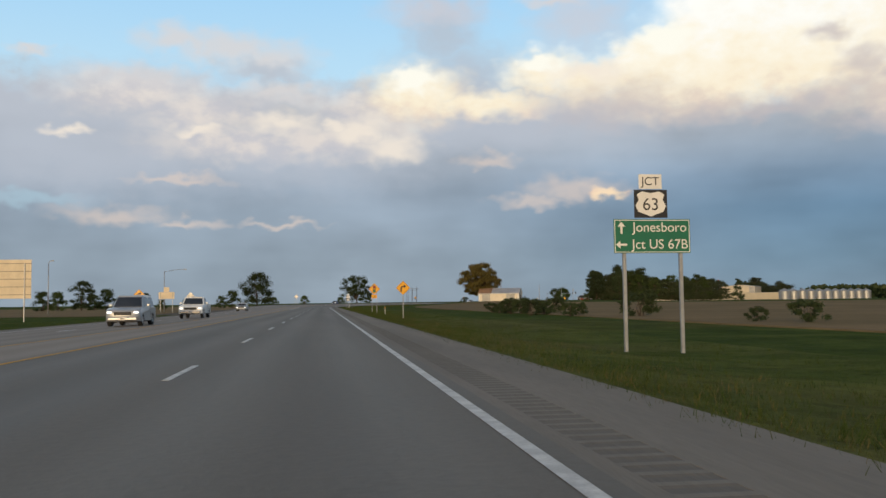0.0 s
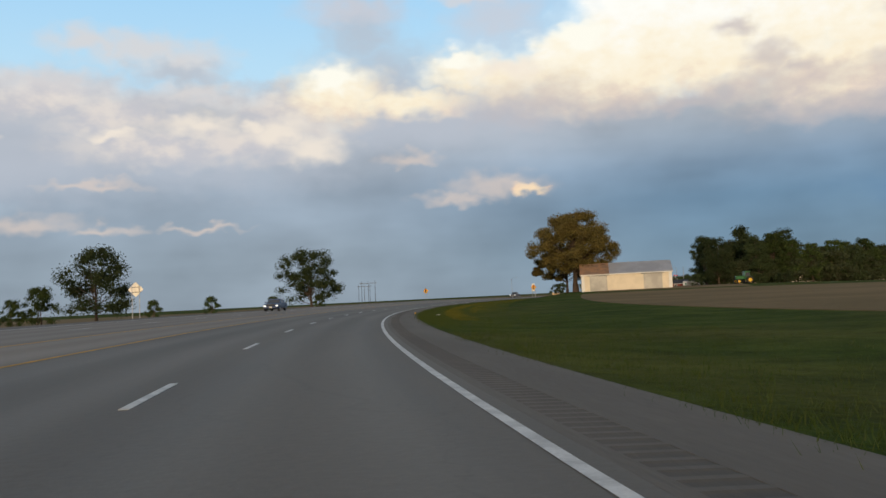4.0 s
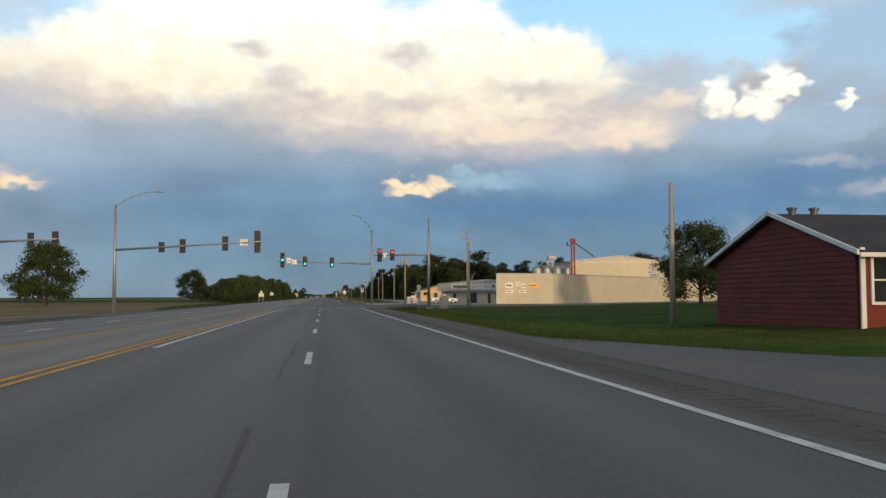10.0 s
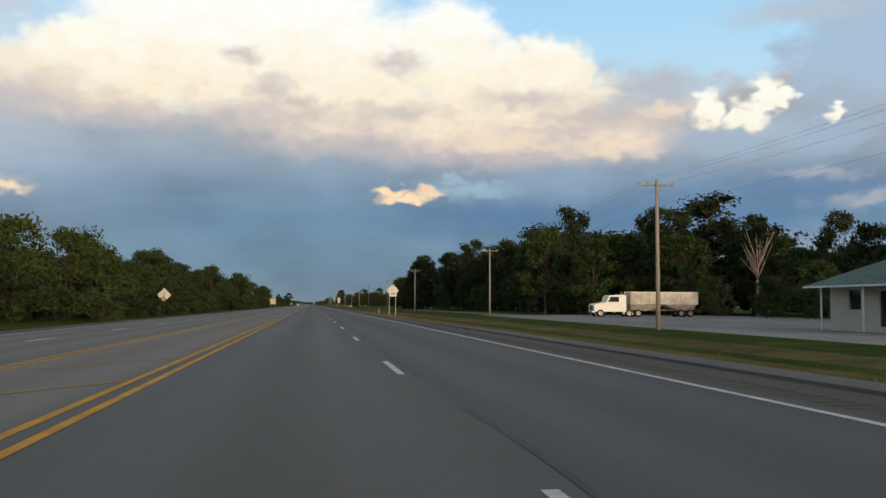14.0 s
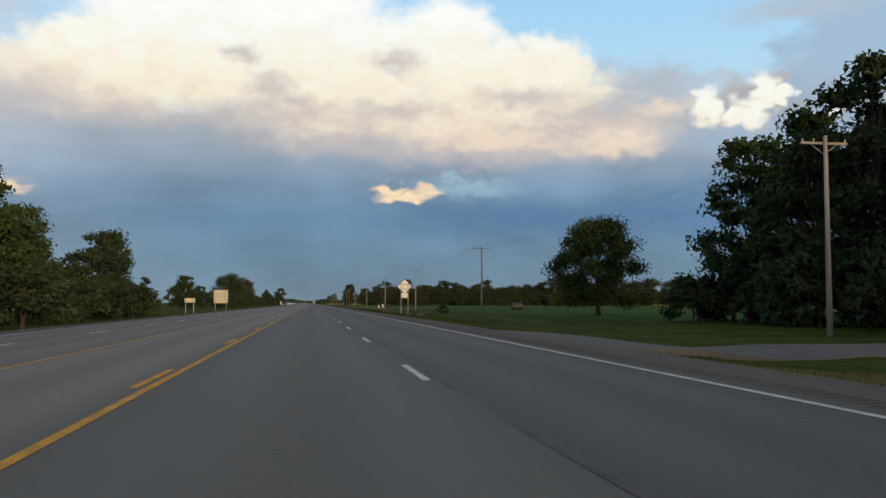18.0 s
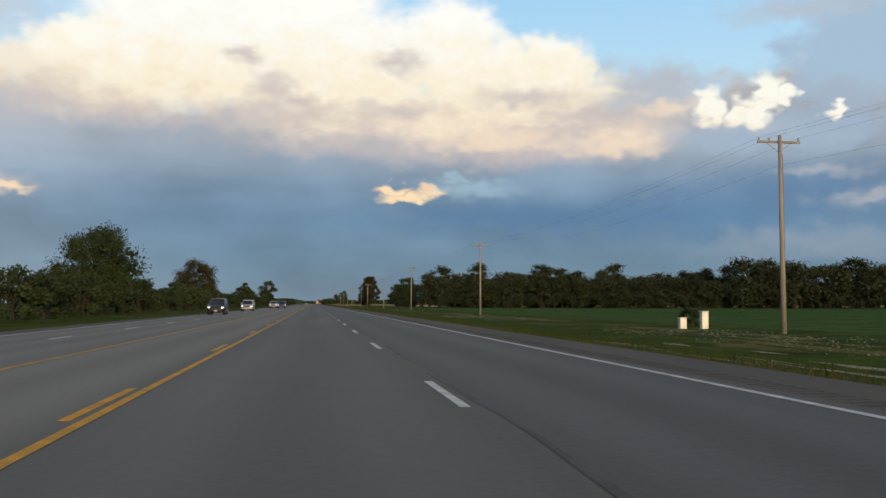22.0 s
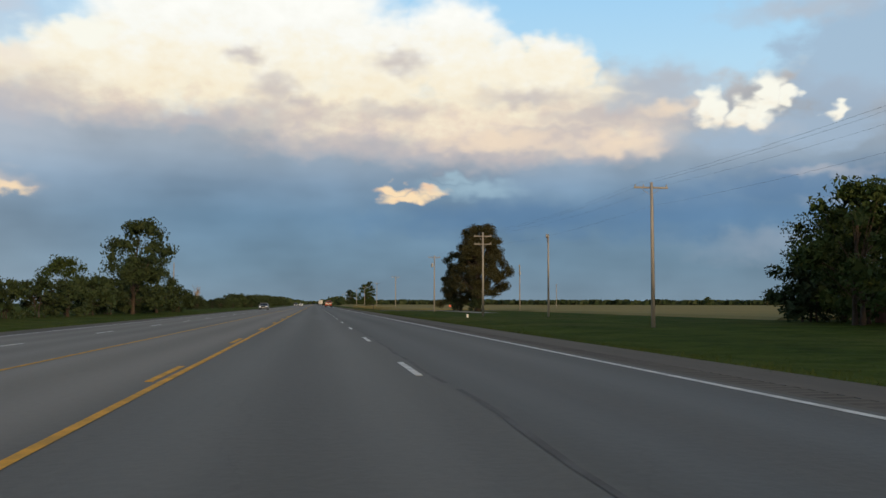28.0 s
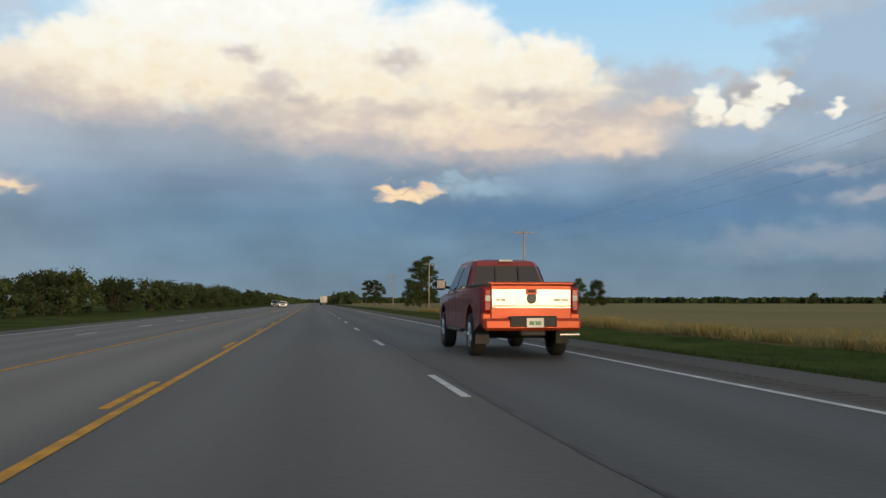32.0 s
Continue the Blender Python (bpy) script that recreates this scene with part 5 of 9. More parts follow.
for s_, d_, k_, z_ in ((440, -104, 3, 0.8), (436, -108, 3, 0.6), (402, -137, 3, 0.5), (408, -128, 1, 0.42), (399, -114, 3, 0.42), (404, -105, 3, 0.38), (560, -150, 3, 0.7), (520, -140, 3, 0.6), (395, -120, 1, 0.6), (350, -112, 3, 0.6), (330, -120, 3, 0.7),
                       (300, -128, 1, 0.6), (300, -88, 1, 0.75), (309, -84, 3, 0.7), (296, -94, 3, 0.6), (560, -120, 3, 0.6), (590, -118, 3, 0.55)):
    plant(k_, s_, d_, z_, "scattered trees beyond the highway")
# behind the first field
plant(6, 560, 140, 0.6, "", "small dark tree behind the barn")
for s_, d_, k_, z_ in ((50, 31.0, 5, 0.75), (119, 25.0, 5, 0.7), (116.5, 25.2, 5, 0.4), (109, 24.0, 5, 0.42), (105, 24.0, 5, 0.8), (103, 24.2, 5, 0.85), (101, 25.0, 5, 0.8), (105, 30.0, 5, 0.9), (98, 27.0, 5, 0.7), (86, 27.5, 5, 0.6), (76, 30.2, 5, 1.15), (90, 23.5, 5, 0.85), (93, 25.5, 5, 0.8), (81, 25.2, 5, 0.62), (53.5, 29.6, 5, 0.5), (220, 83, 4, 0.6)):
    plant(k_, s_, d_, z_, "bushes at the edge of the tilled field", "dark leafy bush at the edge of the tilled field")
plant(4, 1921.5, 32.0, 0.62, "", "dense dark bush round the shade tree's foot")
plant(4, 1931.5, 29.6, 0.55, "", "dense dark bush round the shade tree's foot")
plant(5, 482.4, 29.3, 0.8, "", "small green sapling beside the barn")
plant(5, 452, 19.5, 1.2, "", "young conifer-like shrub beside the barn")
for s_, d_ in ((1424, 24), (1250, 18)):
    plant(5, s_, d_, 0.6, "shrubs in the verge")
thicket("field_wood", "dark green wood along the far edge of the crop field", [([6, 7, 8], 1688, 1668, 42, 150, 34, 0.76), ([6, 7, 8], 1705, 1690, 48, 190, 40, 0.95), ([6, 7, 6], 1668, 1650, 150, 400, 46, 1.25), ([6, 7], 1720, 1705, 40, 120, 12, 0.68)])
thicket("back_wood", "dense dark wood behind the grove", [([6, 8], 630, 640, 42, 70, 10, 1.05), ([6, 6], 630, 684, 80, 107, 16, 0.95), ([6, 6], 608, 614, 44, 70, 9, 0.62)])
thicket("back_wood", "dense dark green wood behind the roadside trees", [([6, 7, 8], 1010, 1160, 72, 58, 16, 1.35), ([6, 7, 8], 880, 990, 120, 90, 18, 0.95), ([6, 8], 1160, 1200, 58, 52, 6, 1.15)])
thicket("back_wood", "dense green wood beyond the highway", [([6, 7, 8], 955, 1050, -36, -36, 12, 0.6), ([6, 7, 8], 1094, 1222, -40, -37, 14, 0.85)])
for ob in TEMPLATES:
    for o in (*ob.children_recursive, ob):
        bpy.data.objects.remove(o)


def big_tree(name, s, d, label, leaf, *args, turn=0.0, **kw):
    ob = tree_kind(name, label, leaf, BARK, *args, **kw)
    ob.matrix_basis = stand(s, d, turn)
    return ob


big_tree("oak_tree", 473.6, 21.0, "large old oak with brownish green leaves by the barn", LEAF_OAK, 31, 19.2, 11.2, 4.2, 112, 46000, 0.22, 0.68, squash=0.85, low=0.18, puff=0.13, boughs=(((-5.5, -2, 12.5), 1.8), ((4.5, -3, 13.5), 1.8), ((-2, 2, 15), 1.8), ((7, 1, 11.5), 1.8), ((0.5, -4, 15.5), 1.8)))
big_tree("oak_tree", 485.7, 17.1, "smaller leaning oak beside the large one", LEAF_OAK, 32, 14.5, 6.8, 3.0, 50, 24000, 0.21, 0.36, low=0.22, puff=0.145, boughs=(((-5.2, 0, 8.6), 1.2), ((-7.6, 0.3, 6.3), 0.9), ((-6.6, -0.5, 8.0), 0.9)))
big_tree("oak_tree", 474, -50, "spreading dark tree alone beyond the highway", LEAF_DARK, 33, 16.5, 9.0, 2.2, 70, 12000, 0.24, 0.45, puff=0.17)
big_tree("shade_tree", 1922.5, 32.4, "large dark shade tree with two crowns by the farm track", LEAF_BROWN, 34, 18.4, 6.2, 2.4, 100, 34000, 0.2, 0.62, puff=0.17, low=0.36)
big_tree("shade_tree", 1933, 30.4, "smaller dark tree at the large tree's foot", LEAF_BROWN, 35, 14.8, 4.6, 0.2, 60, 17000, 0.2, 0.3, puff=0.19, low=0.42)
big_tree("shade_tree", 447, -94, "tall dark tree alone beyond the highway", LEAF_DARK, 39, 19.0, 9.0, 2.0, 62, 9000, 0.3, 0.4)
big_tree("shade_tree", 762, 63, "dense dark leafy tree before the tan warehouse", LEAF_DARK, 38, 13.5, 6.6, 0.5, 60, 14000, 0.2, 0.34, low=0.25)
big_tree("field_tree", 1812, 45.5, "dense dark round tree near the farmhouse", LEAF_DARK, 48, 9.9, 5.2, 0.1, 70, 14000, 0.2, 0.3, low=0.3, category="tree")
big_tree("field_tree", 805, -54, "broad green tree alone beyond the junction", LEAF, 46, 11.9, 6.6, 1.0, 80, 12000, 0.24, 0.34, low=0.25, category="tree")
big_tree("field_tree", 1000, -53, "round dark tree alone in the brown field", LEAF_DARK, 47, 12.2, 6.4, 0.6, 70, 9000, 0.28, 0.34, low=0.25, category="tree")
big_tree("field_tree", 1228, 35.2, "round leafy green tree alone in the field", LEAF, 45, 12.6, 5.3, 0.8, 80, 17000, 0.2, 0.3, low=0.25, category="tree")
big_tree("roadside_tree", 1525, -38.8, "broad dark green tree above the roadside hedge", LEAF_DARK, 36, 14.4, 7.4, 0.5, 80, 11000, 0.26, 0.34, category="tree")
big_tree("roadside_tree", 1716, -47, "tall brownish green tree above the roadside hedge", LEAF_BROWN, 37, 17.5, 8.8, 0.8, 76, 18000, 0.27, 0.4, category="tree")
for s_, d_, seed_, h_ in ((634, 37.5, 41, 19.3), (621, 38.5, 42, 20.0), (606, 45, 43, 18.3), (610, 59, 44, 18.8)):
    big_tree("grove_tree", s_, d_, "tall dense dark green tree of the grove", LEAF_DARK, seed_, h_ - 0.8, 5.6, 0.4, 60, 20000, 0.2, 0.34, low=0.22, category="tree")


def bare_tree(s, d, h, seed):
    r = random.Random(seed)
    m = M()
    m.tube((0, 0, -0.2), (0, 0, h * 0.5), 0.24, 0.17, 8)
    for i in range(14):
        z0 = h * r.uniform(0.35, 0.6)
        a = r.uniform(0, 6.28)
        e = Vector((math.cos(a) * h * 0.17, math.sin(a) * h * 0.17, z0 + h * r.uniform(0.2, 0.42)))
        mid = Vector((e.x * 0.45, e.y * 0.45, z0 + (e.z - z0) * 0.45))
        m.tube((0, 0, min(z0, h * 0.5)), mid, 0.1, 0.07, 5)
        m.tube(mid, e, 0.07, 0.02, 5)
        m.tube(mid, mid + Vector((r.uniform(-1, 1), r.uniform(-1, 1), r.uniform(0.8, 2))), 0.04, 0.012, 4)
    ob = thing("dead_tree", "pale bare dead tree at the wood's edge", "tree", stand(s, d))
    part("trunk", m, BARK_PALE, ob, smooth=True)


bare_tree(986, 61, 14, 1)
bare_tree(1990, -34, 7, 4)


def far_woods(bands, seed, name, label):
    """The low dark line of far woods, all crowns in one."""
    g = np.random.default_rng(seed)
    verts, faces = [], []
    for (s0, d0), (s1, d1), h, count, size in bands:
        a, b = road(s0, d0), road(s1, d1)
        k = g.random(count)
        hump = 0.55 + 0.45 * np.array([noise.noise(Vector((float(q) * 40, seed, 0))) * 0.5 + 0.5 for q in k])
        x = a.x + (b.x - a.x) * k + g.normal(0, 4, count)
        y = a.y + (b.y - a.y) * k + g.normal(0, 10, count)
        z = -0.6 + h * hump * np.sqrt(g.random(count))
        for i in range(count):
            an, q = g.uniform(0, 3.14), size * g.uniform(0.5, 1.2)
            cx, sx = math.cos(an) * q, math.sin(an) * q
            o = len(verts)
            verts += [(x[i] - cx, y[i] - sx, z[i] - q * 0.6), (x[i] + cx, y[i] + sx, z[i] - q * 0.6), (x[i] + cx * 0.5, y[i] + sx * 0.5, z[i] + q * 0.7), (x[i] - cx * 0.6, y[i] - sx * 0.6, z[i] + q * 0.6)]
            faces.append((o, o + 1, o + 2, o + 3))
    tagged(new(name, flat_mesh(name, verts, faces, LEAF_DARK)), label=label, category="woods", kind="stuff")


far_woods([((3600, 30), (2900, 1300), 9.0, 5000, 5.0), ((2600, -40), (4200, -30), 8.0, 2600, 3.0), ((2500, 18), (4200, 18), 8.0, 1600, 2.5), ((2900, 1300), (1700, 1500), 9.0, 2600, 5.0),
           ((1000, 130), (880, 260), 14.0, 2200, 2.2), ((1165, 66), (1000, 90), 13.0, 2600, 1.8), ((1720, 60), (1700, 420), 12.0, 4200, 2.2), ((1100, -58), (1250, -54), 9.0, 1200, 1.6),
           ((4200, -40), (4250, 40), 9.0, 300, 4.0)], 5, "far_woods", "dark line of distant woods at the horizon")
far_woods([((330, 450), (200, 900), 9.0, 2000, 4.5)], 6,
          "far_woods", "dark line of distant woods beyond the fields")


# ---- signs ----
def letters(string, size, material, name="letters"):
    """A flat mesh of words in the built-in font, standing up and facing back along the road, centred."""
    curve = bpy.data.curves.new("words", "FONT")
    curve.body, curve.size, curve.align_x, curve.align_y = string, size, "CENTER", "CENTER"
    curve.extrude = 0.002
    ob = bpy.data.objects.new("words", curve)
    me = bpy.data.meshes.new_from_object(ob)
    bpy.data.objects.remove(ob)
    me.transform(Matrix.Rotation(radians(90), 4, "X"))
    me.name = name
    me.materials.clear()
    me.materials.append(material)
    return me


def write(parent, string, size, x, y, z, material, name="letters"):
    ob = part(name, letters(string, size, material), None, parent)
    ob.location = (x, y, z)
    return ob


def bars(parent, x, y, z, widths, h, material, gap=0.06):
    """Writing too small to read: plain bars of its size."""
    at = x - (sum(widths) + gap * (len(widths) - 1)) / 2
    for w in widths:
        part("writing", M().box((at + w / 2, y, z), (w, 0.004, h)), material, parent)
        at += w + gap


def diamond(c, half, y0, y1):
    m = M()
    x, z = c
    r = half * 0.08
    pts = []
    for ax, az in ((0, 1), (1, 0), (0, -1), (-1, 0)):
        tx, tz = az, -ax
        pts += [(x + ax * (half - r) - tx * r, z + az * (half - r) - tz * r), (x + ax * (half - r) + tx * r, z + az * (half - r) + tz * r)]
    return m.prism(pts, y0, y1, "y")


def posts(parent, xs, base, top, r=0.035, y=0.05, material=STEEL):
    for x in xs:
        part("post", M().box((x, y, (base + top) / 2), (2 * r, 2 * r, top - base), bevel=0.01), material, parent)


def sign_at(name, s, d, label, category="road sign", turn=0.0, group=""):
    p = road(s, d)
    return thing(name, label, category, pose(p.x, p.y, 0, 0, 0, heading(s) + turn), group)


def warning_sign(s, d, z, half, label, legend="", xs=(0,), turn=0.0, plaque=None, base=None):
    ob = sign_at("warning_sign", s, d, label, turn=turn)
    b = (land(s, d) if base is None else base) - 0.3
    posts(ob, xs, b, z + half * 0.3)
    panel = part("panel", diamond((0, z), half, -0.012, 0.0), SIGN_YELLOW, ob, "amber diamond panel")
    m = M()
    for k in range(4):
        a, c = [(0, 1), (1, 0), (0, -1), (-1, 0)][k], [(1, 0), (0, -1), (-1, 0), (0, 1)][k]
        h0, h1 = half * 0.93, half * 0.89
        m.add([(a[0] * h0, -0.024, z + a[1] * h0), (c[0] * h0, -0.024, z + c[1] * h0), (c[0] * h1, -0.024, z + c[1] * h1), (a[0] * h1, -0.024, z + a[1] * h1)], [(0, 1, 2, 3)])
    part("border", m, SIGN_BLACK, panel)
    if legend == "signal":
        part("symbol", M().box((0, -0.024, z), (half * 0.42, 0.012, half * 1.15), bevel=0.01), SIGN_BLACK, panel)
        for k, mt in ((0.36, RED_DULL), (0.0, AMBER_DULL), (-0.36, GREEN_DULL)):
            part("disc", M().lathe((0, -0.034, z + k * half), "y", [(0.0, 0.001), (-0.003, half * 0.15), (0.0, half * 0.15)], 16), mt, panel)
    if legend == "curve":
        m = M()
        pts = [(-0.28, -0.5), (-0.28, -0.05), (-0.2, 0.12), (-0.05, 0.2), (0.12, 0.22)]
        w = 0.085
        for (x0, z0), (x1, z1) in zip(pts, pts[1:]):
            n = Vector((-(z1 - z0), x1 - x0)).normalized() * w
            m.add([((x0 + n.x) * half, -0.026, z + (z0 + n.y) * half), ((x0 - n.x) * half, -0.026, z + (z0 - n.y) * half),
                   ((x1 - n.x) * half, -0.026, z + (z1 - n.y) * half), ((x1 + n.x) * half, -0.026, z + (z1 + n.y) * half)], [(0, 1, 2, 3)])
        m.add([(0.1 * half, -0.027, z + 0.46 * half), (0.1 * half, -0.027, z - 0.02 * half), (0.46 * half, -0.027, z + 0.24 * half)], [(0, 1, 2)])
        part("symbol", m, SIGN_BLACK, panel, "black bent arrow")
    if plaque:
        pl = part("plaque", M().box((0, -0.006, z - half - 0.22), (plaque[0], 0.014, plaque[1]), bevel=0.008), SIGN_YELLOW, ob, "small amber plaque")
        bars(pl, 0, -0.016, z - half - 0.15, [0.2, 0.22], 0.07, SIGN_BLACK)
        bars(pl, 0, -0.016, z - half - 0.29, [0.3], 0.07, SIGN_BLACK)
    return ob


warning_sign(73.8, 8.82, 2.25, 0.6, "amber diamond warning sign with a bent arrow", "curve")
warning_sign(120.7, 9.1, 2.88, 0.8, "amber traffic-light warning sign with a plaque", "signal", (-0.3, 0.33), plaque=(0.73, 0.46))
warning_sign(482.9, 8.8, 2.73, 0.76, "amber traffic-light warning sign beside the driveway", "signal", (-0.38, 0.38))
warning_sign(494.5, -24.7, 3.3, 0.82, "amber traffic-light warning sign across the highway", "signal", (-0.3, 0.3))
warning_sign(100, -17.6, 2.2, 0.62, "amber warning sign with a plaque across the highway", "curve", (0,), plaque=(0.7, 0.4))


def shield_sign(parent, x, y, z, w, h, number, frame=SIGN_BLACK):
    """A white route shield on a black square."""
    panel = part("panel", M().box((x, y, z), (w, 0.012, h), bevel=0.03), frame, parent, "black route panel")
    q = w * 0.46
    pts = [(-0.9, 0.72), (-0.55, 0.95), (0, 0.82), (0.55, 0.95), (0.9, 0.72), (0.78, 0.3), (1.0, -0.15), (0.82, -0.62), (0.35, -0.82), (0, -1.0), (-0.35, -0.82), (-0.82, -0.62), (-1.0, -0.15), (-0.78, 0.3)]
    part("shield", M().prism([(x + a * q, z + b * h * 0.46) for a, b in pts], y - 0.011, y - 0.007, "y"), SIGN_WHITE, panel, "white route shield")
    write(panel, number, h * 0.62, x, y - 0.014, z - h * 0.04, SIGN_BLACK)
    return panel


def guide_sign(s, d, z, w, h, lines, arrows, shield, tab, label):
    ob = sign_at("guide_sign", s, d, label)
    posts(ob, (-w * 0.36, w * 0.38), land(s, d) - 0.4, z + h * 0.4, 0.05, 0.08)
    panel = part("panel", M().box((0, 0, z), (w, 0.02, h), bevel=0.03), SIGN_GREEN, ob, "green panel")
    m = M()
    for cx, cz, sx, sz in ((0, h / 2 - 0.03, w - 0.06, 0.02), (0, -h / 2 + 0.03, w - 0.06, 0.02), (-w / 2 + 0.03, 0, 0.02, h - 0.06), (w / 2 - 0.03, 0, 0.02, h - 0.06)):
        m.box((cx, -0.012, z + cz), (sx, 0.004, sz))
    part("border", m, SIGN_WHITE, panel)
    for i, text in enumerate(lines):
        zz = z + h * (0.25 - 0.5 * i / max(1, len(lines) - 1))
        write(panel, text, h * 0.4, w * 0.1, -0.014, zz, SIGN_WHITE)
        m = M()
        x = -w * 0.4
        if arrows[i] == "up":
            m.box((x, -0.013, zz - 0.03), (0.06, 0.004, h * 0.3))
            m.add([(x - 0.11, -0.014, zz + 0.03), (x + 0.11, -0.014, zz + 0.03), (x, -0.014, zz + 0.17)], [(0, 1, 2)])
        elif arrows[i] == "left":
            m.box((x + 0.04, -0.013, zz), (h * 0.24, 0.004, 0.06))
            m.add([(x - 0.04, -0.014, zz - 0.11), (x - 0.04, -0.014, zz + 0.11), (x - 0.17, -0.014, zz)], [(0, 1, 2)])
        if m.v:
            part("arrow", m, SIGN_WHITE, panel, "white arrow")
    sw, sh = shield[1], shield[2]
    shield_sign(ob, -0.02, 0.0, z + h / 2 + 0.04 + sh / 2, sw, sh, shield[0])
    t = part("panel", M().box((-0.02, 0, z + h / 2 + 0.06 + sh + tab[2] / 2), (tab[1], 0.012, tab[2]), bevel=0.02), SIGN_WHITE, ob, "white panel")
    write(t, tab[0], tab[2] * 0.8, -0.02, -0.008, z + h / 2 + 0.06 + sh + tab[2] / 2, SIGN_BLACK)
    return ob


guide_sign(24, 11.45, 2.85, 2.25, 0.96, ["Jonesboro", "Jct US 67B"], ["up", "left"], ("63", 0.98, 0.8), ("JCT", 0.68, 0.42), "green guide sign under a white route shield on two posts")
guide_sign(551.8, 9.75, 2.1, 1.5, 0.74, ["JONESBORO", "EGYPT"], ["up", "up"], ("91", 0.64, 0.6), ("JCT", 0.54, 0.34), "green guide sign with a route shield beside the grove")
ob = sign_at("route_sign", 203, 7.7, "white route shield with an arrow plate on two posts")
posts(ob, (-0.3, 0.32), land(203, 7.7) - 0.3, 2.6)
shield_sign(ob, 0, 0, 2.35, 0.85, 0.78, "63")
part("panel", M().box((0, 0, 2.86), (0.6, 0.012, 0.2), bevel=0.01), SIGN_WHITE, ob)
pl = part("plaque", M().box((0, 0, 1.72), (0.55, 0.012, 0.3), bevel=0.01), SIGN_WHITE, ob, "white arrow plate")
m = M().box((0.05, -0.01, 1.72), (0.26, 0.006, 0.05))
m.add([(-0.08, -0.012, 1.63), (-0.08, -0.012, 1.81), (-0.22, -0.012, 1.72)], [(0, 1, 2)])
part("arrow", m, SIGN_BLACK, pl)
ob = sign_at("route_sign", 796.8, 7.95, "white route shield on a single post in the grass")
posts(ob, (0,), land(796.8, 7.95) - 0.3, 2.7)
shield_sign(ob, 0, 0, 2.15, 0.6, 0.56, "63")
t = part("panel", M().box((0, 0, 2.6), (0.52, 0.012, 0.26), bevel=0.01), SIGN_WHITE, ob)
bars(t, 0, -0.01, 2.6, [0.34], 0.12, SIGN_BLACK)
ob = sign_at("route_sign", 727, 11.7, "white route shield with an arrow plate at the side road")
posts(ob, (0,), land(727, 11.7) - 0.3, 2.45)
shield_sign(ob, 0, 0, 2.2, 0.56, 0.56, "91")
pl = part("plaque", M().box((0, 0, 1.74), (0.5, 0.012, 0.3), bevel=0.01), SIGN_WHITE, ob, "white arrow plate")
part("arrow", M().box((0, -0.01, 1.74), (0.3, 0.006, 0.05)), SIGN_BLACK, pl)

ob = sign_at("speed_limit_sign", 983.1, 8.9, "white speed limit plate on a pale diamond board")
posts(ob, (-0.42, 0.42), land(983.1, 8.9) - 0.3, 3.1)
part("diamond_board", diamond((0, 2.88), 0.86, -0.012, 0.0), BOARD, ob, "pale cream diamond board")
p2 = part("panel", M().box((0.03, -0.03, 2.72), (0.94, 0.012, 1.18), bevel=0.03), SIGN_WHITE, ob)
write(p2, "SPEED", 0.2, 0.03, -0.042, 3.12, SIGN_BLACK)
write(p2, "LIMIT", 0.2, 0.03, -0.042, 2.9, SIGN_BLACK)
write(p2, "60", 0.58, 0.03, -0.042, 2.46, SIGN_BLACK)


def sign_back(s, d, z, half, label, xs=(-0.4, 0.4), plate=0.0):
    """A diamond sign seen from behind, with its cross bars."""
    ob = sign_at("warning_sign", s, d, label)
    posts(ob, xs, land(s, d) - 0.3, z + 0.45, 0.035, -0.05)
    part("panel", diamond((0, z), half, 0.0, 0.012), SIGN_BACK, ob, "bare metal panel")
    for k in (-0.3, 0.25):
        part("cross_bar", M().box((0, -0.02, z + k), (abs(xs[1] - xs[0]) + 0.2 if len(xs) > 1 else 0.6, 0.03, 0.06)), DARK_STEEL, ob)
    if plate:
        part("plaque", M().box((0, 0.0, z - half - 0.2), (plate, 0.012, 0.55), bevel=0.01), SIGN_BACK, ob)
    return ob


sign_back(1219.2, 9.02, 2.99, 0.82, "back of a diamond sign with dark cross bars in the verge", plate=0.7)
sign_back(344, -26, 3.6, 0.85, "back of a pale diamond sign across the highway")
sign_back(202, -27, 2.9, 0.95, "back of a pale diamond sign across the highway")
sign_back(987.3, -20.4, 2.2, 0.9, "back of a pale diamond sign before the woods", xs=(0, 0.001))
sign_back(682, -27.0, 2.4, 0.75, "back of a pale diamond sign beside the side road", xs=(0, 0.001))


def board_sign(s, d, z, w, h, label, ribs=0, feet=None, material=BOARD, top=None):
    ob = sign_at("sign_board", s, d, label, "sign board")
    xs = (-w * 0.38, w * 0.38)
    posts(ob, xs, land(s, d) - 0.3, z + h * 0.4, 0.05, -0.07)
    part("panel", M().box((0, 0, z), (w, 0.03, h), bevel=0.01), material, ob)
    for i in range(ribs):
        part("rib", M().box((0, -0.03, z - h / 2 + h * (i + 0.5) / ribs), (w, 0.03, 0.07)), POLE_WOOD, ob)
    if top:
        part("top_panel", M().box((0, 0, z + h / 2 + top[1] / 2 + 0.03), (top[0], 0.03, top[1]), bevel=0.01), material, ob)
    return ob


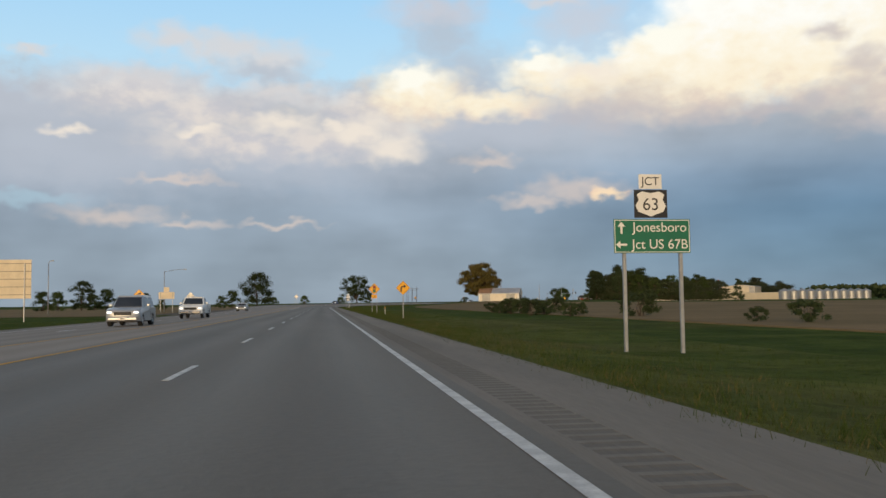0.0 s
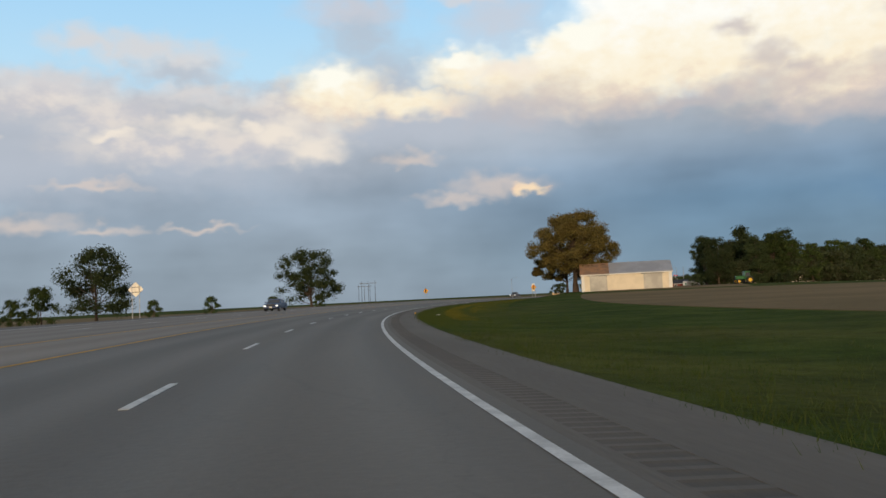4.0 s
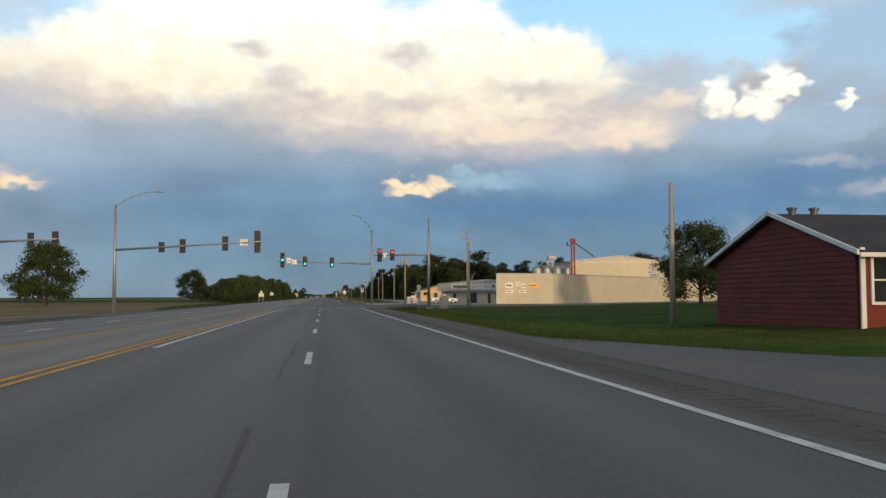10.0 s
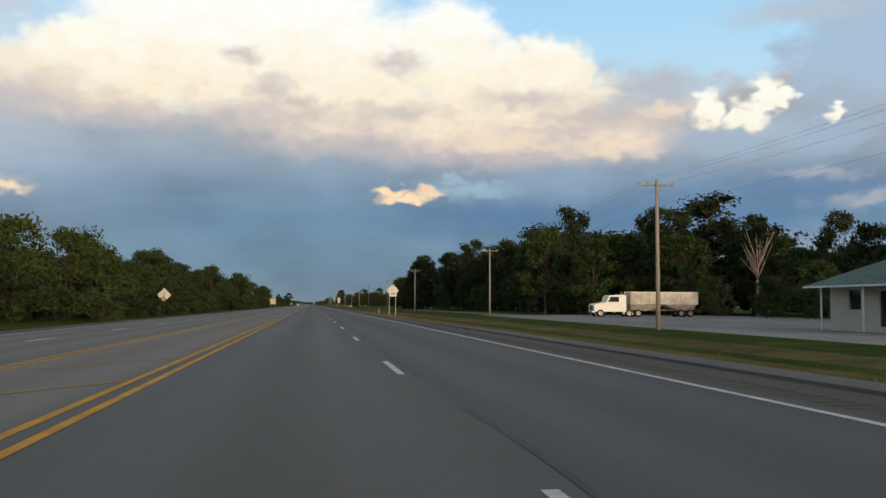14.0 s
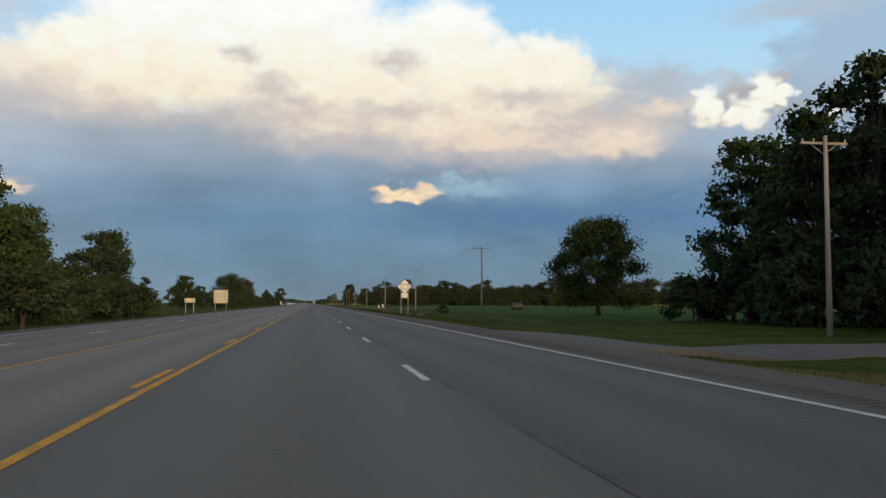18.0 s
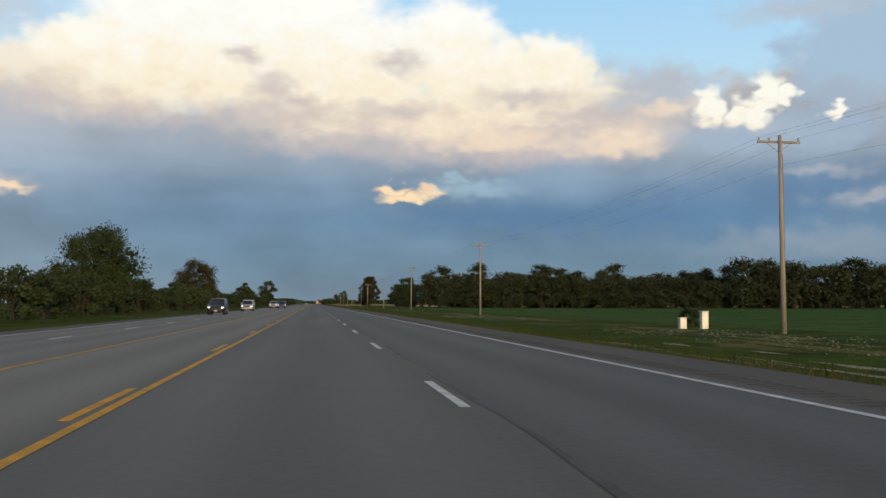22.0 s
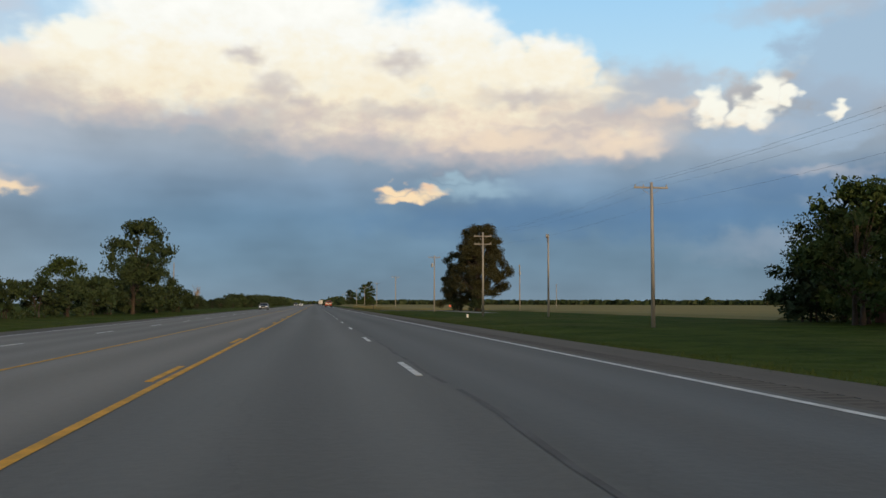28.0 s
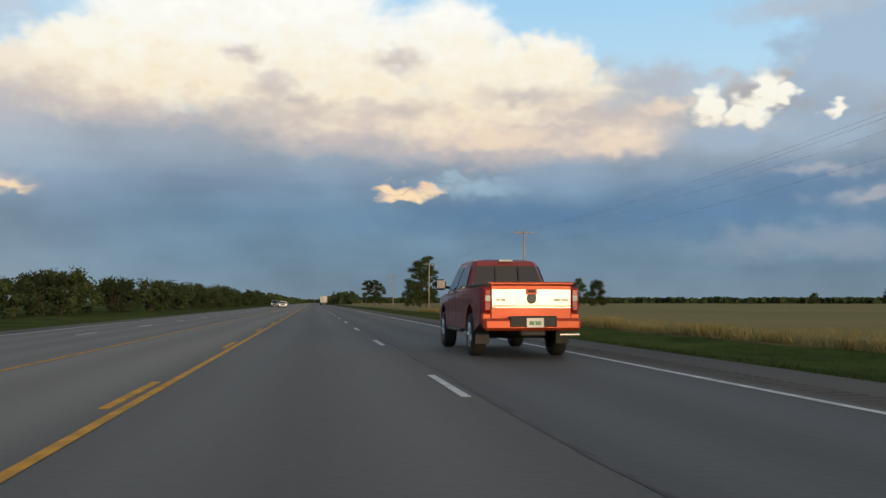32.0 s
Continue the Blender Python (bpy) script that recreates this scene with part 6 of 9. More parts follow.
board_sign(96, -30.2, 3.9, 5.4, 4.0, "large cream board on posts beyond the highway", ribs=5)
board_sign(1305, -20.1, 2.36, 2.85, 2.7, "tall cream board with ribs on two posts", ribs=9)
board_sign(1251.5, -19.3, 1.42, 1.5, 0.62, "low cream board on posts beyond the highway")
board_sign(892.4, -18.2, 1.6, 1.55, 1.0, "pale board with a smaller one on top", top=(0.75, 0.7), material=SIGN_BACK)
board_sign(1614, -18.2, 1.3, 0.85, 1.25, "small yellowish board beyond the highway")
board_sign(190, -30, 3.0, 3.2, 1.4, "cream shop board with a smaller top board", top=(1.1, 1.0))
board_sign(640, -38, 3.4, 1.7, 2.6, "pale pylon board beyond the highway", top=(1.2, 0.8), material=SIGN_WHITE)
ob = board_sign(774, 16.15, 0.35, 1.0, 0.85, "white roadside board lettered for rice bran", material=SIGN_WHITE)
write(ob, "RICE", 0.3, 0, -0.03, 0.55, SIGN_BLACK)
write(ob, "BRAN", 0.3, 0, -0.03, 0.18, SIGN_BLACK)
ob = board_sign(773.5, 15.0, 0.45, 0.76, 1.1, "white roadside board with small writing", material=SIGN_WHITE)
bars(ob, 0, -0.03, 0.62, [0.25, 0.28], 0.1, SIGN_BLACK)
bars(ob, 0, -0.03, 0.25, [0.2, 0.12], 0.16, SIGN_BLACK)


def marker(s, d, h, label):
    ob = thing("marker_post", label, "marker post", stand(s, d))
    part("post", M().box((0, 0, h / 2 - 0.1), (0.065, 0.03, h + 0.2), bevel=0.008), SIGN_WHITE, ob)
    part("reflector", M().box((0, -0.02, h - 0.15), (0.075, 0.01, 0.15)), AMBER_DULL, ob)


marker(100.6, 9.15, 0.9, "thin white marker post in the verge")
marker(208, 8.0, 1.1, "thin white marker post in the verge")
marker(1008, 9.0, 0.8, "thin white marker post in the verge")
p_ = thing("steel_post", "thin dark steel post in the verge", "post", stand(200, 8.5))
part("post", M().tube((0, 0, -0.2), (0, 0, 2.9), 0.05, 0.045, 8), DARK_STEEL, p_)


# ---- poles and wires ----
def utility_pole(s, d, h, label="weathered wooden utility pole with a cross-arm", arms=(0.35,), transformers=0, turn=0.0, arm_w=2.4, bare=False):
    ob = thing("utility_pole", label, "utility pole", stand(s, d, turn), "utility poles along the highway")
    part("pole", M().tube((0, 0, -0.5), (0, 0, h), 0.14, 0.09, 10), POLE_WOOD, ob, smooth=True)
    for k in arms:
        z = h - k
        arm = part("cross_arm", M().box((0, 0.12, z), (arm_w, 0.1, 0.12), bevel=0.01), POLE_WOOD, ob)
        for sx in (-1, 1):
            part("brace", M().tube((0, 0.12, z - 0.55), (sx * arm_w * 0.28, 0.13, z - 0.05), 0.018, None, 5), STEEL, arm)
        for x in (-arm_w * 0.46, -arm_w * 0.22, arm_w * 0.46):
            part("insulator", M().lathe((x, 0.12, z + 0.06), "z", [(0, 0.02), (0.03, 0.05), (0.07, 0.035), (0.1, 0.055), (0.15, 0.03), (0.17, 0.002)], 8), CONCRETE, arm, "grey porcelain insulator")
    for i in range(transformers):
        x = (-0.42, 0.42, 0.0)[i]
        part("transformer", M().lathe((x, 0.0 if i < 2 else -0.4, h - 2.3), "z", [(0, 0.01), (0, 0.22), (0.75, 0.22), (0.82, 0.15), (0.84, 0.01)], 12), STEEL, ob, "grey steel transformer can")
    if not bare:
        part("ground_wire", M().tube((0.13, -0.05, 0), (0.1, -0.05, h - 1), 0.012, None, 4), DARK_STEEL, ob)
    return ob


ALONG = [(576, 18.2, 10.2), (641.4, 16.1, 9.5), (737, 19.5, 8.6), (774.3, 14.4, 9.3), (857.5, 19.1, 9.5), (922, 20.3, 9.6), (990.3, 23.2, 9.5), (1067, 21.5, 9.5), (1156, 22.7, 9.6),
         (1239.4, 22.0, 9.6), (1323, 22.5, 9.6), (1409.5, 22.5, 10.4), (1488, 21.3, 10.0), (1569.5, 20.5, 10.0), (1657, 21, 9.8), (1740, 20.8, 9.8), (1795.2, 20.9, 9.8), (1848, 19.3, 10.6),
         (1907.6, 21.1, 10.9), (2003, 22.2, 9.9), (2085, 22.2, 9.9), (2170, 22.2, 9.9), (2255, 22.2, 9.9), (2340, 22.2, 9.9), (2430, 22.2, 9.9), (2520, 22.2, 9.9)]
utility_pole(513, 19.6, 10.0, "leaning wooden pole with a transformer by the driveway", arms=(), transformers=1)
utility_pole(660, 16.4, 6.6, "short wooden pole beside the red house", arms=())
for i, (s_, d_, h_) in enumerate(ALONG):
    if i == 3:
        utility_pole(s_, d_, h_, "wooden utility pole with cross-arms and transformers", arms=(0.35,), transformers=3, arm_w=3.2)
    elif i in (1,):
        utility_pole(s_, d_, h_, "wooden utility pole with a transformer", arms=(), transformers=2)
    elif i in (4, 18):
        utility_pole(s_, d_, h_, "wooden utility pole with a transformer", transformers=1)
    elif i == 17:
        utility_pole(s_, d_, h_, "wooden utility pole with two cross-arms", arms=(0.5, 1.5), arm_w=2.2)
    elif i in (0, 2):
        utility_pole(s_, d_, h_, "plain wooden utility pole", arms=())
    else:
        utility_pole(s_, d_, h_)
utility_pole(766, 24.0, 12.8, "tall wooden utility pole with two cross-arms", arms=(0.35, 1.7))
utility_pole(1844.3, 26.8, 10.2, "wooden corner pole with a slanting cross-arm", arms=(0.3, 0.45), turn=70)
utility_pole(1924, 41.8, 10.0, "dark wooden utility pole in the field", arms=(0.3, 1.3), turn=80, transformers=1)
utility_pole(1930, -31, 10.2, "plain wooden pole beyond the highway", arms=())
utility_pole(2040, 82, 8.5, "wooden utility pole in the field", turn=80)
utility_pole(731, 60, 9.5, "wooden utility pole behind the corner", arms=(0.3,))


def cable(points, label):
    m = M()
    for a, b in zip(points, points[1:]):
        prev = a
        for i in range(1, 11):
            k = i / 10
            q = a.lerp(b, k)
            q.z -= 4 * 0.011 * (b - a).length * k * (1 - k)
            m.tube(prev, q, 0.0045, None, 4, caps=False)
            prev = q
    ob = thing("power_line", label, "power line", group="wires between the poles")
    part("wire", m, DARK_STEEL, ob)


def hang(s, d, h, x, drop):
    return Matrix(stand(s, d)) @ Vector((x, 0.12, h - drop))


for x_, drop_ in ((-1.1, 0.12), (-0.5, 0.12), (1.1, 0.12)):
    cable([hang(s_, d_, h_, x_, drop_) for s_, d_, h_ in ALONG[3:]], "thin dark power line along the highway")
cable([hang(s_, d_, h_, 0.0, 1.6) for s_, d_, h_ in ALONG[3:]], "thin dark power line along the highway")

for bx, by, w_ in ((-233, 845, 1.0), (-300, 960, 1.0)):
    ob = thing("transmission_frame", "far wooden frame of three tall posts", "power line frame", pose(bx, by, -0.6, 0, 0, 30))
    for x in (-5, 0, 5):
        part("post", M().tube((x, 0, 0), (x, 0, 17), 0.2, 0.14, 8), DARK_STEEL, ob)
    part("cross_arm", M().box((0, 0, 15.2), (13, 0.25, 0.3)), DARK_STEEL, ob)


def street_lamp(s, d, h, reach, label, turn=0.0):
    ob = thing("street_lamp", label, "street lamp", stand(s, d, turn))
    part("pole", M().tube((0, 0, -0.3), (0, 0, h), 0.11, 0.07, 10), STEEL, ob, smooth=True)
    arm = M()
    prev = Vector((0, 0, h - 0.1))
    for i in range(1, 7):
        k = i / 6
        q = Vector((reach * k, 0, h - 0.1 + 0.5 * math.sin(k * math.pi / 2)))
        arm.tube(prev, q, 0.04, None, 6)
        prev = q
    part("arm", arm, STEEL, ob)
    part("lamp_head", M().box((reach + 0.25, 0, h + 0.38), (0.65, 0.28, 0.16), bevel=0.05), GREY_METAL, ob)


street_lamp(193, -31, 8.6, 4.0, "grey street lamp with a long arm beyond the highway")
street_lamp(165, -46, 9.2, 0.4, "grey street lamp beyond the highway")
street_lamp(640, -48, 9.5, 2.0, "grey street lamp beyond the highway")


# ---- traffic lights ----
def signal_head(parent, x, y, z, lit, sections=3, turn=0.0, name="signal_head"):
    """A signal head with lenses and visors, lit in one section (0 red, 1 amber, 2 green, None: seen dark)."""
    h = 0.36 * sections + 0.12
    body = part(name, M().box((0, 0, 0), (0.38, 0.22, h), bevel=0.03), BLACK_PLASTIC, parent)
    body.matrix_basis = pose(x, y, z, 0, 0, turn)
    part("backplate", M().box((0, 0.06, 0), (0.6, 0.012, h + 0.22)), SIGN_BLACK, body)
    for i in range(sections):
        zz = h / 2 - 0.24 - 0.36 * i
        kind = min(i, 2)
        glow = {0: RED_GLOW, 2: GREEN_GLOW}.get(kind) if lit == i else None
        part("lens", M().lathe((0, -0.112, zz), "y", [(0.0, 0.15), (-0.03, 0.12), (-0.045, 0.001)], 14), glow or (DARK_RED, DARK_AMBER, DARK_GREEN)[kind], body)
        m, n = M(), 9
        for j in range(n):
            a0, a1 = math.pi * (-0.15 + 1.3 * j / n), math.pi * (-0.15 + 1.3 * (j + 1) / n)
            p0, p1 = (math.cos(a0) * 0.165, math.sin(a0) * 0.165), (math.cos(a1) * 0.165, math.sin(a1) * 0.165)
            m.add([(p0[0], -0.11, zz + p0[1]), (p1[0], -0.11, zz + p1[1]), (p1[0], -0.36, zz + p1[1]), (p0[0], -0.36, zz + p0[1])], [(0, 1, 2, 3)])
        part("visor", m, BLACK_PLASTIC, body)
    return body


def mast(s, d, h, end_s, end_d, z0, z1, label, lamp=None, rise=1.55):
    ob = thing("traffic_light", label, "traffic light", stand(s, d, -heading(s)), "traffic lights at the junction")
    part("pole", M().tube((0, 0, -0.3), (0, 0, h), 0.2, 0.12, 12), STEEL, ob, smooth=True)
    part("base_plate", M().box((0, 0, 0.08), (0.6, 0.6, 0.16), bevel=0.03), CONCRETE, ob)
    base = stand(s, d, -heading(s)).translation
    tip = road(end_s, end_d) - base
    a, b = Vector((0, 0, z0 - base.z)), Vector((tip.x, tip.y, z1 - base.z))
    part("mast_arm", M().tube(a, b, 0.13, 0.06, 10), STEEL, ob, smooth=True)
    if lamp:
        m, prev = M(), Vector((0, 0, h - 0.1))
        for i in range(1, 9):
            k = i / 8
            q = Vector((lamp * k, 0, h - 0.1 + rise * math.sin(k * math.pi / 2) ** 0.9))
            m.tube(prev, q, 0.05, None, 6)
            prev = q
        part("lamp_arm", m, STEEL, ob)
        part("lamp_head", M().box((lamp + math.copysign(0.3, lamp), 0, h + rise - 0.1), (0.7, 0.3, 0.16), bevel=0.05), GREY_METAL, ob)
    return ob, a, b


ob, a, b = mast(748.5, 7.2, 10.9, 747.5, -6.1, 5.75, 6.15, "grey steel traffic light mast with green lights over the lanes", lamp=-2.6, rise=2.2)
for x_, lit_, sec_ in ((-5.44, 2, 5), (-2.31, 2, 3), (1.5, 2, 3)):
    k_ = (x_ - 7.2) / (b.x - a.x)
    q = a.lerp(b, k_)
    signal_head(ob, q.x, q.y - 0.22, q.z + (0.12 if sec_ == 5 else 0.05), 2, sec_)
q = a.lerp(b, (-4.55 - 7.2) / (b.x - a.x))
pn = part("sign_panel", M().box((q.x, q.y - 0.16, q.z + 0.1), (0.62, 0.012, 0.72), bevel=0.02), SIGN_WHITE, ob, "white lane sign")
part("arrow", M().box((q.x, q.y - 0.172, q.z + 0.05), (0.14, 0.006, 0.2)), SIGN_BLACK, pn)
q = a.lerp(b, (-3.8 - 7.2) / (b.x - a.x))
part("sign_panel", M().box((q.x, q.y - 0.16, q.z - 0.1), (0.7, 0.012, 0.7), bevel=0.02), SIGN_BACK, ob, "bare metal back of a sign")
ob, a, b = mast(731, 13.4, 11.4, 738.5, 6.9, 6.28, 6.55, "grey steel traffic light mast with red lights")
for k_, sec_ in ((0.885, 4), (0.65, 3)):
    q = a.lerp(b, k_)
    signal_head(ob, q.x, q.y - 0.2, q.z, 0, sec_)
q = a.lerp(b, 0.775)
part("sign_panel", M().box((q.x, q.y - 0.16, q.z), (0.55, 0.012, 0.62), bevel=0.02), SIGN_WHITE, ob, "white lane sign")
ob, a, b = mast(717, -21.4, 11.6, 707, -5.6, 6.05, 6.4, "grey steel traffic light mast seen from behind", lamp=4.2)
for x_, sec_ in ((-6.05, 5), (-9.3, 3), (-13.8, 3), (-16.1, 2)):
    q = a.lerp(b, (x_ + 21.4) / (b.x - a.x))
    signal_head(ob, q.x, q.y + 0.22, q.z, None, sec_, 180)
q = a.lerp(b, (-7.4 + 21.4) / (b.x - a.x))
part("sign_panel", M().box((q.x, q.y + 0.16, q.z), (0.75, 0.012, 0.62), bevel=0.02), SIGN_BACK, ob, "bare metal back of a sign")
ob, a, b = mast(708, -30, 8.0, 706, -24.0, 6.3, 6.5, "grey steel traffic light mast at the side road")
for k_ in (0.55, 0.95):
    q = a.lerp(b, k_)
    signal_head(ob, q.x, q.y + 0.2, q.z, None, 3, 180)
ob = thing("signal_cabinet", "grey steel signal cabinet at the corner", "cabinet", stand(728, 14.9))
part("body", M().box((0, 0, 0.75), (1.1, 0.7, 1.5), bevel=0.04), GREY_METAL, ob)
part("door", M().box((0, -0.36, 0.75), (0.95, 0.02, 1.35), bevel=0.01), GREY_METAL, ob)
ob = thing("rail_signal", "dark rail crossing signal on a post", "signal", stand(692, -41.6))
part("post", M().tube((0, 0, -0.3), (0, 0, 5.6), 0.08, 0.07, 8), STEEL, ob)
part("cross_arm", M().box((0, 0, 5.2), (1.0, 0.08, 0.1)), DARK_STEEL, ob)
for x in (-0.36, 0.36):
    part("lamp", M().lathe((x, -0.02, 5.4), "y", [(0.1, 0.02), (0.1, 0.3), (0.0, 0.32), (0.0, 0.01)], 12), BLACK_PLASTIC, ob)
ob = thing("equipment_shed", "small tan metal shed beside the side road", "shed", stand(690, -42.7))
part("body", M().box((0, 0, 1.05), (3.0, 2.4, 2.1), bevel=0.03), YELLOW_WALL, ob)
part("roof", M().box((0, 0, 2.16), (3.3, 2.7, 0.1), bevel=0.02), GREY_METAL, ob)


# ---- buildings ----
def wall_slab(m, a, b, z0, z1, t=0.2, holes=()):
    """A wall from a to b (ground points) with rectangular holes (from, to, bottom, top) along it."""
    a, b = Vector(a), Vector(b)
    way = (b - a).normalized()
    length = (b - a).length
    n = Vector((way.y, -way.x, 0)) * (t / 2)
    xs = sorted({0.0, length, *(h[0] for h in holes), *(h[1] for h in holes)})
    zs = sorted({z0, z1, *(h[2] for h in holes), *(h[3] for h in holes)})
    for x0, x1 in zip(xs, xs[1:]):
        for c0, c1 in zip(zs, zs[1:]):
            xm, zm = (x0 + x1) / 2, (c0 + c1) / 2
            if any(h[0] < xm < h[1] and h[2] < zm < h[3] for h in holes):
                continue
            p, q = a + way * x0, a + way * x1
            pts = [(*(w.xy), z) for w in (p - n, q - n, q + n, p + n) for z in (c0, c1)]
            m.add(pts, [(0, 1, 3, 2), (2, 3, 5, 4), (4, 5, 7, 6), (6, 7, 1, 0), (1, 7, 5, 3), (0, 2, 4, 6)])
    return m


def window(parent, x, y, z, w, h, frame=WHITE_TRIM, bars_x=1, bars_z=1, name="window"):
    """A window in a wall that faces local -y: frame, glazing bars and a pane set back."""
    f = 0.1
    m = M()
    for cx, cz, sx, sz in ((0, h / 2 + f / 2, w + 2 * f, f), (0, -h / 2 - f / 2, w + 2 * f, f), (-w / 2 - f / 2, 0, f, h), (w / 2 + f / 2, 0, f, h)):
        m.box((x + cx, y - 0.13, z + cz), (sx, 0.12, sz), bevel=0.01)
    win = part(name, m, frame, parent, "white window frame" if frame is WHITE_TRIM else "")
    for i in range(bars_x):
        part("glazing_bar", M().box((x - w / 2 + w * (i + 1) / (bars_x + 1), y - 0.08, z), (0.05, 0.05, h)), frame, win)
    for i in range(bars_z):
        part("glazing_bar", M().box((x, y - 0.08, z - h / 2 + h * (i + 1) / (bars_z + 1)), (w, 0.05, 0.05)), frame, win)
    part("pane", M().box((x, y - 0.03, z), (w, 0.02, h)), GLASS, win)
    return win


def slope(m, x0, x1, y0, z0, y1, z1, t=0.09):
    """One roof slope from the eave (y0, z0) to the ridge (y1, z1), between x0 and x1."""
    m.add([(x0, y0, z0), (x1, y0, z0), (x1, y1, z1), (x0, y1, z1), (x0, y0, z0 + t), (x1, y0, z0 + t), (x1, y1, z1 + t), (x0, y1, z1 + t)],
          [(0, 1, 2, 3), (4, 5, 6, 7), (0, 1, 5, 4), (1, 2, 6, 5), (2, 3, 7, 6), (3, 0, 4, 7)])
    return m


def seams(parent, name, x0, x1, y0, z0, y1, z1, step, material, r=0.02):
    """Standing seams up a metal roof, each a part of its own."""
    n = int((x1 - x0) / step)
    for i in range(n + 1):
        x = x0 + (x1 - x0) * i / n
        part(name, M().tube((x, y0, z0 + 0.1), (x, y1, z1 + 0.1), r, None, 4), material, parent)


def barn():
    z = hill(40, 469) - 0.05
    ob = thing("barn", "long cream metal barn with a dull, partly rusted roof", "barn", pose(30.3, 466.6, z, 0, 0, 15))
    w, dp, eave, ridge = 20.6, 10.5, 3.9, 6.5
    m = M()
    wall_slab(m, (0, 0, 0), (w, 0, 0), -0.4, eave, 0.15)
    wall_slab(m, (w, dp, 0), (0, dp, 0), -0.4, eave, 0.15)
    part("wall", m, CREAM_METAL, ob)
    for x, sgn in ((0.0, -1), (w, 1)):
        m = M().prism([(0.08, -0.4), (dp - 0.08, -0.4), (dp - 0.08, eave), (dp / 2, ridge - 0.05), (0.08, eave)], x - 0.07, x + 0.07, "x")
        # left gable is the same cream wall, with its shade put into the colour
        part("gable_wall", m, SHADED_METAL if sgn < 0 else CREAM_METAL, ob, "cream metal gable wall in shaded blue-grey" if sgn < 0 else "cream metal gable wall")
    part("door", M().box((w + 0.12, 3.2, 1.6), (0.08, 2.2, 3.2), bevel=0.02), BARK, ob, "dark brown gable door")
    roof = part("roof", slope(slope(M(), 6.5, w + 0.3, -0.35, eave - 0.1, dp / 2, ridge), 6.5, w + 0.3, dp + 0.35, eave - 0.1, dp / 2, ridge), ROOF_METAL, ob)
    rusty = part("roof", slope(slope(M(), -0.3, 6.5, -0.35, eave - 0.1, dp / 2, ridge), -0.3, 6.5, dp + 0.35, eave - 0.1, dp / 2, ridge), RUST, ob, "rusted end of the roof")
    part("patch", M().box((5.2, dp * 0.42, 0), (1.3, 0.8, 0.03)), SHINGLE, rusty, "dark hole in the rusted roof")
    rusty.children[0].matrix_basis = Matrix.Translation((0, 0, ridge - 0.25)) if rusty.children else Matrix()
    sky_light = part("skylight", M().add([(15.9, 2.6, 5.25), (17.2, 2.6, 5.25), (17.2, 3.6, 5.75), (15.9, 3.6, 5.75)], [(0, 1, 2, 3)]), WHITE_TRIM, roof, "pale roof panel")
    seams(roof, "seam", 6.5, w + 0.3, -0.35, eave - 0.1, dp / 2, ridge, 1.0, ROOF_METAL)
    seams(rusty, "seam", -0.3, 6.3, -0.35, eave - 0.1, dp / 2, ridge, 1.0, RUST)
    for x0, x1 in ((1.9, 5.9), (14.2, 18.4)):
        dr = part("door", M().box(((x0 + x1) / 2, -0.14, 1.75), (x1 - x0, 0.06, 3.5), bevel=0.02), GREY_METAL, ob, "grey sliding metal door")
        for i in range(9):
            part("rib", M().box((x0 + 0.25 + i * (x1 - x0 - 0.5) / 8, -0.185, 1.75), (0.06, 0.03, 3.4)), GREY_METAL, dr)
        part("rail", M().box(((x0 + x1) / 2, -0.15, 3.6), (x1 - x0 + 1.0, 0.1, 0.14)), DARK_STEEL, dr)
    for x in [i * 1.03 + 0.5 for i in range(20)]:
        if not (1.7 < x < 6.1 or 14.0 < x < 18.6):
            part("rib", M().box((x, -0.095, 1.85), (0.06, 0.03, 4.0)), CREAM_METAL, ob)
    part("fascia", M().box((w / 2, -0.42, eave - 0.12), (w + 0.6, 0.05, 0.2)), WHITE_TRIM, ob)
    for x in (0.35, w - 0.35):
        part("corner_trim", M().box((x, -0.1, 1.8), (0.7, 0.04, 3.9)), WHITE_TRIM, ob)


barn()


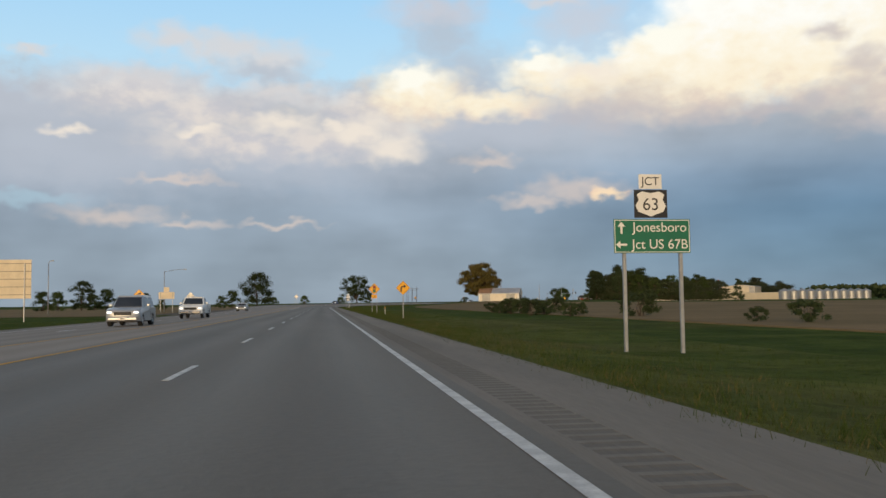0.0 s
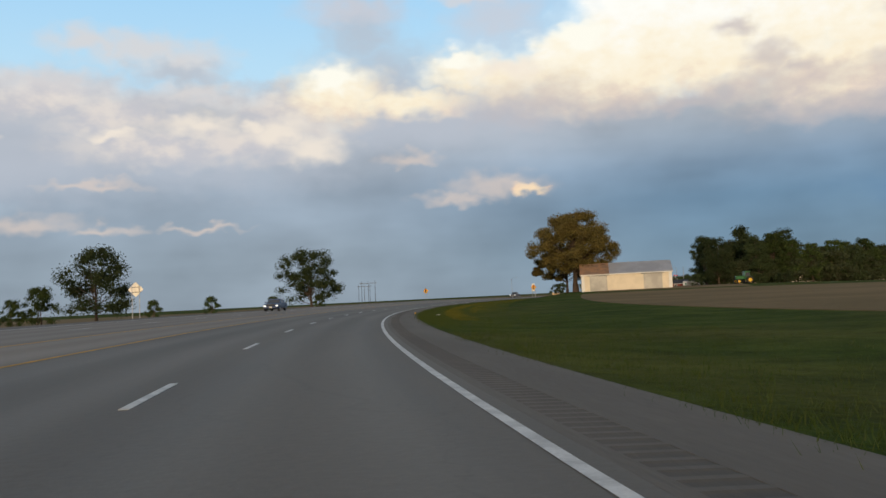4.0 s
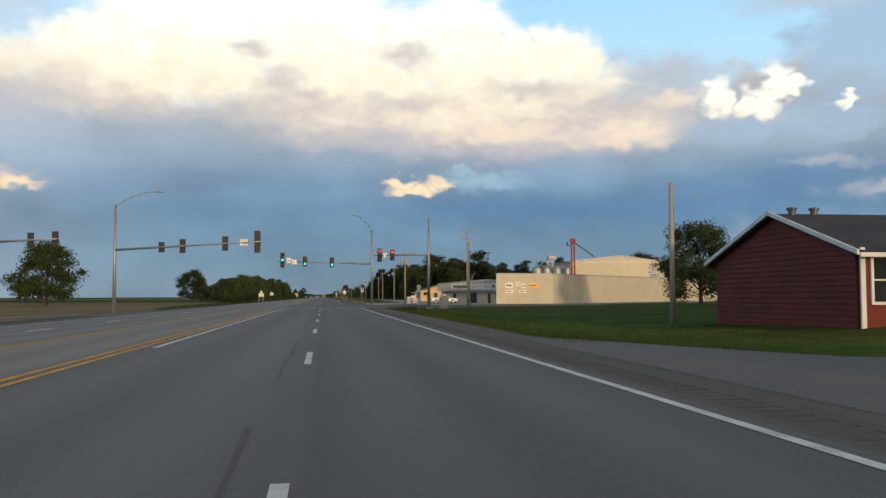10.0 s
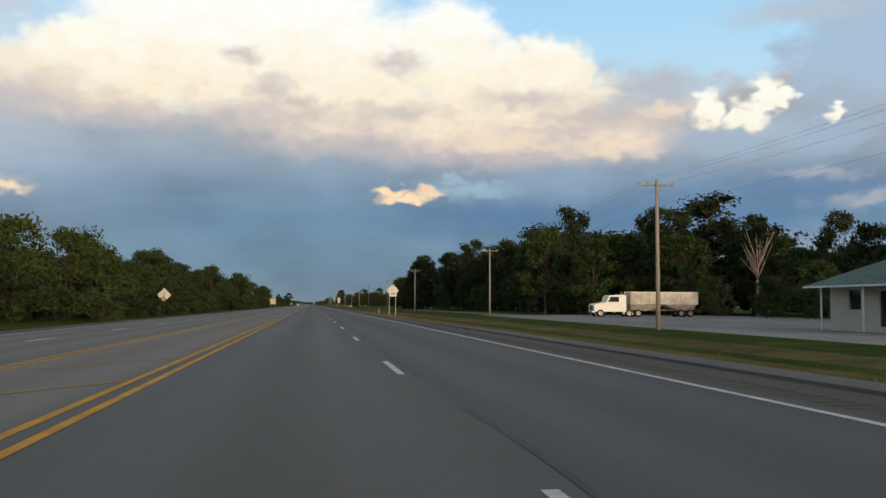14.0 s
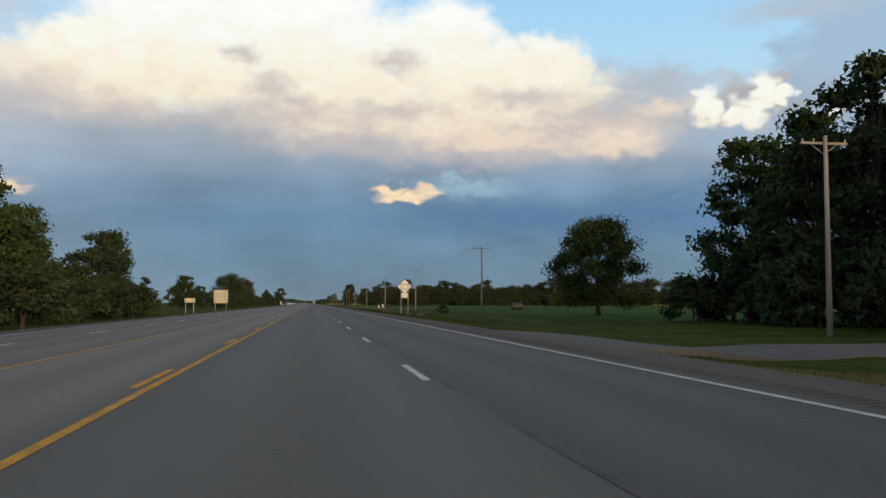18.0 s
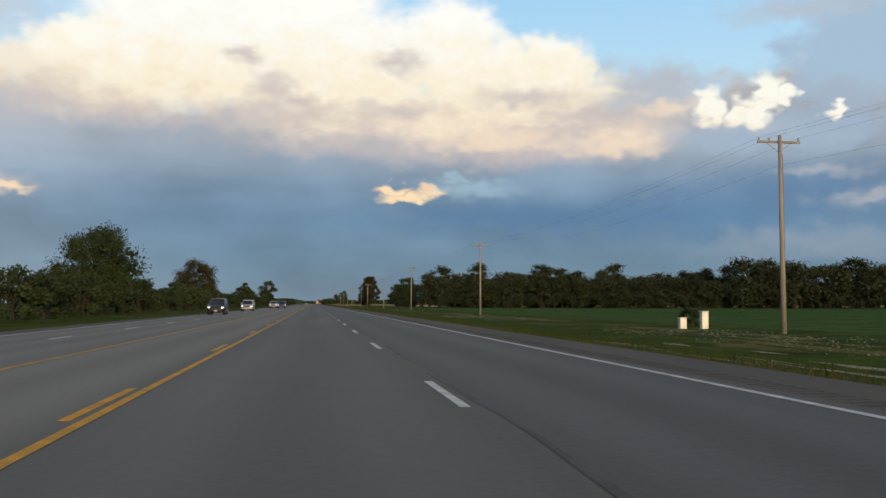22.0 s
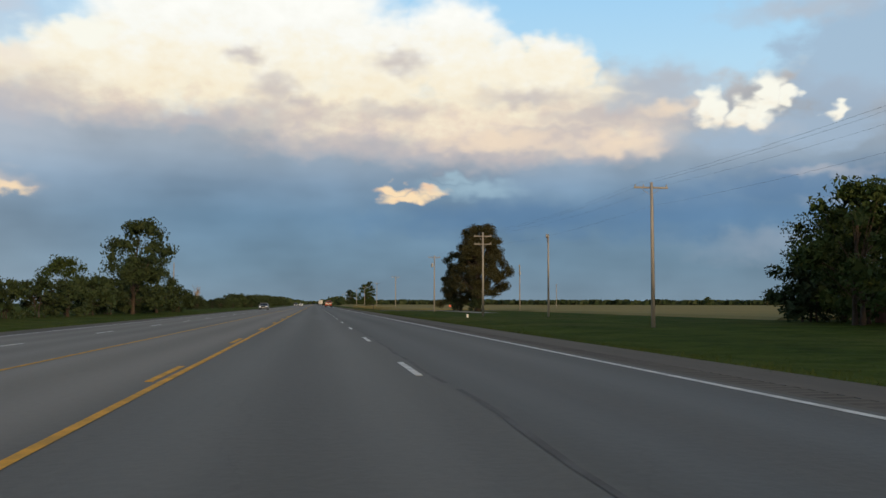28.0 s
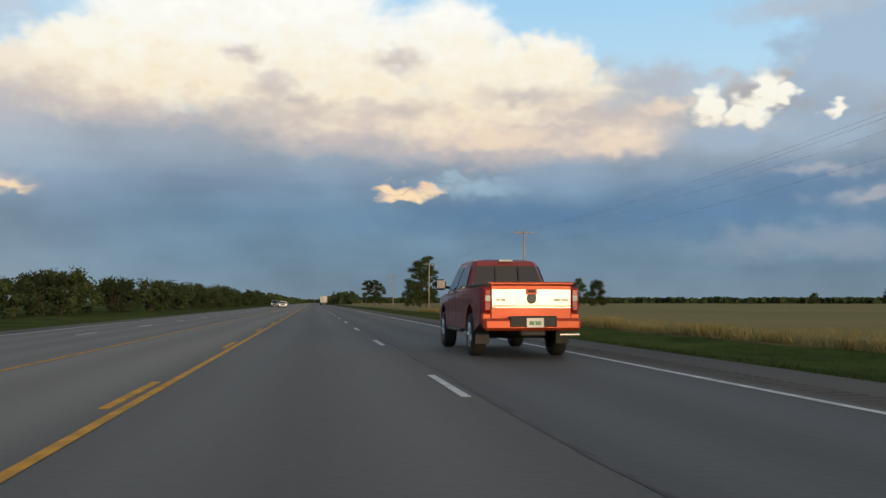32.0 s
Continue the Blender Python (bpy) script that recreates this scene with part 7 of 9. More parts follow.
def red_house():
    p = road(646.9, 17.4)
    ob = thing("house", "long low red house with a dark shingle roof", "house", pose(p.x, p.y, 0.1, 0, 0, 0))
    w, dp, eave, ridge = 22.5, 10.4, 2.35, 3.95
    holes = [(0.3, 1.8, 0.7, 2.2), (4.7, 5.8, 0.95, 2.0), (10.0, 11.0, 0.7, 2.1)]
    m = M()
    wall_slab(m, (0, 0, 0), (w, 0, 0), -0.6, eave, 0.2, holes)
    wall_slab(m, (w, dp, 0), (0, dp, 0), -0.6, eave, 0.2)
    part("wall", m, RED_BOARD, ob)
    for x in (0, w):
        part("gable_wall", M().prism([(0.1, -0.6), (dp - 0.1, -0.6), (dp - 0.1, eave), (dp / 2, ridge - 0.05), (0.1, eave)], x - 0.1, x + 0.1, "x"), RED_BOARD, ob)
    for i in range(22):
        z = -0.3 + i * 0.2
        half = dp / 2 - 0.15 if z < eave else max(0.05, (dp / 2 - 0.15) * (ridge - z) / (ridge - eave))
        if half > 0.3:
            part("clapboard", M().box((-0.115, dp / 2, z), (0.03, 2 * half, 0.02)), RED_BOARD, ob)
    roof = part("roof", slope(slope(M(), -0.35, 13.0, -0.45, eave - 0.15, dp / 2, ridge, 0.12), -0.35, 13.0, dp + 0.45, eave - 0.15, dp / 2, ridge, 0.12), SHINGLE, ob)
    part("roof", slope(slope(M(), 13.0, w + 0.4, -0.45, eave - 0.1, dp / 2, ridge + 0.5, 0.12), 13.0, w + 0.4, dp + 0.45, eave - 0.1, dp / 2, ridge + 0.5, 0.12), SHINGLE, ob)
    part("gable_wall", M().prism([(0, eave - 0.1), (dp, eave - 0.1), (dp / 2, ridge + 0.5)], 12.95, 13.05, "x"), SHINGLE, ob)
    part("dormer", M().prism([(10.2, ridge - 0.25), (13.4, ridge - 0.25), (13.4, ridge + 0.7), (11.4, ridge + 0.75)], dp / 2 - 1, dp / 2 + 1, "y"), SHINGLE, ob)
    for y, z in ((1.2, 0), (-1, 0)):
        part("roof_vent", M().lathe((0.6 + 0.9 * (y > 0), dp / 2, ridge + 0.05), "z", [(0, 0.14), (0.22, 0.14), (0.22, 0.2), (0.3, 0.2), (0.34, 0.02)], 10), DARK_STEEL, roof)
    for y0, z0, y1, z1 in ((-0.5, eave - 0.1, dp / 2, ridge + 0.06), (dp + 0.5, eave - 0.1, dp / 2, ridge + 0.06)):
        part("rake_trim", slope(M(), -0.42, -0.34, y0, z0, y1, z1, 0.16), WHITE_TRIM, ob)
    part("fascia", M().box((w / 2, -0.47, eave - 0.1), (w + 0.6, 0.04, 0.14)), WHITE_TRIM, ob)
    for a, b, c, e in holes:
        window(ob, (a + b) / 2, 0, (c + e) / 2, b - a - 0.1, e - c - 0.1, bars_x=1 if b - a > 1.3 else 0)
    part("corner_trim", M().box((0.02, -0.08, 1.0), (0.16, 0.08, 3.0)), WHITE_TRIM, ob)


red_house()


def footprint(m, pts, z0, z1):
    """Closed box walls over a many-cornered plan."""
    n = len(pts)
    m.add([(x, y, z0) for x, y in pts] + [(x, y, z1) for x, y in pts], [(i, (i + 1) % n, n + (i + 1) % n, n + i) for i in range(n)] + [tuple(range(n, 2 * n))])
    return m


def seed_store():
    # local x along the front, local y away from the road
    turn = math.degrees(math.atan2(-10.8, 13.9))
    ob = thing("store", "low seed store with a grey metal fascia and awning", "store", pose(26.6, 817.3, -0.42, 0, 0, turn))
    w, dp = 17.6, 15.0
    holes = [(3.0, 3.7, 0.0, 2.05), (7.3, 8.9, 0.0, 2.1), (11.6, 12.3, 0.0, 2.05), (13.6, 16.6, 0.9, 1.95), (0.9, 1.6, 0.4, 1.9)]
    m = M()
    wall_slab(m, (0, 0, 0), (w, 0, 0), -0.3, 2.7, 0.2, holes)
    wall_slab(m, (w, 0, 0), (w, dp, 0), -0.3, 2.7, 0.2)
    wall_slab(m, (0, dp, 0), (0, 0, 0), -0.3, 2.7, 0.2)
    part("wall", m, TAN_METAL, ob)
    part("ceiling", M().box((w / 2, dp / 2, 2.75), (w, dp, 0.1)), GREY_METAL, ob)
    top = part("fascia", M().prism([(-0.5, 2.75), (w + 0.1, 2.75), (w + 0.1, 4.7), (w * 0.68, 5.15), (-0.5, 4.3)], -1.15, -1.0, "y"), GREY_METAL, ob, "grey ribbed metal fascia")
    for i in range(36):
        x = -0.4 + i * (w + 0.3) / 35
        h = 4.3 + (0.85 * (x + 0.5) / (w * 0.68 + 0.5) if x < w * 0.68 else 0.85 - 0.45 * (x - w * 0.68) / (w * 0.32))
        part("rib", M().box((x, -1.17, (2.8 + h) / 2), (0.05, 0.03, h - 2.85)), GREY_METAL, top)
    part("roof", M().prism([(-0.5, 4.22), (w * 0.68, 5.07), (w + 0.1, 4.62), (w + 0.1, 4.52), (w * 0.68, 4.95), (-0.5, 4.1)], -1.0, dp, "y"), ROOF_METAL, ob)
    part("awning", M().box((w / 2 - 0.2, -0.7, 2.68), (w + 0.8, 1.3, 0.16), bevel=0.03), ROOF_METAL, ob)
    sg = part("sign_panel", M().box((8.9, -1.22, 3.6), (11.4, 0.06, 1.15), bevel=0.02), SIGN_WHITE, ob, "long white name board")
    bars(sg, 5.3, -1.268, 3.6, [0.34] * 8, 0.72, SIGN_BLACK, 0.09)
    write(sg, "COUNTY SEED", 0.98, 10.05, -1.27, 3.6, SIGN_BLACK)
    bars(sg, 13.62, -1.268, 3.6, [0.3, 0.3], 0.72, SIGN_BLACK, 0.09)
    for a, b, c, e in holes:
        if c < 0.1:
            dr = part("door", M().box(((a + b) / 2, 0.02, (c + e) / 2), (b - a, 0.06, e - c)), GLASS, ob, "dark glass door")
            part("door_frame", M().box(((a + b) / 2, -0.08, e + 0.04), (b - a + 0.16, 0.1, 0.08)), DARK_STEEL, dr)
        else:
            window(ob, (a + b) / 2, 0, (c + e) / 2, b - a - 0.1, e - c - 0.1, frame=DARK_STEEL, bars_x=2 if b - a > 2 else 0, bars_z=0)


seed_store()


def warehouse():
    ob = thing("warehouse", "large tan metal warehouse with a flat parapet", "warehouse", pose(33.7, 790.3, -0.75))
    plan = [(0, 0), (12, 2.4), (90, 82), (62, 86), (16, 34), (7.3, 17)]
    part("wall", footprint(M(), plan, -0.3, 6.15), TAN_METAL, ob)
    m = M()
    for (x0, y0), (x1, y1) in zip(plan, plan[1:] + plan[:1]):
        a, b = Vector((x0, y0, 6.2)), Vector((x1, y1, 6.2))
        m.box((a + b) / 2, ((b - a).length + 0.2, 0.24, 0.16), math.degrees(math.atan2(y1 - y0, x1 - x0)))
    part("parapet_trim", m, ROOF_METAL, ob, "brown parapet trim")
    for (x0, y0), (x1, y1) in zip(plan[:2], plan[1:3]):
        long = math.hypot(x1 - x0, y1 - y0)
        for i in range(1, int(long / 1.05)):
            k = i * 1.05 / long
            part("rib", M().box((x0 + (x1 - x0) * k, y0 + (y1 - y0) * k, 2.9), (0.05, 0.07, 6.3), math.degrees(math.atan2(y1 - y0, x1 - x0))), TAN_METAL, ob)
    for x, z, w, h, mt in ((2.6, 3.9, 1.6, 1.0, SIGN_WHITE), (4.5, 4.2, 0.9, 0.7, SIGN_WHITE), (5.6, 3.8, 0.8, 0.8, SIGN_WHITE), (7.6, 3.9, 2.4, 1.0, SIGN_YELLOW), (2.6, 2.7, 1.7, 0.5, SIGN_WHITE),
                           (5.4, 2.7, 1.4, 0.5, SIGN_WHITE), (3.4, 3.2, 1.1, 0.3, SIGN_WHITE)):
        sg = part("poster", M().box((x, x * 0.2 - 0.12, z), (w, 0.04, h), bevel=0.01), mt, ob)
        bars(sg, x, x * 0.2 - 0.165, z, [w * 0.3, w * 0.3], h * 0.3, SIGN_BLACK if mt is not SIGN_GREEN else SIGN_WHITE)
    ob = thing("warehouse", "tall tan metal hall behind the warehouse", "warehouse", pose(84.5, 867, -0.7))
    part("wall", M().prism([(-14.0, -0.3), (14.0, -0.3), (14.0, 11.6), (1.0, 13.2), (-14.0, 11.6)], 0, 34, "y"), TAN_METAL, ob)
    part("roof_trim", M().box((0, -0.1, 11.3), (28.1, 0.1, 0.2)), ROOF_METAL, ob)
    part("roof", M().prism([(-14.4, 11.55), (1.0, 13.2), (14.4, 11.55), (14.4, 11.7), (1.0, 13.35), (-14.4, 11.7)], -0.4, 34.3, "y"), ROOF_METAL, ob)
    part("side_panel", M().box((11.6, -0.06, 5.6), (4.4, 0.08, 11)), GREY_METAL, ob)
    for i in range(22):
        part("rib", M().box((-13.4 + i * 1.14, -0.04, 5.5), (0.07, 0.06, 11.4)), TAN_METAL, ob)


warehouse()


def silo(x, y, r, h, label):
    ob = thing("grain_bin", label, "grain bin", pose(x, y, -0.6), "grain bins")
    prof = []
    n = int(h / 0.45)
    for i in range(n + 1):
        prof += [(h * i / n, r), (min(h, h * (i + 0.5) / n), r * 1.015)]
    part("shell", M().lathe((0, 0, 0), "z", prof, 24), STEEL, ob, "corrugated steel shell", smooth=True)
    part("cone_roof", M().lathe((0, 0, h), "z", [(0, r * 1.04), (r * 0.45, 0.3), (r * 0.5, 0.25), (r * 0.56, 0.01)], 24), STEEL, ob)
    for a in (0.6, 2.4, 4.2):
        part("ladder", M().box((math.cos(a) * (r + 0.1), math.sin(a) * (r + 0.1), h / 2), (0.06, 0.06, h)), STEEL, ob)


for i in range(4):
    silo(60.4 + i * 2.9, 866 + (i % 2) * 0.6, 1.36, 9.6, "shiny steel grain bin behind the seed store")
for i in range(11):
    silo(134 + i * 5.0, 782 + i * 11.0, 4.1, 6.6, "pale steel grain bin in a row beyond the warehouse")

ob = thing("grain_elevator", "tall red bucket elevator with a slanting spout", "grain elevator", pose(69.5, 861, -0.6))
for x in (-0.4, 0.4):
    part("leg", M().box((x, 0, 8.3), (0.36, 0.5, 16.6), bevel=0.03), RED_STEEL, ob, "red steel leg")
for i in range(9):
    part("cross_bar", M().box((-0.05, 0, 1.2 + i * 1.7), (1.0, 0.1, 0.12)), DARK_STEEL, ob)
part("head", M().lathe((0, 0, 17.0), "y", [(-0.45, 0.02), (-0.45, 0.75), (0.45, 0.75), (0.45, 0.02)], 16), RED_STEEL, ob, "round red elevator head")
part("spout", M().tube((0.6, 0, 16.4), (7.5, 3.5, 12.6), 0.16, None, 8), DARK_STEEL, ob)
part("platform", M().box((-1.1, 0, 15.8), (1.2, 1.4, 0.1)), DARK_STEEL, ob)
part("rail", M().box((-1.65, 0, 16.25), (0.06, 1.4, 0.9)), DARK_STEEL, ob)
ob = thing("conveyor_tower", "grey steel conveyor tower behind the seed store", "tower", pose(65.0, 869, -0.6))
for x in (-0.7, 0.7):
    for y in (-0.7, 0.7):
        part("leg", M().box((x, y, 6.0), (0.14, 0.14, 12.0)), STEEL, ob)
for i in range(7):
    part("brace", M().tube((-0.7, -0.7, i * 1.7), (0.7, -0.7, i * 1.7 + 1.7), 0.05, None, 5), STEEL, ob)
part("hood", M().box((0.5, 0, 12.6), (2.4, 1.6, 1.3), bevel=0.1), GREY_METAL, ob)
part("spout", M().tube((-0.8, 0, 12.0), (-5, -2, 9.5), 0.16, None, 8), STEEL, ob)


def yellow_building():
    ob = thing("office", "low buff building with a green metal roof", "office building", pose(31.6, 906.0, -0.1))
    w, dp, eave, ridge = 12.4, 15.0, 2.85, 4.75
    holes = [(0.9, 2.9, 1.55, 2.45), (4.25, 5.5, 0.0, 2.3), (7.0, 7.95, 1.15, 2.5)]
    m = M()
    wall_slab(m, (0, 0, 0), (w, 0, 0), -0.4, eave, 0.2, holes)
    part("wall", m, YELLOW_WALL, ob)
    part("gable_wall", M().prism([(0, eave), (w, eave), (w / 2, ridge)], -0.1, 0.1, "y"), YELLOW_WALL, ob)
    left = [(2.0, 3.2, 1.0, 2.2), (5.0, 6.0, 0.0, 2.1), (8.0, 10.5, 1.0, 2.2)]
    m = M()
    wall_slab(m, (0, dp, 0), (0, 0, 0), -0.4, eave, 0.2, left)
    wall_slab(m, (w, 0, 0), (w, dp, 0), -0.4, eave, 0.2)
    wall_slab(m, (w, dp, 0), (0, dp, 0), -0.4, eave, 0.2)
    part("wall", m, TAN_METAL, ob, "tan side walls")
    for a, b, c, e in left:
        part("window", M().box((0.03, dp - (a + b) / 2, (c + e) / 2), (0.04, b - a, e - c)), GLASS, ob)
        part("window_frame", M().box((-0.12, dp - (a + b) / 2, e + 0.05), (0.06, b - a + 0.2, 0.1)), WHITE_TRIM, ob)
    for sgn in (0, 1):
        m = M()
        x0, z0 = (-1.6, eave - 0.5) if sgn == 0 else (w + 0.6, eave - 0.2)
        m.add([(x0, -0.5, z0), (w / 2, -0.5, ridge), (w / 2, dp + 0.5, ridge), (x0, dp + 0.5, z0), (x0, -0.5, z0 + 0.1), (w / 2, -0.5, ridge + 0.1), (w / 2, dp + 0.5, ridge + 0.1), (x0, dp + 0.5, z0 + 0.1)],
              [(0, 1, 2, 3), (4, 5, 6, 7), (0, 1, 5, 4), (1, 2, 6, 5), (2, 3, 7, 6), (3, 0, 4, 7)])
        rf = part("roof", m, GREEN_ROOF, ob, "green metal roof slope")
        for i in range(18):
            y = -0.4 + i * (dp + 0.8) / 17
            part("seam", M().tube((x0, y, z0 + 0.12), (w / 2, y, ridge + 0.12), 0.025, None, 4), GREEN_ROOF, rf)
    for i in range(4):
        part("porch_post", M().tube((-1.4, 1 + i * 4.3, -0.3), (-1.4, 1 + i * 4.3, eave - 0.5), 0.06, None, 8), WHITE_TRIM, ob)
    window(ob, 1.9, 0, 2.0, 1.85, 0.8, frame=DARK_STEEL, bars_x=1, bars_z=0)
    window(ob, 7.47, 0, 1.83, 0.85, 1.2, frame=DARK_STEEL, bars_x=0, bars_z=1)
    part("door", M().box((4.87, 0.0, 1.15), (1.15, 0.06, 2.25), bevel=0.01), BLACK_PLASTIC, ob, "dark door")
    part("vent", M().box((w / 2, -0.14, ridge - 0.75), (0.5, 0.06, 0.4)), DARK_STEEL, ob)
    part("lamp", M().lathe((w / 2, -0.25, ridge - 0.1), "z", [(0, 0.02), (0, 0.14), (0.12, 0.08), (0.14, 0.01)], 10), WHITE_TRIM, ob)
    part("gutter", M().box((-1.65, dp / 2, eave - 0.45), (0.1, dp + 1, 0.12)), WHITE_TRIM, ob)


yellow_building()


def farmhouse():
    ob = thing("farmhouse", "tan farmhouse with a brick chimney among trees", "house", pose(52.8, 1797, -0.4, 0, 0, 8))
    w, dp, eave, ridge = 10.4, 12.0, 2.7, 5.4
    part("gable_wall", M().prism([(-w / 2, -0.3), (w / 2, -0.3), (w / 2, eave), (0, ridge), (-w / 2, eave)], -0.1, 0.1, "y"), TAN_METAL, ob)
    m = M()
    wall_slab(m, (-w / 2, dp, 0), (-w / 2, 0, 0), -0.3, eave, 0.2)
    wall_slab(m, (w / 2, 0, 0), (w / 2, dp, 0), -0.3, eave, 0.2)
    part("wall", m, BRICK, ob, "brown brick walls")
    part("roof", M().prism([(-w / 2 - 0.6, eave - 0.35), (0, ridge + 0.02), (w / 2 + 0.6, eave - 0.35), (w / 2 + 0.6, eave - 0.2), (0, ridge + 0.18), (-w / 2 - 0.6, eave - 0.2)], -0.5, dp + 0.5, "y"), BARK, ob, "brown shingle roof")
    ch = part("chimney", M().box((-2.6, -0.45, 3.0), (1.5, 0.8, 6.6), bevel=0.03), BRICK, ob)
    part("chimney_cap", M().box((-2.6, -0.45, 6.35), (1.7, 1.0, 0.14)), CONCRETE, ch)
    window(ob, 1.8, 0, 1.5, 1.2, 1.2)
    ob = thing("fuel_tank", "blue-grey steel tank beside the farmhouse", "tank", pose(63.5, 1796, 0.4))
    part("shell", M().lathe((0, 0, 1.8), "z", [(-2.2, 0.02), (-2.2, 1.9), (2.2, 1.9), (3.0, 0.3), (3.05, 0.01)], 20), GREY_METAL, ob, smooth=True)


farmhouse()


# ---- vehicles ----
def wheel(parent, x, y, r, w, out):
    """A wheel with its tyre and rim; out: +1 if its outer face looks to +x."""
    t = part("wheel", M().lathe((x, y, r), "x", [(-w / 2, r * 0.6), (-w / 2, r * 0.93), (-w * 0.36, r), (w * 0.36, r), (w / 2, r * 0.93), (w / 2, r * 0.6)], 20), TYRE, parent, "black tyre", smooth=True)
    o = out * w / 2
    part("rim", M().lathe((x, y, r), "x", [(o * 0.2, r * 0.62), (o * 0.9, r * 0.62), (o * 0.98, r * 0.57), (o * 0.6, r * 0.45), (o * 0.55, r * 0.2), (o * 0.8, r * 0.12), (o * 0.8, 0.005)], 20), RIM, t, smooth=True)
    for i in range(5):
        a = i * 2 * math.pi / 5
        part("spoke", M().tube((x + o * 0.8, y, r), (x + o * 0.8, y + math.cos(a) * r * 0.56, r + math.sin(a) * r * 0.56), 0.035, 0.045, 5), RIM, t)


def arch(y, r, z0, n=7):
    return [(y + math.cos(math.pi - math.pi * i / n) * r, z0 + math.sin(math.pi * i / n) * r) for i in range(n + 1)]


def car_body(profile, w, inset=0.1, drop=0.05):
    """Lofts a side profile across the width, with rounded flanks."""
    zc = sum(q[1] for q in profile) / len(profile)
    yc = sum(q[0] for q in profile) / len(profile)
    rings = []
    half = [(w / 2, 0.93, 0.3), (w / 2 - 0.03, 0.965, 0.2), (w / 2 - inset, 0.985, 0.12), (w / 2 - 0.3, 1.0, 0.04), (w / 2 - 0.6, 1.0, 0.0)]
    y1, y0 = max(q[0] for q in profile), min(q[0] for q in profile)
    for x, k, pull in [(-a, b, c) for a, b, c in half] + half[::-1]:
        ring = []
        for y, z in profile:
            back = pull * max(0.0, (y - y1 + 0.9) / 0.9) - 0.4 * pull * max(0.0, (y0 + 0.7 - y) / 0.7)
            ring.append((x, y - back, z if z < zc else zc + (z - zc) * k))
        rings.append(ring)
    return M().loft(rings)


def rounded(ring, cut):
    """Cuts the corners of a four-cornered ring."""
    out = []
    for i in range(4):
        out += [ring[i].lerp(ring[i - 1], cut), ring[i].lerp(ring[(i + 1) % 4], cut)]
    return out


def panel(name, m, material, parent, label=""):
    """A pressed sheet-metal part: smooth, with creases at its sharper edges."""
    me = m.mesh(name, material, True)
    me.set_sharp_from_angle(angle=radians(38))
    return part(name, me, material, parent, label)


def cabin(parent, paint_mat, base, top, z0, z1, roof_h=0.07):
    """Greenhouse: base and top as (half width, back y, front y); pillars, roof and dark glass on every side."""
    (wb, yb0, yb1), (wt, yt0, yt1) = base, top
    B = [Vector(q) for q in ((-wb, yb0, z0), (wb, yb0, z0), (wb, yb1, z0), (-wb, yb1, z0))]
    T = [Vector(q) for q in ((-wt, yt0, z1), (wt, yt0, z1), (wt, yt1, z1), (-wt, yt1, z1))]
    mid = sum(T, Vector()) / 4
    R0 = [Vector((mid.x + (q.x - mid.x) * 0.985, mid.y + (q.y - mid.y) * 0.985, z1 + roof_h * 0.55)) for q in T]
    R = [Vector((mid.x + (q.x - mid.x) * 0.88, mid.y + (q.y - mid.y) * 0.9, z1 + roof_h)) for q in T]
    m = M().loft([rounded(B, 0.05), rounded(T, 0.055), rounded(R0, 0.09), rounded(R, 0.16)])
    panel("cab", m, paint_mat, parent)
    names = ("rear_window", "side_window", "windscreen", "side_window")
    for i in range(4):
        a, b, c, d = B[i], B[(i + 1) % 4], T[(i + 1) % 4], T[i]
        n = (b - a).cross(d - a).normalized() * 0.012

        def at(u, v):
            return a.lerp(b, u).lerp(d.lerp(c, u), v) + n
        spans = [(0.06, 0.94)] if i in (0, 2) else [(0.05, 0.47), (0.53, 0.95)]
        for u0, u1 in spans:
            part(names[i], M().add([at(u0, 0.08), at(u1, 0.08), at(u1, 0.9), at(u0, 0.9)], [(0, 1, 2, 3)]), CAR_GLASS, parent)


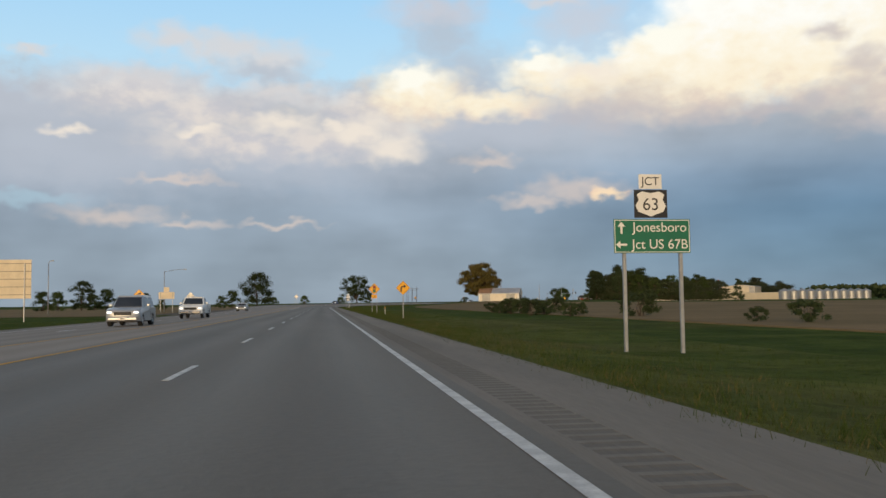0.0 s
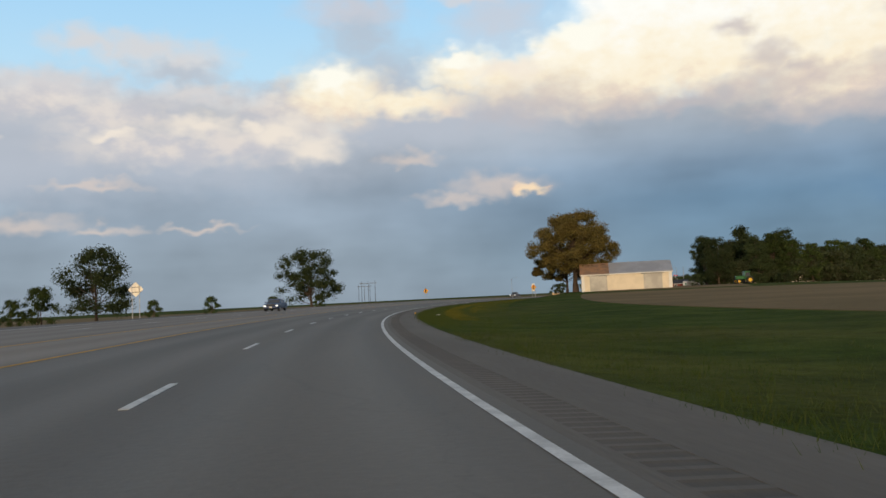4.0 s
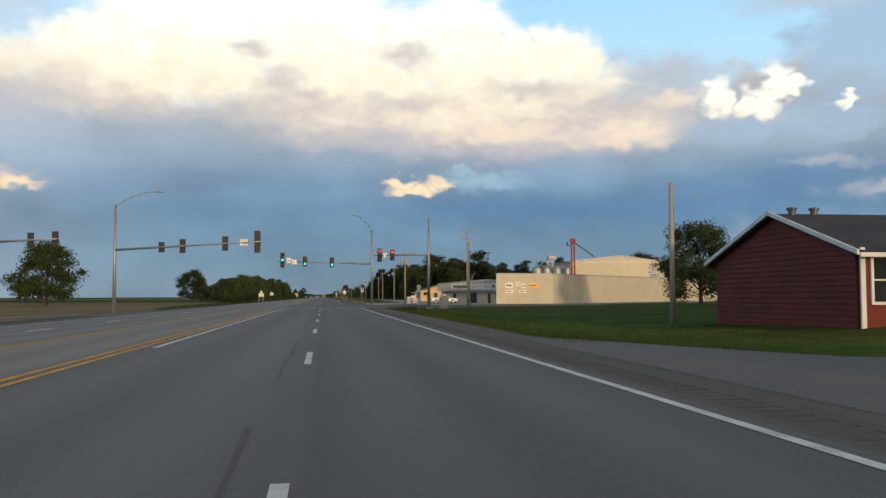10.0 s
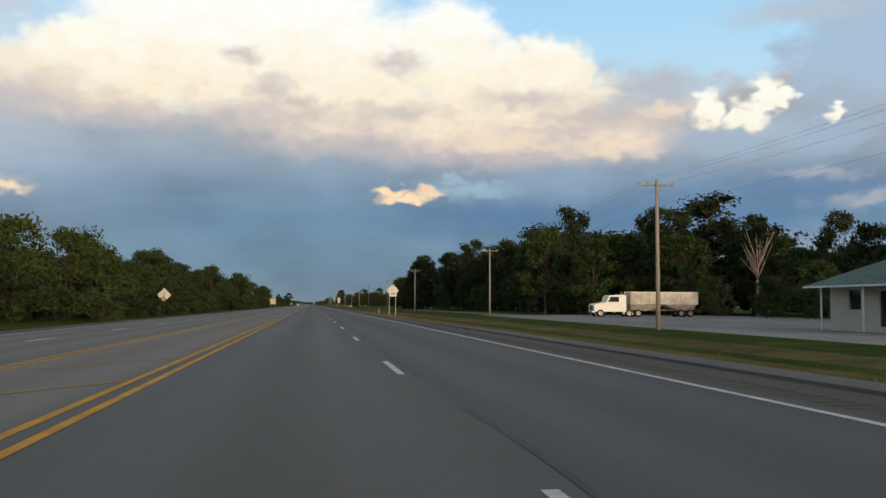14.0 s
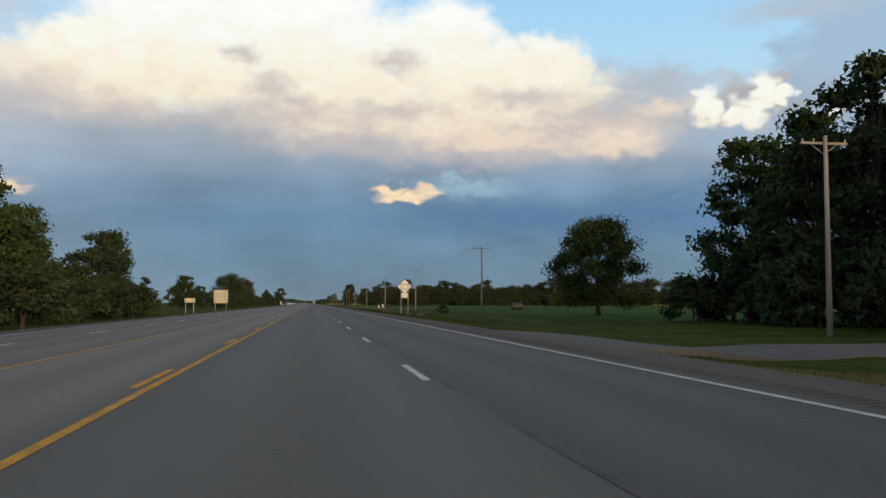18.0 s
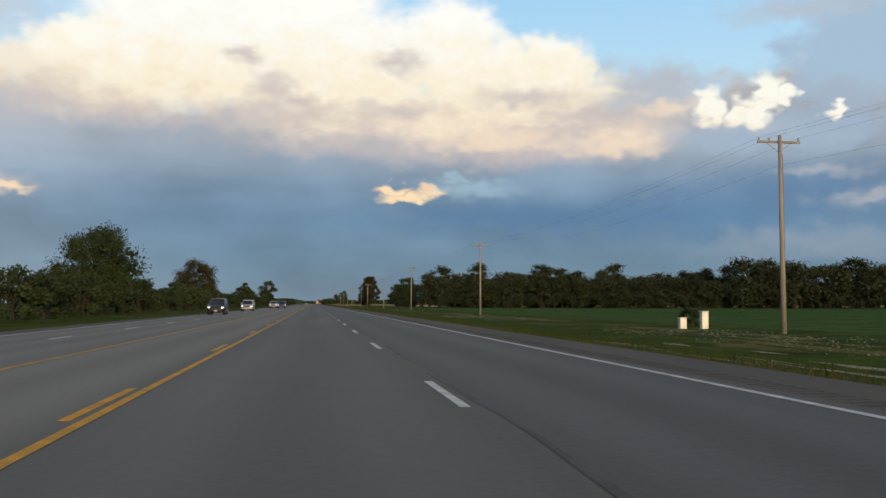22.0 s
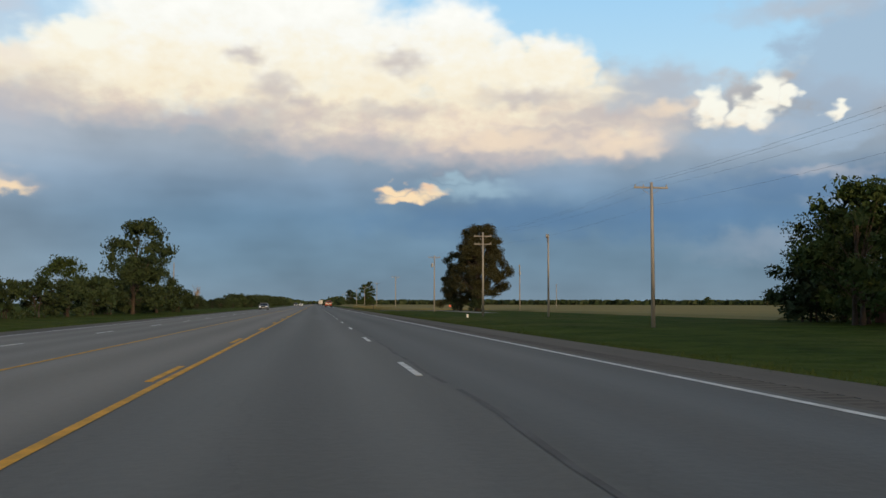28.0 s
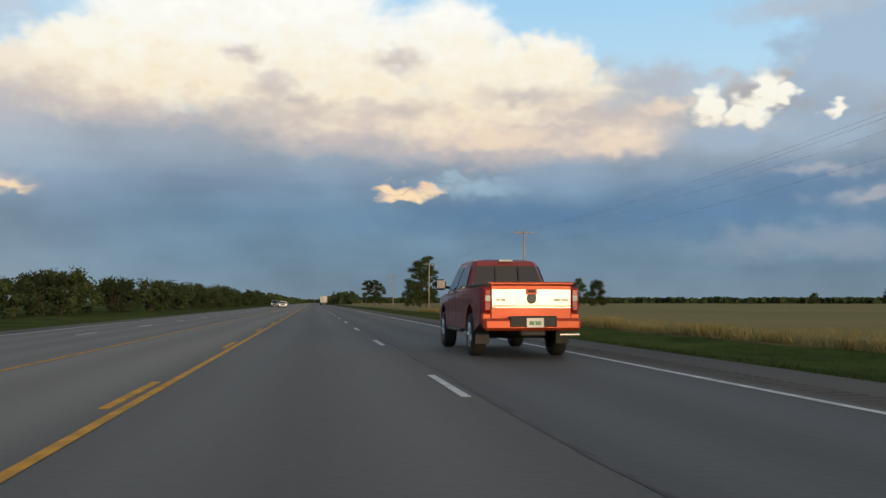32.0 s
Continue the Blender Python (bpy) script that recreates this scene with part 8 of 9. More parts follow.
def vehicle(kind, paint_mat, label, s, d, turn=180.0, lit=True, z=None):
    p = road(s, d)
    ob = thing({"suv": "suv", "pickup": "pickup_truck", "sedan": "car", "van": "minivan"}[kind], label, {"suv": "car", "pickup": "pickup truck", "sedan": "car", "van": "minivan"}[kind],
               pose(p.x, p.y, p.z if z is None else z, 0, 0, heading(s) + turn))
    L, W, belt, roof, hood, r = {"suv": (4.8, 1.9, 1.08, 1.78, 1.08, 0.37), "pickup": (5.7, 2.0, 1.18, 1.86, 1.15, 0.4), "sedan": (4.7, 1.8, 0.92, 1.42, 0.9, 0.32), "van": (5.0, 1.95, 1.08, 1.72, 1.02, 0.34)}[kind]
    f, b = L / 2, -L / 2
    wy0, wy1 = b + L * 0.2, f - L * 0.18
    zf = 0.3 if kind != "pickup" else 0.42
    prof = [(b + 0.05, zf + 0.1)] + arch(wy0, r * 1.18, zf) + arch(wy1, r * 1.18, zf) + [(f - 0.08, zf), (f, zf + 0.25), (f - 0.01, hood - 0.34), (f - 0.06, hood - 0.21), (f - 0.17, hood - 0.13), (f - 0.45, hood - 0.06), (f - 0.8, hood - 0.02), (f - L * 0.27, hood), (b + 0.12, belt), (b, belt - 0.12)]
    panel("body", car_body(prof, W), paint_mat, ob)
    cab_back = {"suv": b + 0.15, "pickup": b + 2.05, "sedan": b + 0.75, "van": b + 0.12}[kind]
    cab_front = f - L * (0.27 if kind != "van" else 0.2)
    cabin(ob, paint_mat, (W / 2 - 0.06, cab_back, cab_front), (W / 2 - 0.22, cab_back + (0.25 if kind != "sedan" else 0.6), cab_front - (0.72 if kind != "van" else 0.95)), belt - 0.03, roof - 0.07)
    if kind == "pickup":
        part("bed", M().box((0, b + 1.05, belt - 0.25), (W - 0.3, 1.8, 0.4)), BLACK_PLASTIC, ob)
        for sx in (-1, 1):
            part("bed_side", M().box((sx * (W / 2 - 0.1), b + 1.05, belt - 0.02), (0.14, 1.95, 0.14), bevel=0.03), paint_mat, ob)
    part("grille", M().box((0, f - 0.02, zf + 0.42), (W * 0.5, 0.06, 0.2), bevel=0.02), BLACK_PLASTIC, ob, "dark grille")
    part("bumper", M().box((0, f + 0.02, zf + 0.14), (W * 0.84, 0.14, 0.2), bevel=0.05), CHROME if kind in ("pickup",) else paint_mat, ob)
    part("bumper", M().box((0, b, zf + 0.18), (W * 0.94, 0.14, 0.22), bevel=0.04), paint_mat, ob)
    pl = part("number_plate", M().box((0, f + 0.1, zf + 0.14), (0.31, 0.01, 0.15)), SIGN_WHITE, ob)
    bars(pl, 0, f + 0.108, zf + 0.14, [0.08, 0.1], 0.06, SIGN_BLACK, 0.02)
    for sx in (-1, 1):
        part("headlight", M().box((sx * W * 0.375, f - 0.1, hood - 0.29), (W * 0.15, 0.14, 0.12), bevel=0.04), HEADLIGHT if lit else HEAD_OFF, ob, "lit headlight" if lit else "")
        part("tail_light", M().box((sx * W * 0.44, b + 0.02, belt - 0.25), (0.16, 0.08, 0.3), bevel=0.03), TAIL, ob)
        mr = part("mirror", M().box((sx * (W / 2 + 0.1), cab_front - 0.55, belt + 0.12), (0.2, 0.12, 0.16), bevel=0.04), paint_mat, ob)
        part("door_handle", M().box((sx * (W / 2 + 0.005), cab_front - 1.5, belt - 0.16), (0.03, 0.16, 0.03)), CHROME if lit else BLACK_PLASTIC, ob)
        part("door_seam", M().box((sx * (W / 2 - 0.012), cab_front - 1.75, (belt + zf) / 2 + 0.1), (0.03, 0.012, belt - zf - 0.2)), BLACK_PLASTIC, ob)
        for y in (wy0, wy1):
            wheel(ob, sx * (W / 2 - 0.13), y, r, 0.24, sx)
    part("underbody", M().box((0, 0, zf + 0.02), (W - 0.5, L - 0.6, 0.12)), BLACK_PLASTIC, ob)
    return ob


INNER, OUTER = -8.6, -12.1
vehicle("suv", P_SILVER, "silver-blue car with its headlights on, coming along the highway", 54, -8.9)
vehicle("pickup", P_WHITE, "white pickup with its headlights on, on the highway", 80, -8.9)
vehicle("pickup", P_MAROON, "dark red pickup on the far lane of the highway", 70, OUTER)
vehicle("sedan", P_SILVER, "silver car with its headlights on, on the highway", 162, OUTER)
vehicle("sedan", P_DARK, "dark blue car on the far lane in the bend", 350, OUTER)
vehicle("pickup", P_GREY, "grey pickup on the far lane after the bend", 543, -13.0)
vehicle("suv", P_BLACK, "dark car with its headlights on, near the junction", 640, OUTER)
vehicle("suv", P_SILVER, "silver car with its headlights on, on the straight", 1512, OUTER)
vehicle("suv", P_BLACK, "black car with its headlights on, on the straight", 1467, OUTER)
vehicle("van", P_DARK, "dark blue minivan on the inner far lane", 1580, -9.1)
vehicle("pickup", P_SILVER, "silver pickup with its headlights on, behind a minivan", 1604, OUTER)
vehicle("sedan", P_GREY, "grey car with its headlights on, far along the straight", 1926, OUTER)
vehicle("sedan", P_WHITE, "white car with its headlights on, far along the straight", 2190, INNER)
vehicle("suv", P_GREY, "grey car with its headlights on, far along the straight", 2230, OUTER)
vehicle("pickup", P_WHITE, "white pickup parked before the seed store", 806.5, 25.6, -90, False, land(806.5, 25.6))
vehicle("pickup", P_WHITE, "white pickup at the side road", 678, -27.5, 70, False, land(678, -27.5))


def red_pickup(s, d):
    """The crew-cab pickup ahead, tail towards the camera."""
    p = road(s, d)
    ob = thing("pickup_truck", "orange-red crew-cab pickup with a silver tailgate band", "pickup truck", pose(p.x, p.y, p.z, 0, 0, heading(s)))
    L, W = 5.9, 2.0
    b, f = 0.0, L
    bed_top, belt = 1.33, 1.3
    wy0, wy1, r = 1.25, 4.95, 0.41
    prof = [(b + 0.1, 0.62)] + arch(wy0, 0.5, 0.5) + arch(wy1, 0.5, 0.5) + [(f - 0.1, 0.5), (f, 0.75), (f - 0.05, 1.08), (f - 0.3, 1.18), (f - 1.3, 1.24), (2.0, belt), (b + 0.04, bed_top), (b + 0.02, 0.66)]
    # sides in a darker red than the tail: how light falls, put into paint
    panel("body", car_body(prof, W, 0.12), P_MAROON, ob, "body sides in shaded dark red")
    gate = part("tailgate", M().box((0, -0.01, 1.02), (W - 0.36, 0.07, 0.66), bevel=0.025), P_RED_SUNLIT, ob, "tailgate in sunlit orange-red")
    part("silver_band", M().box((0, -0.055, 1.115), (W - 0.4, 0.022, 0.31), bevel=0.01), SATIN, gate, "satin silver band")
    part("lower_trim", M().box((0, -0.055, 0.935), (W - 0.4, 0.024, 0.035), bevel=0.008), CHROME, gate)
    part("handle", M().box((0, -0.075, 1.215), (0.22, 0.03, 0.1), bevel=0.015), P_RED_SUNLIT, gate)
    part("handle_recess", M().box((0, -0.092, 1.225), (0.15, 0.008, 0.045)), BLACK_PLASTIC, gate)
    part("emblem", M().lathe((0, -0.07, 1.1), "y", [(0, 0.1), (-0.012, 0.085), (-0.016, 0.001)], 18), DARK_STEEL, gate, "dark oval emblem")
    bars(gate, -0.62, -0.069, 1.07, [0.08, 0.09], 0.03, SIGN_BLACK, 0.02)
    bars(gate, 0.6, -0.069, 1.07, [0.14, 0.14], 0.03, SIGN_BLACK, 0.02)
    part("spoiler", M().box((0, 0.0, 1.37), (W - 0.3, 0.2, 0.06), bevel=0.02), P_RED_SUNLIT, gate, "raised red lip")
    for sx in (-1, 1):
        part("tail_light", M().box((sx * (W / 2 - 0.12), -0.01, 1.07), (0.17, 0.14, 0.44), bevel=0.04), TAIL, ob, "dark red tail light")
        part("reverse_lens", M().box((sx * (W / 2 - 0.12), -0.082, 1.1), (0.1, 0.012, 0.1), bevel=0.01), HEAD_OFF, ob)
        part("quarter_panel", M().box((sx * (W / 2 - 0.11), 0.02, 0.72), (0.2, 0.1, 0.24), bevel=0.03), P_RED_SUNLIT, ob, "rear corner in sunlit orange-red")
        part("bed_rail", M().box((sx * (W / 2 - 0.08), 1.0, 1.345), (0.12, 1.9, 0.05), bevel=0.015), BLACK_PLASTIC, ob)
        mr = part("mirror", M().box((sx * (W / 2 + 0.2), 4.05, 1.42), (0.26, 0.12, 0.24), bevel=0.05), BLACK_PLASTIC, ob, "black door mirror")
        part("mirror_glass", M().box((sx * (W / 2 + 0.2), 3.985, 1.43), (0.2, 0.008, 0.18)), CHROME, mr)
        part("mirror_arm", M().box((sx * (W / 2 + 0.05), 4.07, 1.36), (0.16, 0.07, 0.06)), BLACK_PLASTIC, mr)
        part("running_board", M().box((sx * (W / 2 - 0.02), 3.1, 0.46), (0.14, 1.9, 0.06), bevel=0.02), BLACK_PLASTIC, ob)
        for y in (2.75, 3.75):
            part("door_handle", M().box((sx * (W / 2 + 0.012), y, 1.12), (0.03, 0.2, 0.035), bevel=0.01), CHROME, ob)
        for y in (2.05, 3.05, 4.1):
            part("door_seam", M().box((sx * (W / 2 - 0.008), y, 0.92), (0.02, 0.012, 0.7)), BLACK_PLASTIC, ob)
        part("mud_flap", M().box((sx * (W / 2 - 0.16), 0.68, 0.4), (0.28, 0.015, 0.3)), BLACK_PLASTIC, ob)
        for y in (wy0, wy1):
            wheel(ob, sx * (W / 2 - 0.14), y, r, 0.29, sx)
    bump = part("bumper", M().box((0, -0.1, 0.63), (W - 0.06, 0.22, 0.22), bevel=0.05), P_RED_SUNLIT, ob, "rear bumper in sunlit orange-red")
    part("step_pad", M().box((0, -0.16, 0.68), (0.95, 0.13, 0.2), bevel=0.02), BLACK_PLASTIC, bump, "black bumper step")
    pl = part("number_plate", M().box((0.03, -0.235, 0.66), (0.34, 0.012, 0.17), bevel=0.01), SIGN_WHITE, bump)
    bars(pl, 0.03, -0.245, 0.655, [0.1, 0.12], 0.07, GREEN_DULL, 0.02)
    part("hitch", M().box((0, -0.12, 0.47), (0.5, 0.12, 0.1), bevel=0.02), BLACK_PLASTIC, ob)
    part("spare_wheel", M().lathe((0, 0.75, 0.52), "z", [(-0.1, 0.05), (-0.1, 0.3), (0.0, 0.36), (0.1, 0.3), (0.1, 0.05)], 18), TYRE, ob)
    part("exhaust_tip", M().tube((0.55, -0.12, 0.44), (0.95, -0.1, 0.44), 0.035, None, 10), CHROME, ob, "chrome exhaust tip")
    part("axle", M().tube((-0.7, wy0, 0.42), (0.7, wy0, 0.42), 0.09, None, 8), BLACK_PLASTIC, ob)
    part("underbody", M().box((0, 3.0, 0.55), (W - 0.5, 4.6, 0.14)), BLACK_PLASTIC, ob)
    part("bed_floor", M().box((0, 1.0, 0.95), (W - 0.4, 1.8, 0.1)), BLACK_PLASTIC, ob)
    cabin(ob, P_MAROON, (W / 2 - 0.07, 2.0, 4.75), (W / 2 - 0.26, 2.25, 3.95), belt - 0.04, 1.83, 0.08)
    for x in (-0.26, 0.26):
        part("window_bar", M().box((x, 2.09, 1.56), (0.03, 0.02, 0.42), rx=-25), BLACK_PLASTIC, ob)
    part("brake_light", M().box((0, 2.22, 1.885), (0.32, 0.05, 0.05), bevel=0.015), HEAD_OFF, ob, "pale roof brake light")
    return ob


truck = red_pickup(2001.9, 2.32)
truck.matrix_basis = truck.matrix_basis @ Matrix.Diagonal((0.97, 1, 1.05, 1))


def lorry(s, d, turn, label, trailer_len, z, cab_paint=P_WHITE, hopper=True, skin=GRAIN_WHITE):
    """A lorry with a long pale trailer; local y forward."""
    p = road(s, d)
    ob = thing("semi_trailer_truck", label, "truck", pose(p.x, p.y, z, 0, 0, heading(s) + turn))
    w, tl = 2.5, trailer_len
    if hopper:
        body = M().loft([[(-w / 2, y, 3.3), (w / 2, y, 3.3), (w / 2, y, 1.7), (0.5, y, zb), (-0.5, y, zb), (-w / 2, y, 1.7)] for y, zb in ((-tl, 1.65), (-tl + 0.3, 1.0), (-tl * 0.75, 0.8), (-tl * 0.5, 1.5), (-tl * 0.25, 0.8), (-0.3, 1.0), (0, 1.65))])
    else:
        body = M().box((0, -tl / 2, 2.2), (w, tl, 2.4), bevel=0.05)
    tr = part("trailer", body, skin, ob, "pale trailer body")
    for i in range(int(tl / 1.1)):
        for sx in (-1, 1):
            part("rib", M().box((sx * (w / 2 + 0.02), -0.5 - i * 1.1, 2.5), (0.05, 0.08, 1.6)), skin, tr)
    for sx in (-1, 1):
        part("top_rail", M().box((sx * w / 2, -tl / 2, 3.33), (0.1, tl, 0.1)), P_WHITE, tr)
    part("chassis", M().box((0, -tl / 2 + 1.2, 0.95), (0.9, tl + 2.4, 0.2)), DARK_STEEL, ob)
    cab = part("cab", M().prism([(0.6, 0.7), (5.0, 0.7), (5.1, 1.5), (4.9, 1.75), (3.4, 1.95), (2.9, 2.9), (0.9, 3.0), (0.6, 2.8)], -1.15, 1.15, "x"), cab_paint, ob, "cab with a long bonnet")
    part("windscreen", M().add([(-0.95, 3.43, 1.98), (0.95, 3.43, 1.98), (0.85, 2.96, 2.82), (-0.85, 2.96, 2.82)], [(0, 1, 2, 3)]), CAR_GLASS, cab)
    for sx in (-1, 1):
        part("side_window", M().add([(sx * 1.16, 1.6, 2.0), (sx * 1.16, 3.1, 2.0), (sx * 1.16, 2.8, 2.7), (sx * 1.16, 1.6, 2.7)], [(0, 1, 2, 3)]), CAR_GLASS, cab)
        part("fender", M().lathe((sx * 0.95, 4.2, 0.55), "x", [(-0.2, 0.68), (0.2, 0.68)], 14), cab_paint, cab)
        part("exhaust_pipe", M().tube((sx * 1.05, 0.45, 1.0), (sx * 1.05, 0.45, 3.4), 0.08, None, 8), CHROME, cab)
        part("headlight", M().box((sx * 0.85, 5.08, 1.25), (0.3, 0.08, 0.2), bevel=0.03), HEAD_OFF, cab)
        for y in (4.2, 0.2, -1.1, -tl + 1.1, -tl + 2.4):
            wheel(ob, sx * 1.0, y, 0.5, 0.4, sx)
    part("grille", M().box((0, 5.1, 1.2), (1.1, 0.06, 0.8), bevel=0.03), CHROME, cab)
    part("bumper", M().box((0, 5.15, 0.65), (2.3, 0.2, 0.3), bevel=0.05), CHROME, cab)
    return ob


lorry(984, 41.0, 90, "white grain lorry parked at the edge of the woods", 9.6, land(984, 44))
lorry(931, 82.5, -90, "long white box lorry parked in the gravel yard", 16.0, land(931, 80), hopper=False, skin=P_WHITE)
lorry(2330, 2.0, 0, "white lorry far ahead on the highway", 10, 0.0, hopper=False)


def dump_trailer():
    p = road(643.6, 33)
    ob = thing("dump_trailer", "old stained white steel dump trailer by the red house", "trailer", pose(p.x, p.y, land(643.6, 33), 0, 0, 0))
    L = 9.6
    body = part("body", M().prism([(-1.2, 1.0), (1.2, 1.0), (1.25, 2.75), (-1.25, 2.75)], -L / 2, L / 2, "x"), GRAIN_WHITE, ob, "stained white steel box")
    part("top_rail", M().box((0, -1.28, 2.72), (L + 0.1, 0.14, 0.16), bevel=0.02), P_WHITE, body)
    part("bottom_rail", M().box((0, -1.24, 1.1), (L, 0.14, 0.18), bevel=0.02), GRAIN_WHITE, body)
    for i in range(8):
        part("rib", M().box((-L / 2 + 0.4 + i * 1.25, -1.27, 1.9), (0.1, 0.1, 1.5)), GRAIN_WHITE, body)
    head = part("cab_guard", M().box((-L / 2 - 0.9, 0, 2.0), (1.8, 2.4, 1.9), bevel=0.08), P_WHITE, ob, "pale headboard and guard")
    part("mark", M().box((-L / 2 - 0.6, -1.22, 1.7), (0.5, 0.012, 0.7)), GREEN_DULL, head, "faded green mark")
    part("tail_post", M().box((L / 2, -1.2, 2.2), (0.2, 0.2, 1.9), bevel=0.02), P_WHITE, ob)
    part("chassis", M().box((0, 0, 0.8), (L, 0.9, 0.25)), DARK_STEEL, ob)
    for x in (-L / 2 - 0.8, 1.8, 3.1):
        for y in (-0.95, 0.95):
            part("wheel", M().lathe((x, y, 0.5), "y", [(-0.2, 0.05), (-0.2, 0.44), (-0.12, 0.5), (0.12, 0.5), (0.2, 0.44), (0.2, 0.05)], 18), TYRE, ob, "black tyre")


dump_trailer()


def farm_tractor():
    ob = thing("tractor", "green farm tractor with yellow wheels", "tractor", pose(64.1, 496.7, hill(64.1, 496.7), 0, 0, 120))
    part("hood", M().box((0, 1.6, 1.55), (0.85, 2.3, 0.85), bevel=0.12), P_GREEN, ob, "green bonnet")
    part("grille", M().box((0, 2.78, 1.5), (0.7, 0.06, 0.7), bevel=0.02), BLACK_PLASTIC, ob)
    cab = part("cab", M().prism([(-0.9, 1.1), (0.5, 1.1), (0.55, 1.9), (0.35, 2.95), (-0.8, 2.95)], -0.75, 0.75, "x"), P_GREEN, ob, "green cab frame")
    for sx in (-1, 1):
        part("side_window", M().add([(sx * 0.762, -0.75, 1.6), (sx * 0.762, 0.42, 1.6), (sx * 0.762, 0.26, 2.8), (sx * 0.762, -0.7, 2.8)], [(0, 1, 2, 3)]), CAR_GLASS, cab)
        part("fender", M().box((sx * 0.95, -0.5, 1.75), (0.4, 1.3, 0.12), bevel=0.04), P_GREEN, ob)
        for y, r, w in ((-0.6, 0.92, 0.5), (2.2, 0.62, 0.38)):
            wh = part("wheel", M().lathe((sx * 1.0, y, r), "x", [(-w / 2, r * 0.55), (-w / 2, r * 0.94), (-w * 0.3, r), (w * 0.3, r), (w / 2, r * 0.94), (w / 2, r * 0.55)], 22), TYRE, ob, "ribbed black tyre")
            part("rim", M().lathe((sx * 1.0, y, r), "x", [(-sx * 0.05, r * 0.56), (sx * w * 0.45, r * 0.56), (sx * w * 0.2, r * 0.4), (sx * w * 0.35, 0.01)], 18), P_YELLOW, wh, "yellow rim")
    part("roof", M().box((0, -0.25, 3.02), (1.6, 1.5, 0.16), bevel=0.06), P_GREEN, ob)
    part("exhaust", M().tube((0.3, 1.3, 1.9), (0.3, 1.3, 2.9), 0.05, None, 8), BLACK_PLASTIC, ob)
    part("rear_window", M().box((0, -0.91, 2.2), (1.3, 0.02, 1.2)), CAR_GLASS, cab)


farm_tractor()

# ---- small things by the roadside ----
ob = thing("mailbox", "dark roadside mailbox on a post in the grass", "mailbox", stand(1957, 12.6))
part("post", M().box((0, 0, 0.55), (0.12, 0.12, 1.5), bevel=0.01), BLACK_PLASTIC, ob)
part("box", M().prism([(-0.2, 1.25), (0.2, 1.25), (0.2, 1.45), (0.14, 1.55), (0, 1.6), (-0.14, 1.55), (-0.2, 1.45)], -0.42, 0.42, "y"), BLACK_PLASTIC, ob, "dark metal box")
part("shelf", M().box((0, 0, 1.22), (0.95, 0.5, 0.06)), POLE_WOOD, ob)
# board and post added to stand in for an orange-red spot of light
ob = thing("reflector_board", "small orange-red board standing for a spot of light at the shade tree's foot", "reflector", stand(1926, 27.0))
part("post", M().box((0, 0.03, 0.4), (0.06, 0.04, 1.3)), DARK_STEEL, ob)
part("board", M().box((0, 0, 1.1), (0.55, 0.02, 0.4), bevel=0.008), ORANGE_BOARD, ob, "orange-red board")
for s_, d_, h_ in ((1419, 22.5, 1.05), (1419.3, 21.2, 0.65), (1838, 15.6, 0.32)):
    ob = thing("utility_box", "small pale utility box in the grass", "utility box", stand(s_, d_))
    part("body", M().box((0, 0, h_ / 2 - 0.1), (min(0.45, h_ * 0.7), min(0.35, h_ * 0.6), h_ + 0.2), bevel=0.03), SIGN_BACK, ob)
    part("lid", M().box((0, 0, h_ + 0.02), (min(0.5, h_ * 0.8), min(0.4, h_ * 0.7), 0.05), bevel=0.015), SIGN_BACK, ob)
ob = thing("hay_bale", "dark round bale lying in the green field", "bale", stand(1321, 46.2))
part("bale", M().lathe((0, 0, 0.85), "x", [(-1.3, 0.02), (-1.3, 0.8), (-1.2, 0.9), (1.2, 0.9), (1.3, 0.8), (1.3, 0.02)], 20), BLACK_PLASTIC, ob)
part("bale_end", M().lathe((1.32, 0, 0.85), "x", [(0, 0.01), (0.02, 0.7), (0, 0.72)], 16), RUST, ob)
ob = thing("litter", "crumpled white litter in the verge grass", "litter", stand(318.6, 7.4) @ Matrix.Diagonal((0.6, 0.6, 0.6, 1)))
part("scrap", M().box((0, 0, 0.06), (0.42, 0.25, 0.1), 20, 0.04), SIGN_WHITE, ob)
ob = thing("litter", "small orange scrap on the shoulder's edge", "litter", stand(320.7, 5.5))
part("scrap", M().box((0, 0, 0.06), (0.12, 0.1, 0.12), 30, 0.03), SIGN_YELLOW, ob)


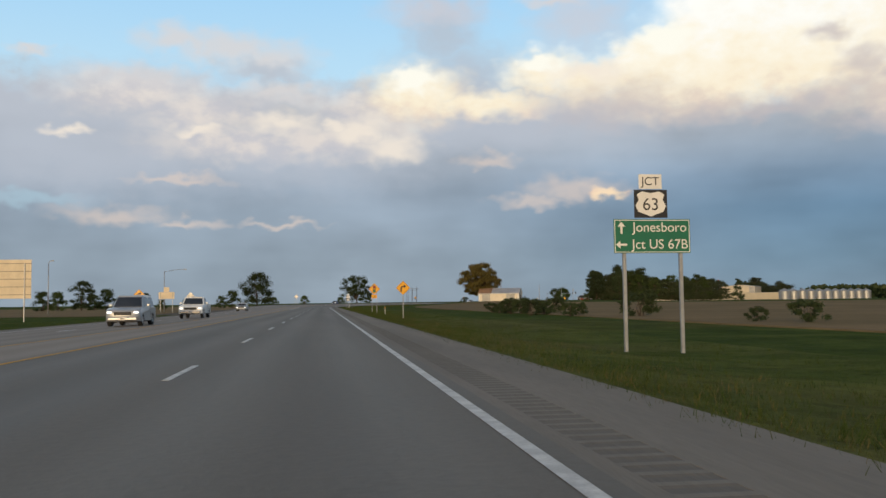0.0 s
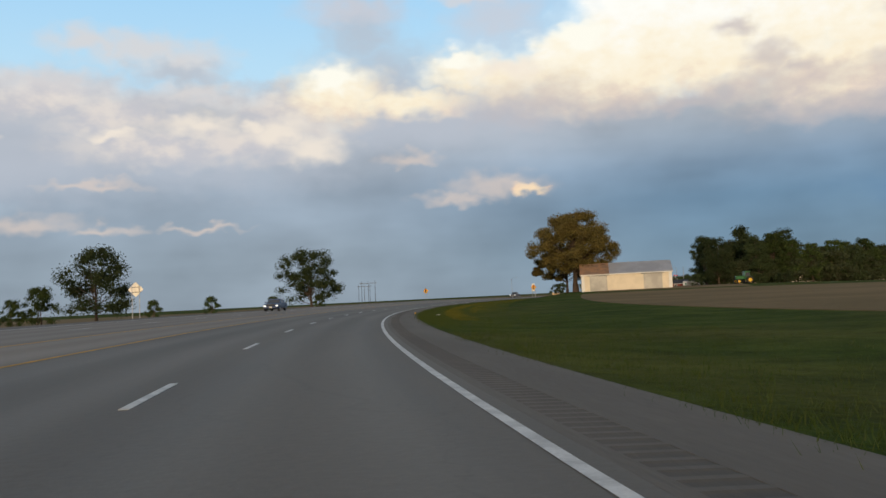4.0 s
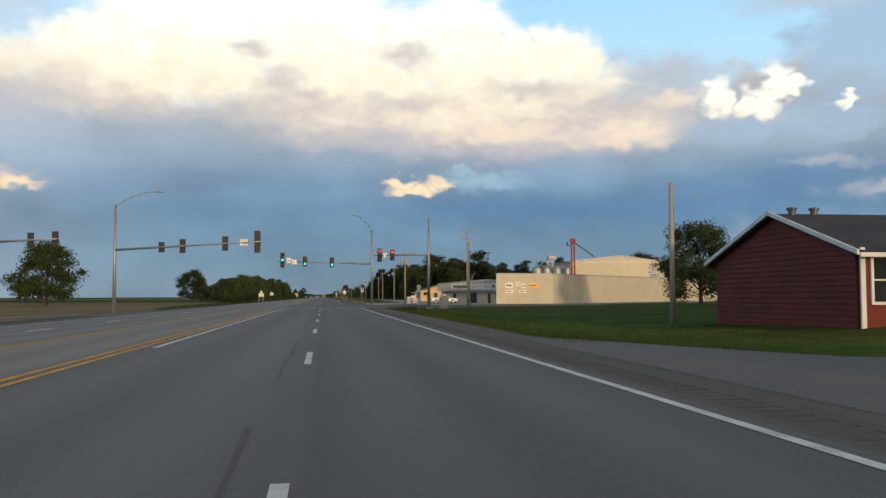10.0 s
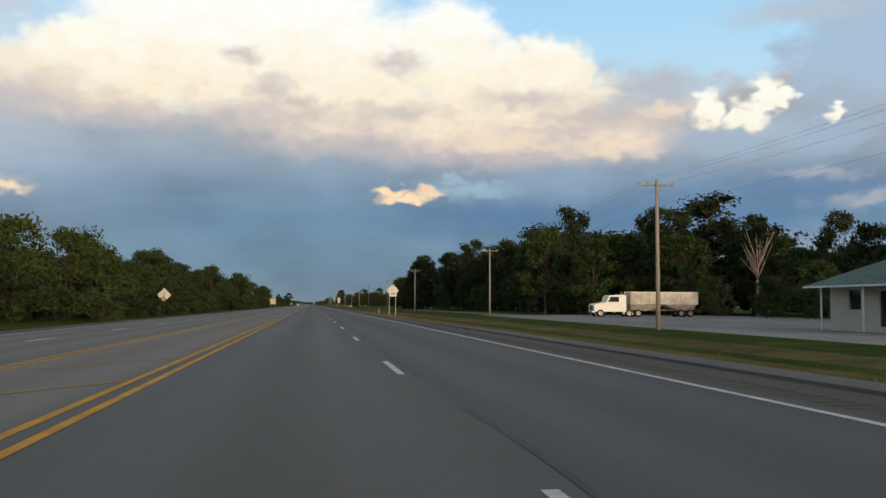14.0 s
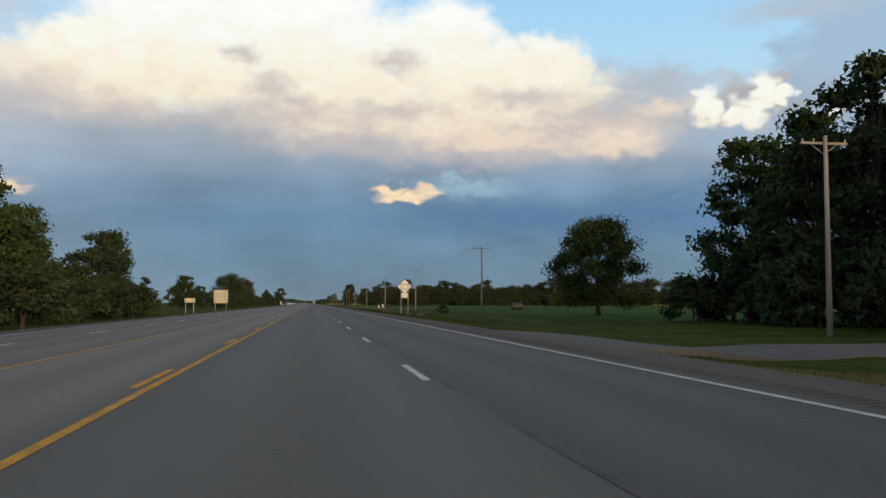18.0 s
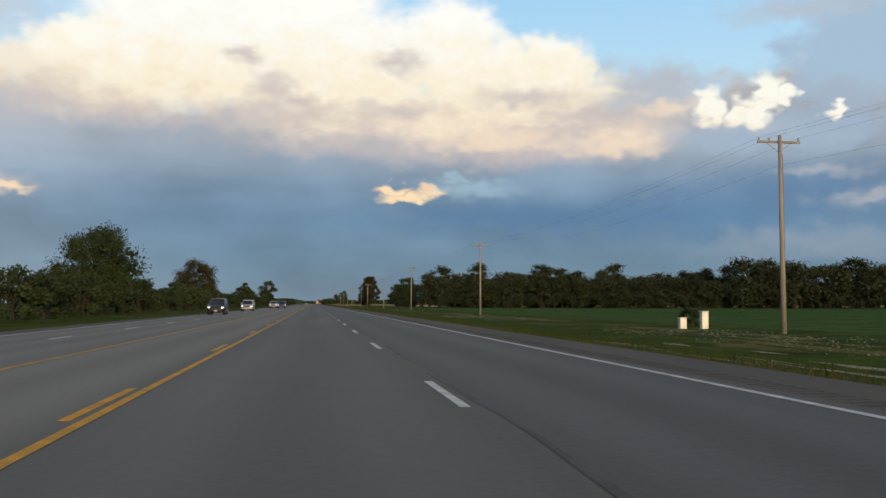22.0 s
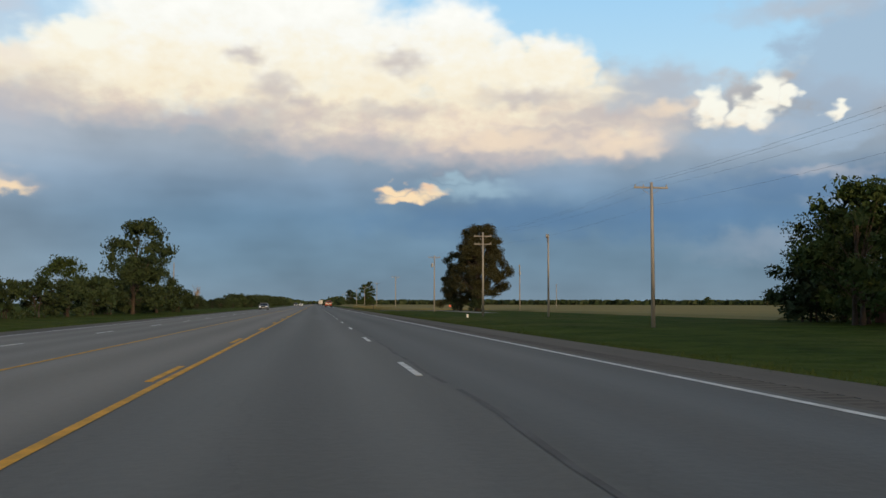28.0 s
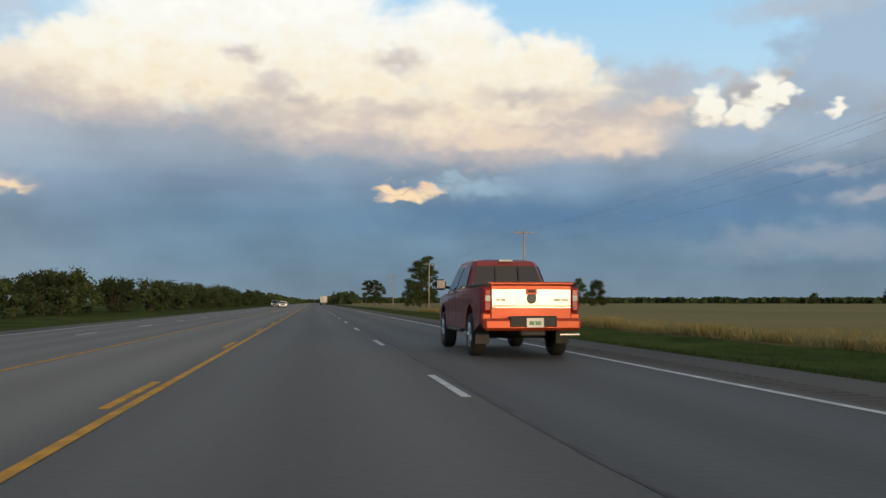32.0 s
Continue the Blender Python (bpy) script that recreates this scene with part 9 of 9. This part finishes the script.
def flowers(bands, seed):
    """White flower heads on thin stalks, strewn in patches along the ditch."""
    g = np.random.default_rng(seed)
    m = M()
    for a, b, d0, d1, count in bands:
        for _ in range(count):
            s, d = float(g.uniform(a, b)), float(g.uniform(d0, d1))
            if noise.noise(Vector((s * 0.35, d * 0.6, 3.0))) < -0.05:
                continue
            p = road(s, d)
            z, h, q = land(s, d), float(g.uniform(0.1, 0.3)), float(g.uniform(0.014, 0.036))
            m.add([(p.x - q, p.y - q, z + h), (p.x + q, p.y - q, z + h + 0.01), (p.x + q, p.y + q, z + h + 0.02), (p.x - q, p.y + q, z + h), (p.x, p.y, z + h + q * 0.9)],
                  [(0, 1, 4), (1, 2, 4), (2, 3, 4), (3, 0, 4)])
    me = flat_mesh("wildflowers", m.v, m.f, FLOWER)
    tagged(new("wildflowers", me), label="patches of small white wildflowers in the ditch", category="flowers", kind="stuff")


flowers([(1322, 1362, 13, 22, 1500), (1384, 1412, 13, 19, 1100), (1436, 1470, 13, 18, 900), (1180, 1215, 12, 18, 500)], 12)


def dirt_patches(count, s0, s1, d0, d1, seed):
    """Bare brownish scars of uneven outline in the verge grass."""
    r = random.Random(seed)
    verts, faces = [], []
    for i in range(count):
        s, d = r.uniform(s0, s1), r.uniform(d0, d1)
        a, b = r.uniform(1.5, 7.0), r.uniform(0.25, 0.8)
        o, n = len(verts), 14
        ring = [(s + a * math.cos(6.283 * j / n) * r.uniform(0.6, 1.15), d + b * math.sin(6.283 * j / n) * r.uniform(0.55, 1.2)) for j in range(n)]
        verts.append(road(s, d).xy.to_3d() + Vector((0, 0, land(s, d) + 0.05)))
        verts += [road(*q).xy.to_3d() + Vector((0, 0, land(*q) + 0.02)) for q in ring]
        verts += [road(s + (q[0] - s) * 1.08, d + (q[1] - d) * 1.12).xy.to_3d() + Vector((0, 0, land(*q) - 0.06)) for q in ring]
        for j in range(n):
            k = (j + 1) % n
            faces += [(o, o + 1 + k, o + 1 + j), (o + 1 + j, o + 1 + k, o + 1 + n + k, o + 1 + n + j)]
    tagged(new("dirt_patches", flat_mesh("dirt_patches", verts, faces, DRY_GRASS)), label="bare brownish dirt scars in the verge grass", category="dirt", kind="stuff")


dirt_patches(90, 1255, 1660, 13.8, 20.5, 51)
dirt_patches(14, 1960, 2080, 14.2, 17, 52)

# ---- the whole place to the model's scale ----
for ob in list(scene.objects):
    if ob.parent is None and ob.type not in {"CAMERA", "LIGHT"}:
        ob.matrix_basis = Matrix.Diagonal((S, S, S, 1)) @ ob.matrix_basis
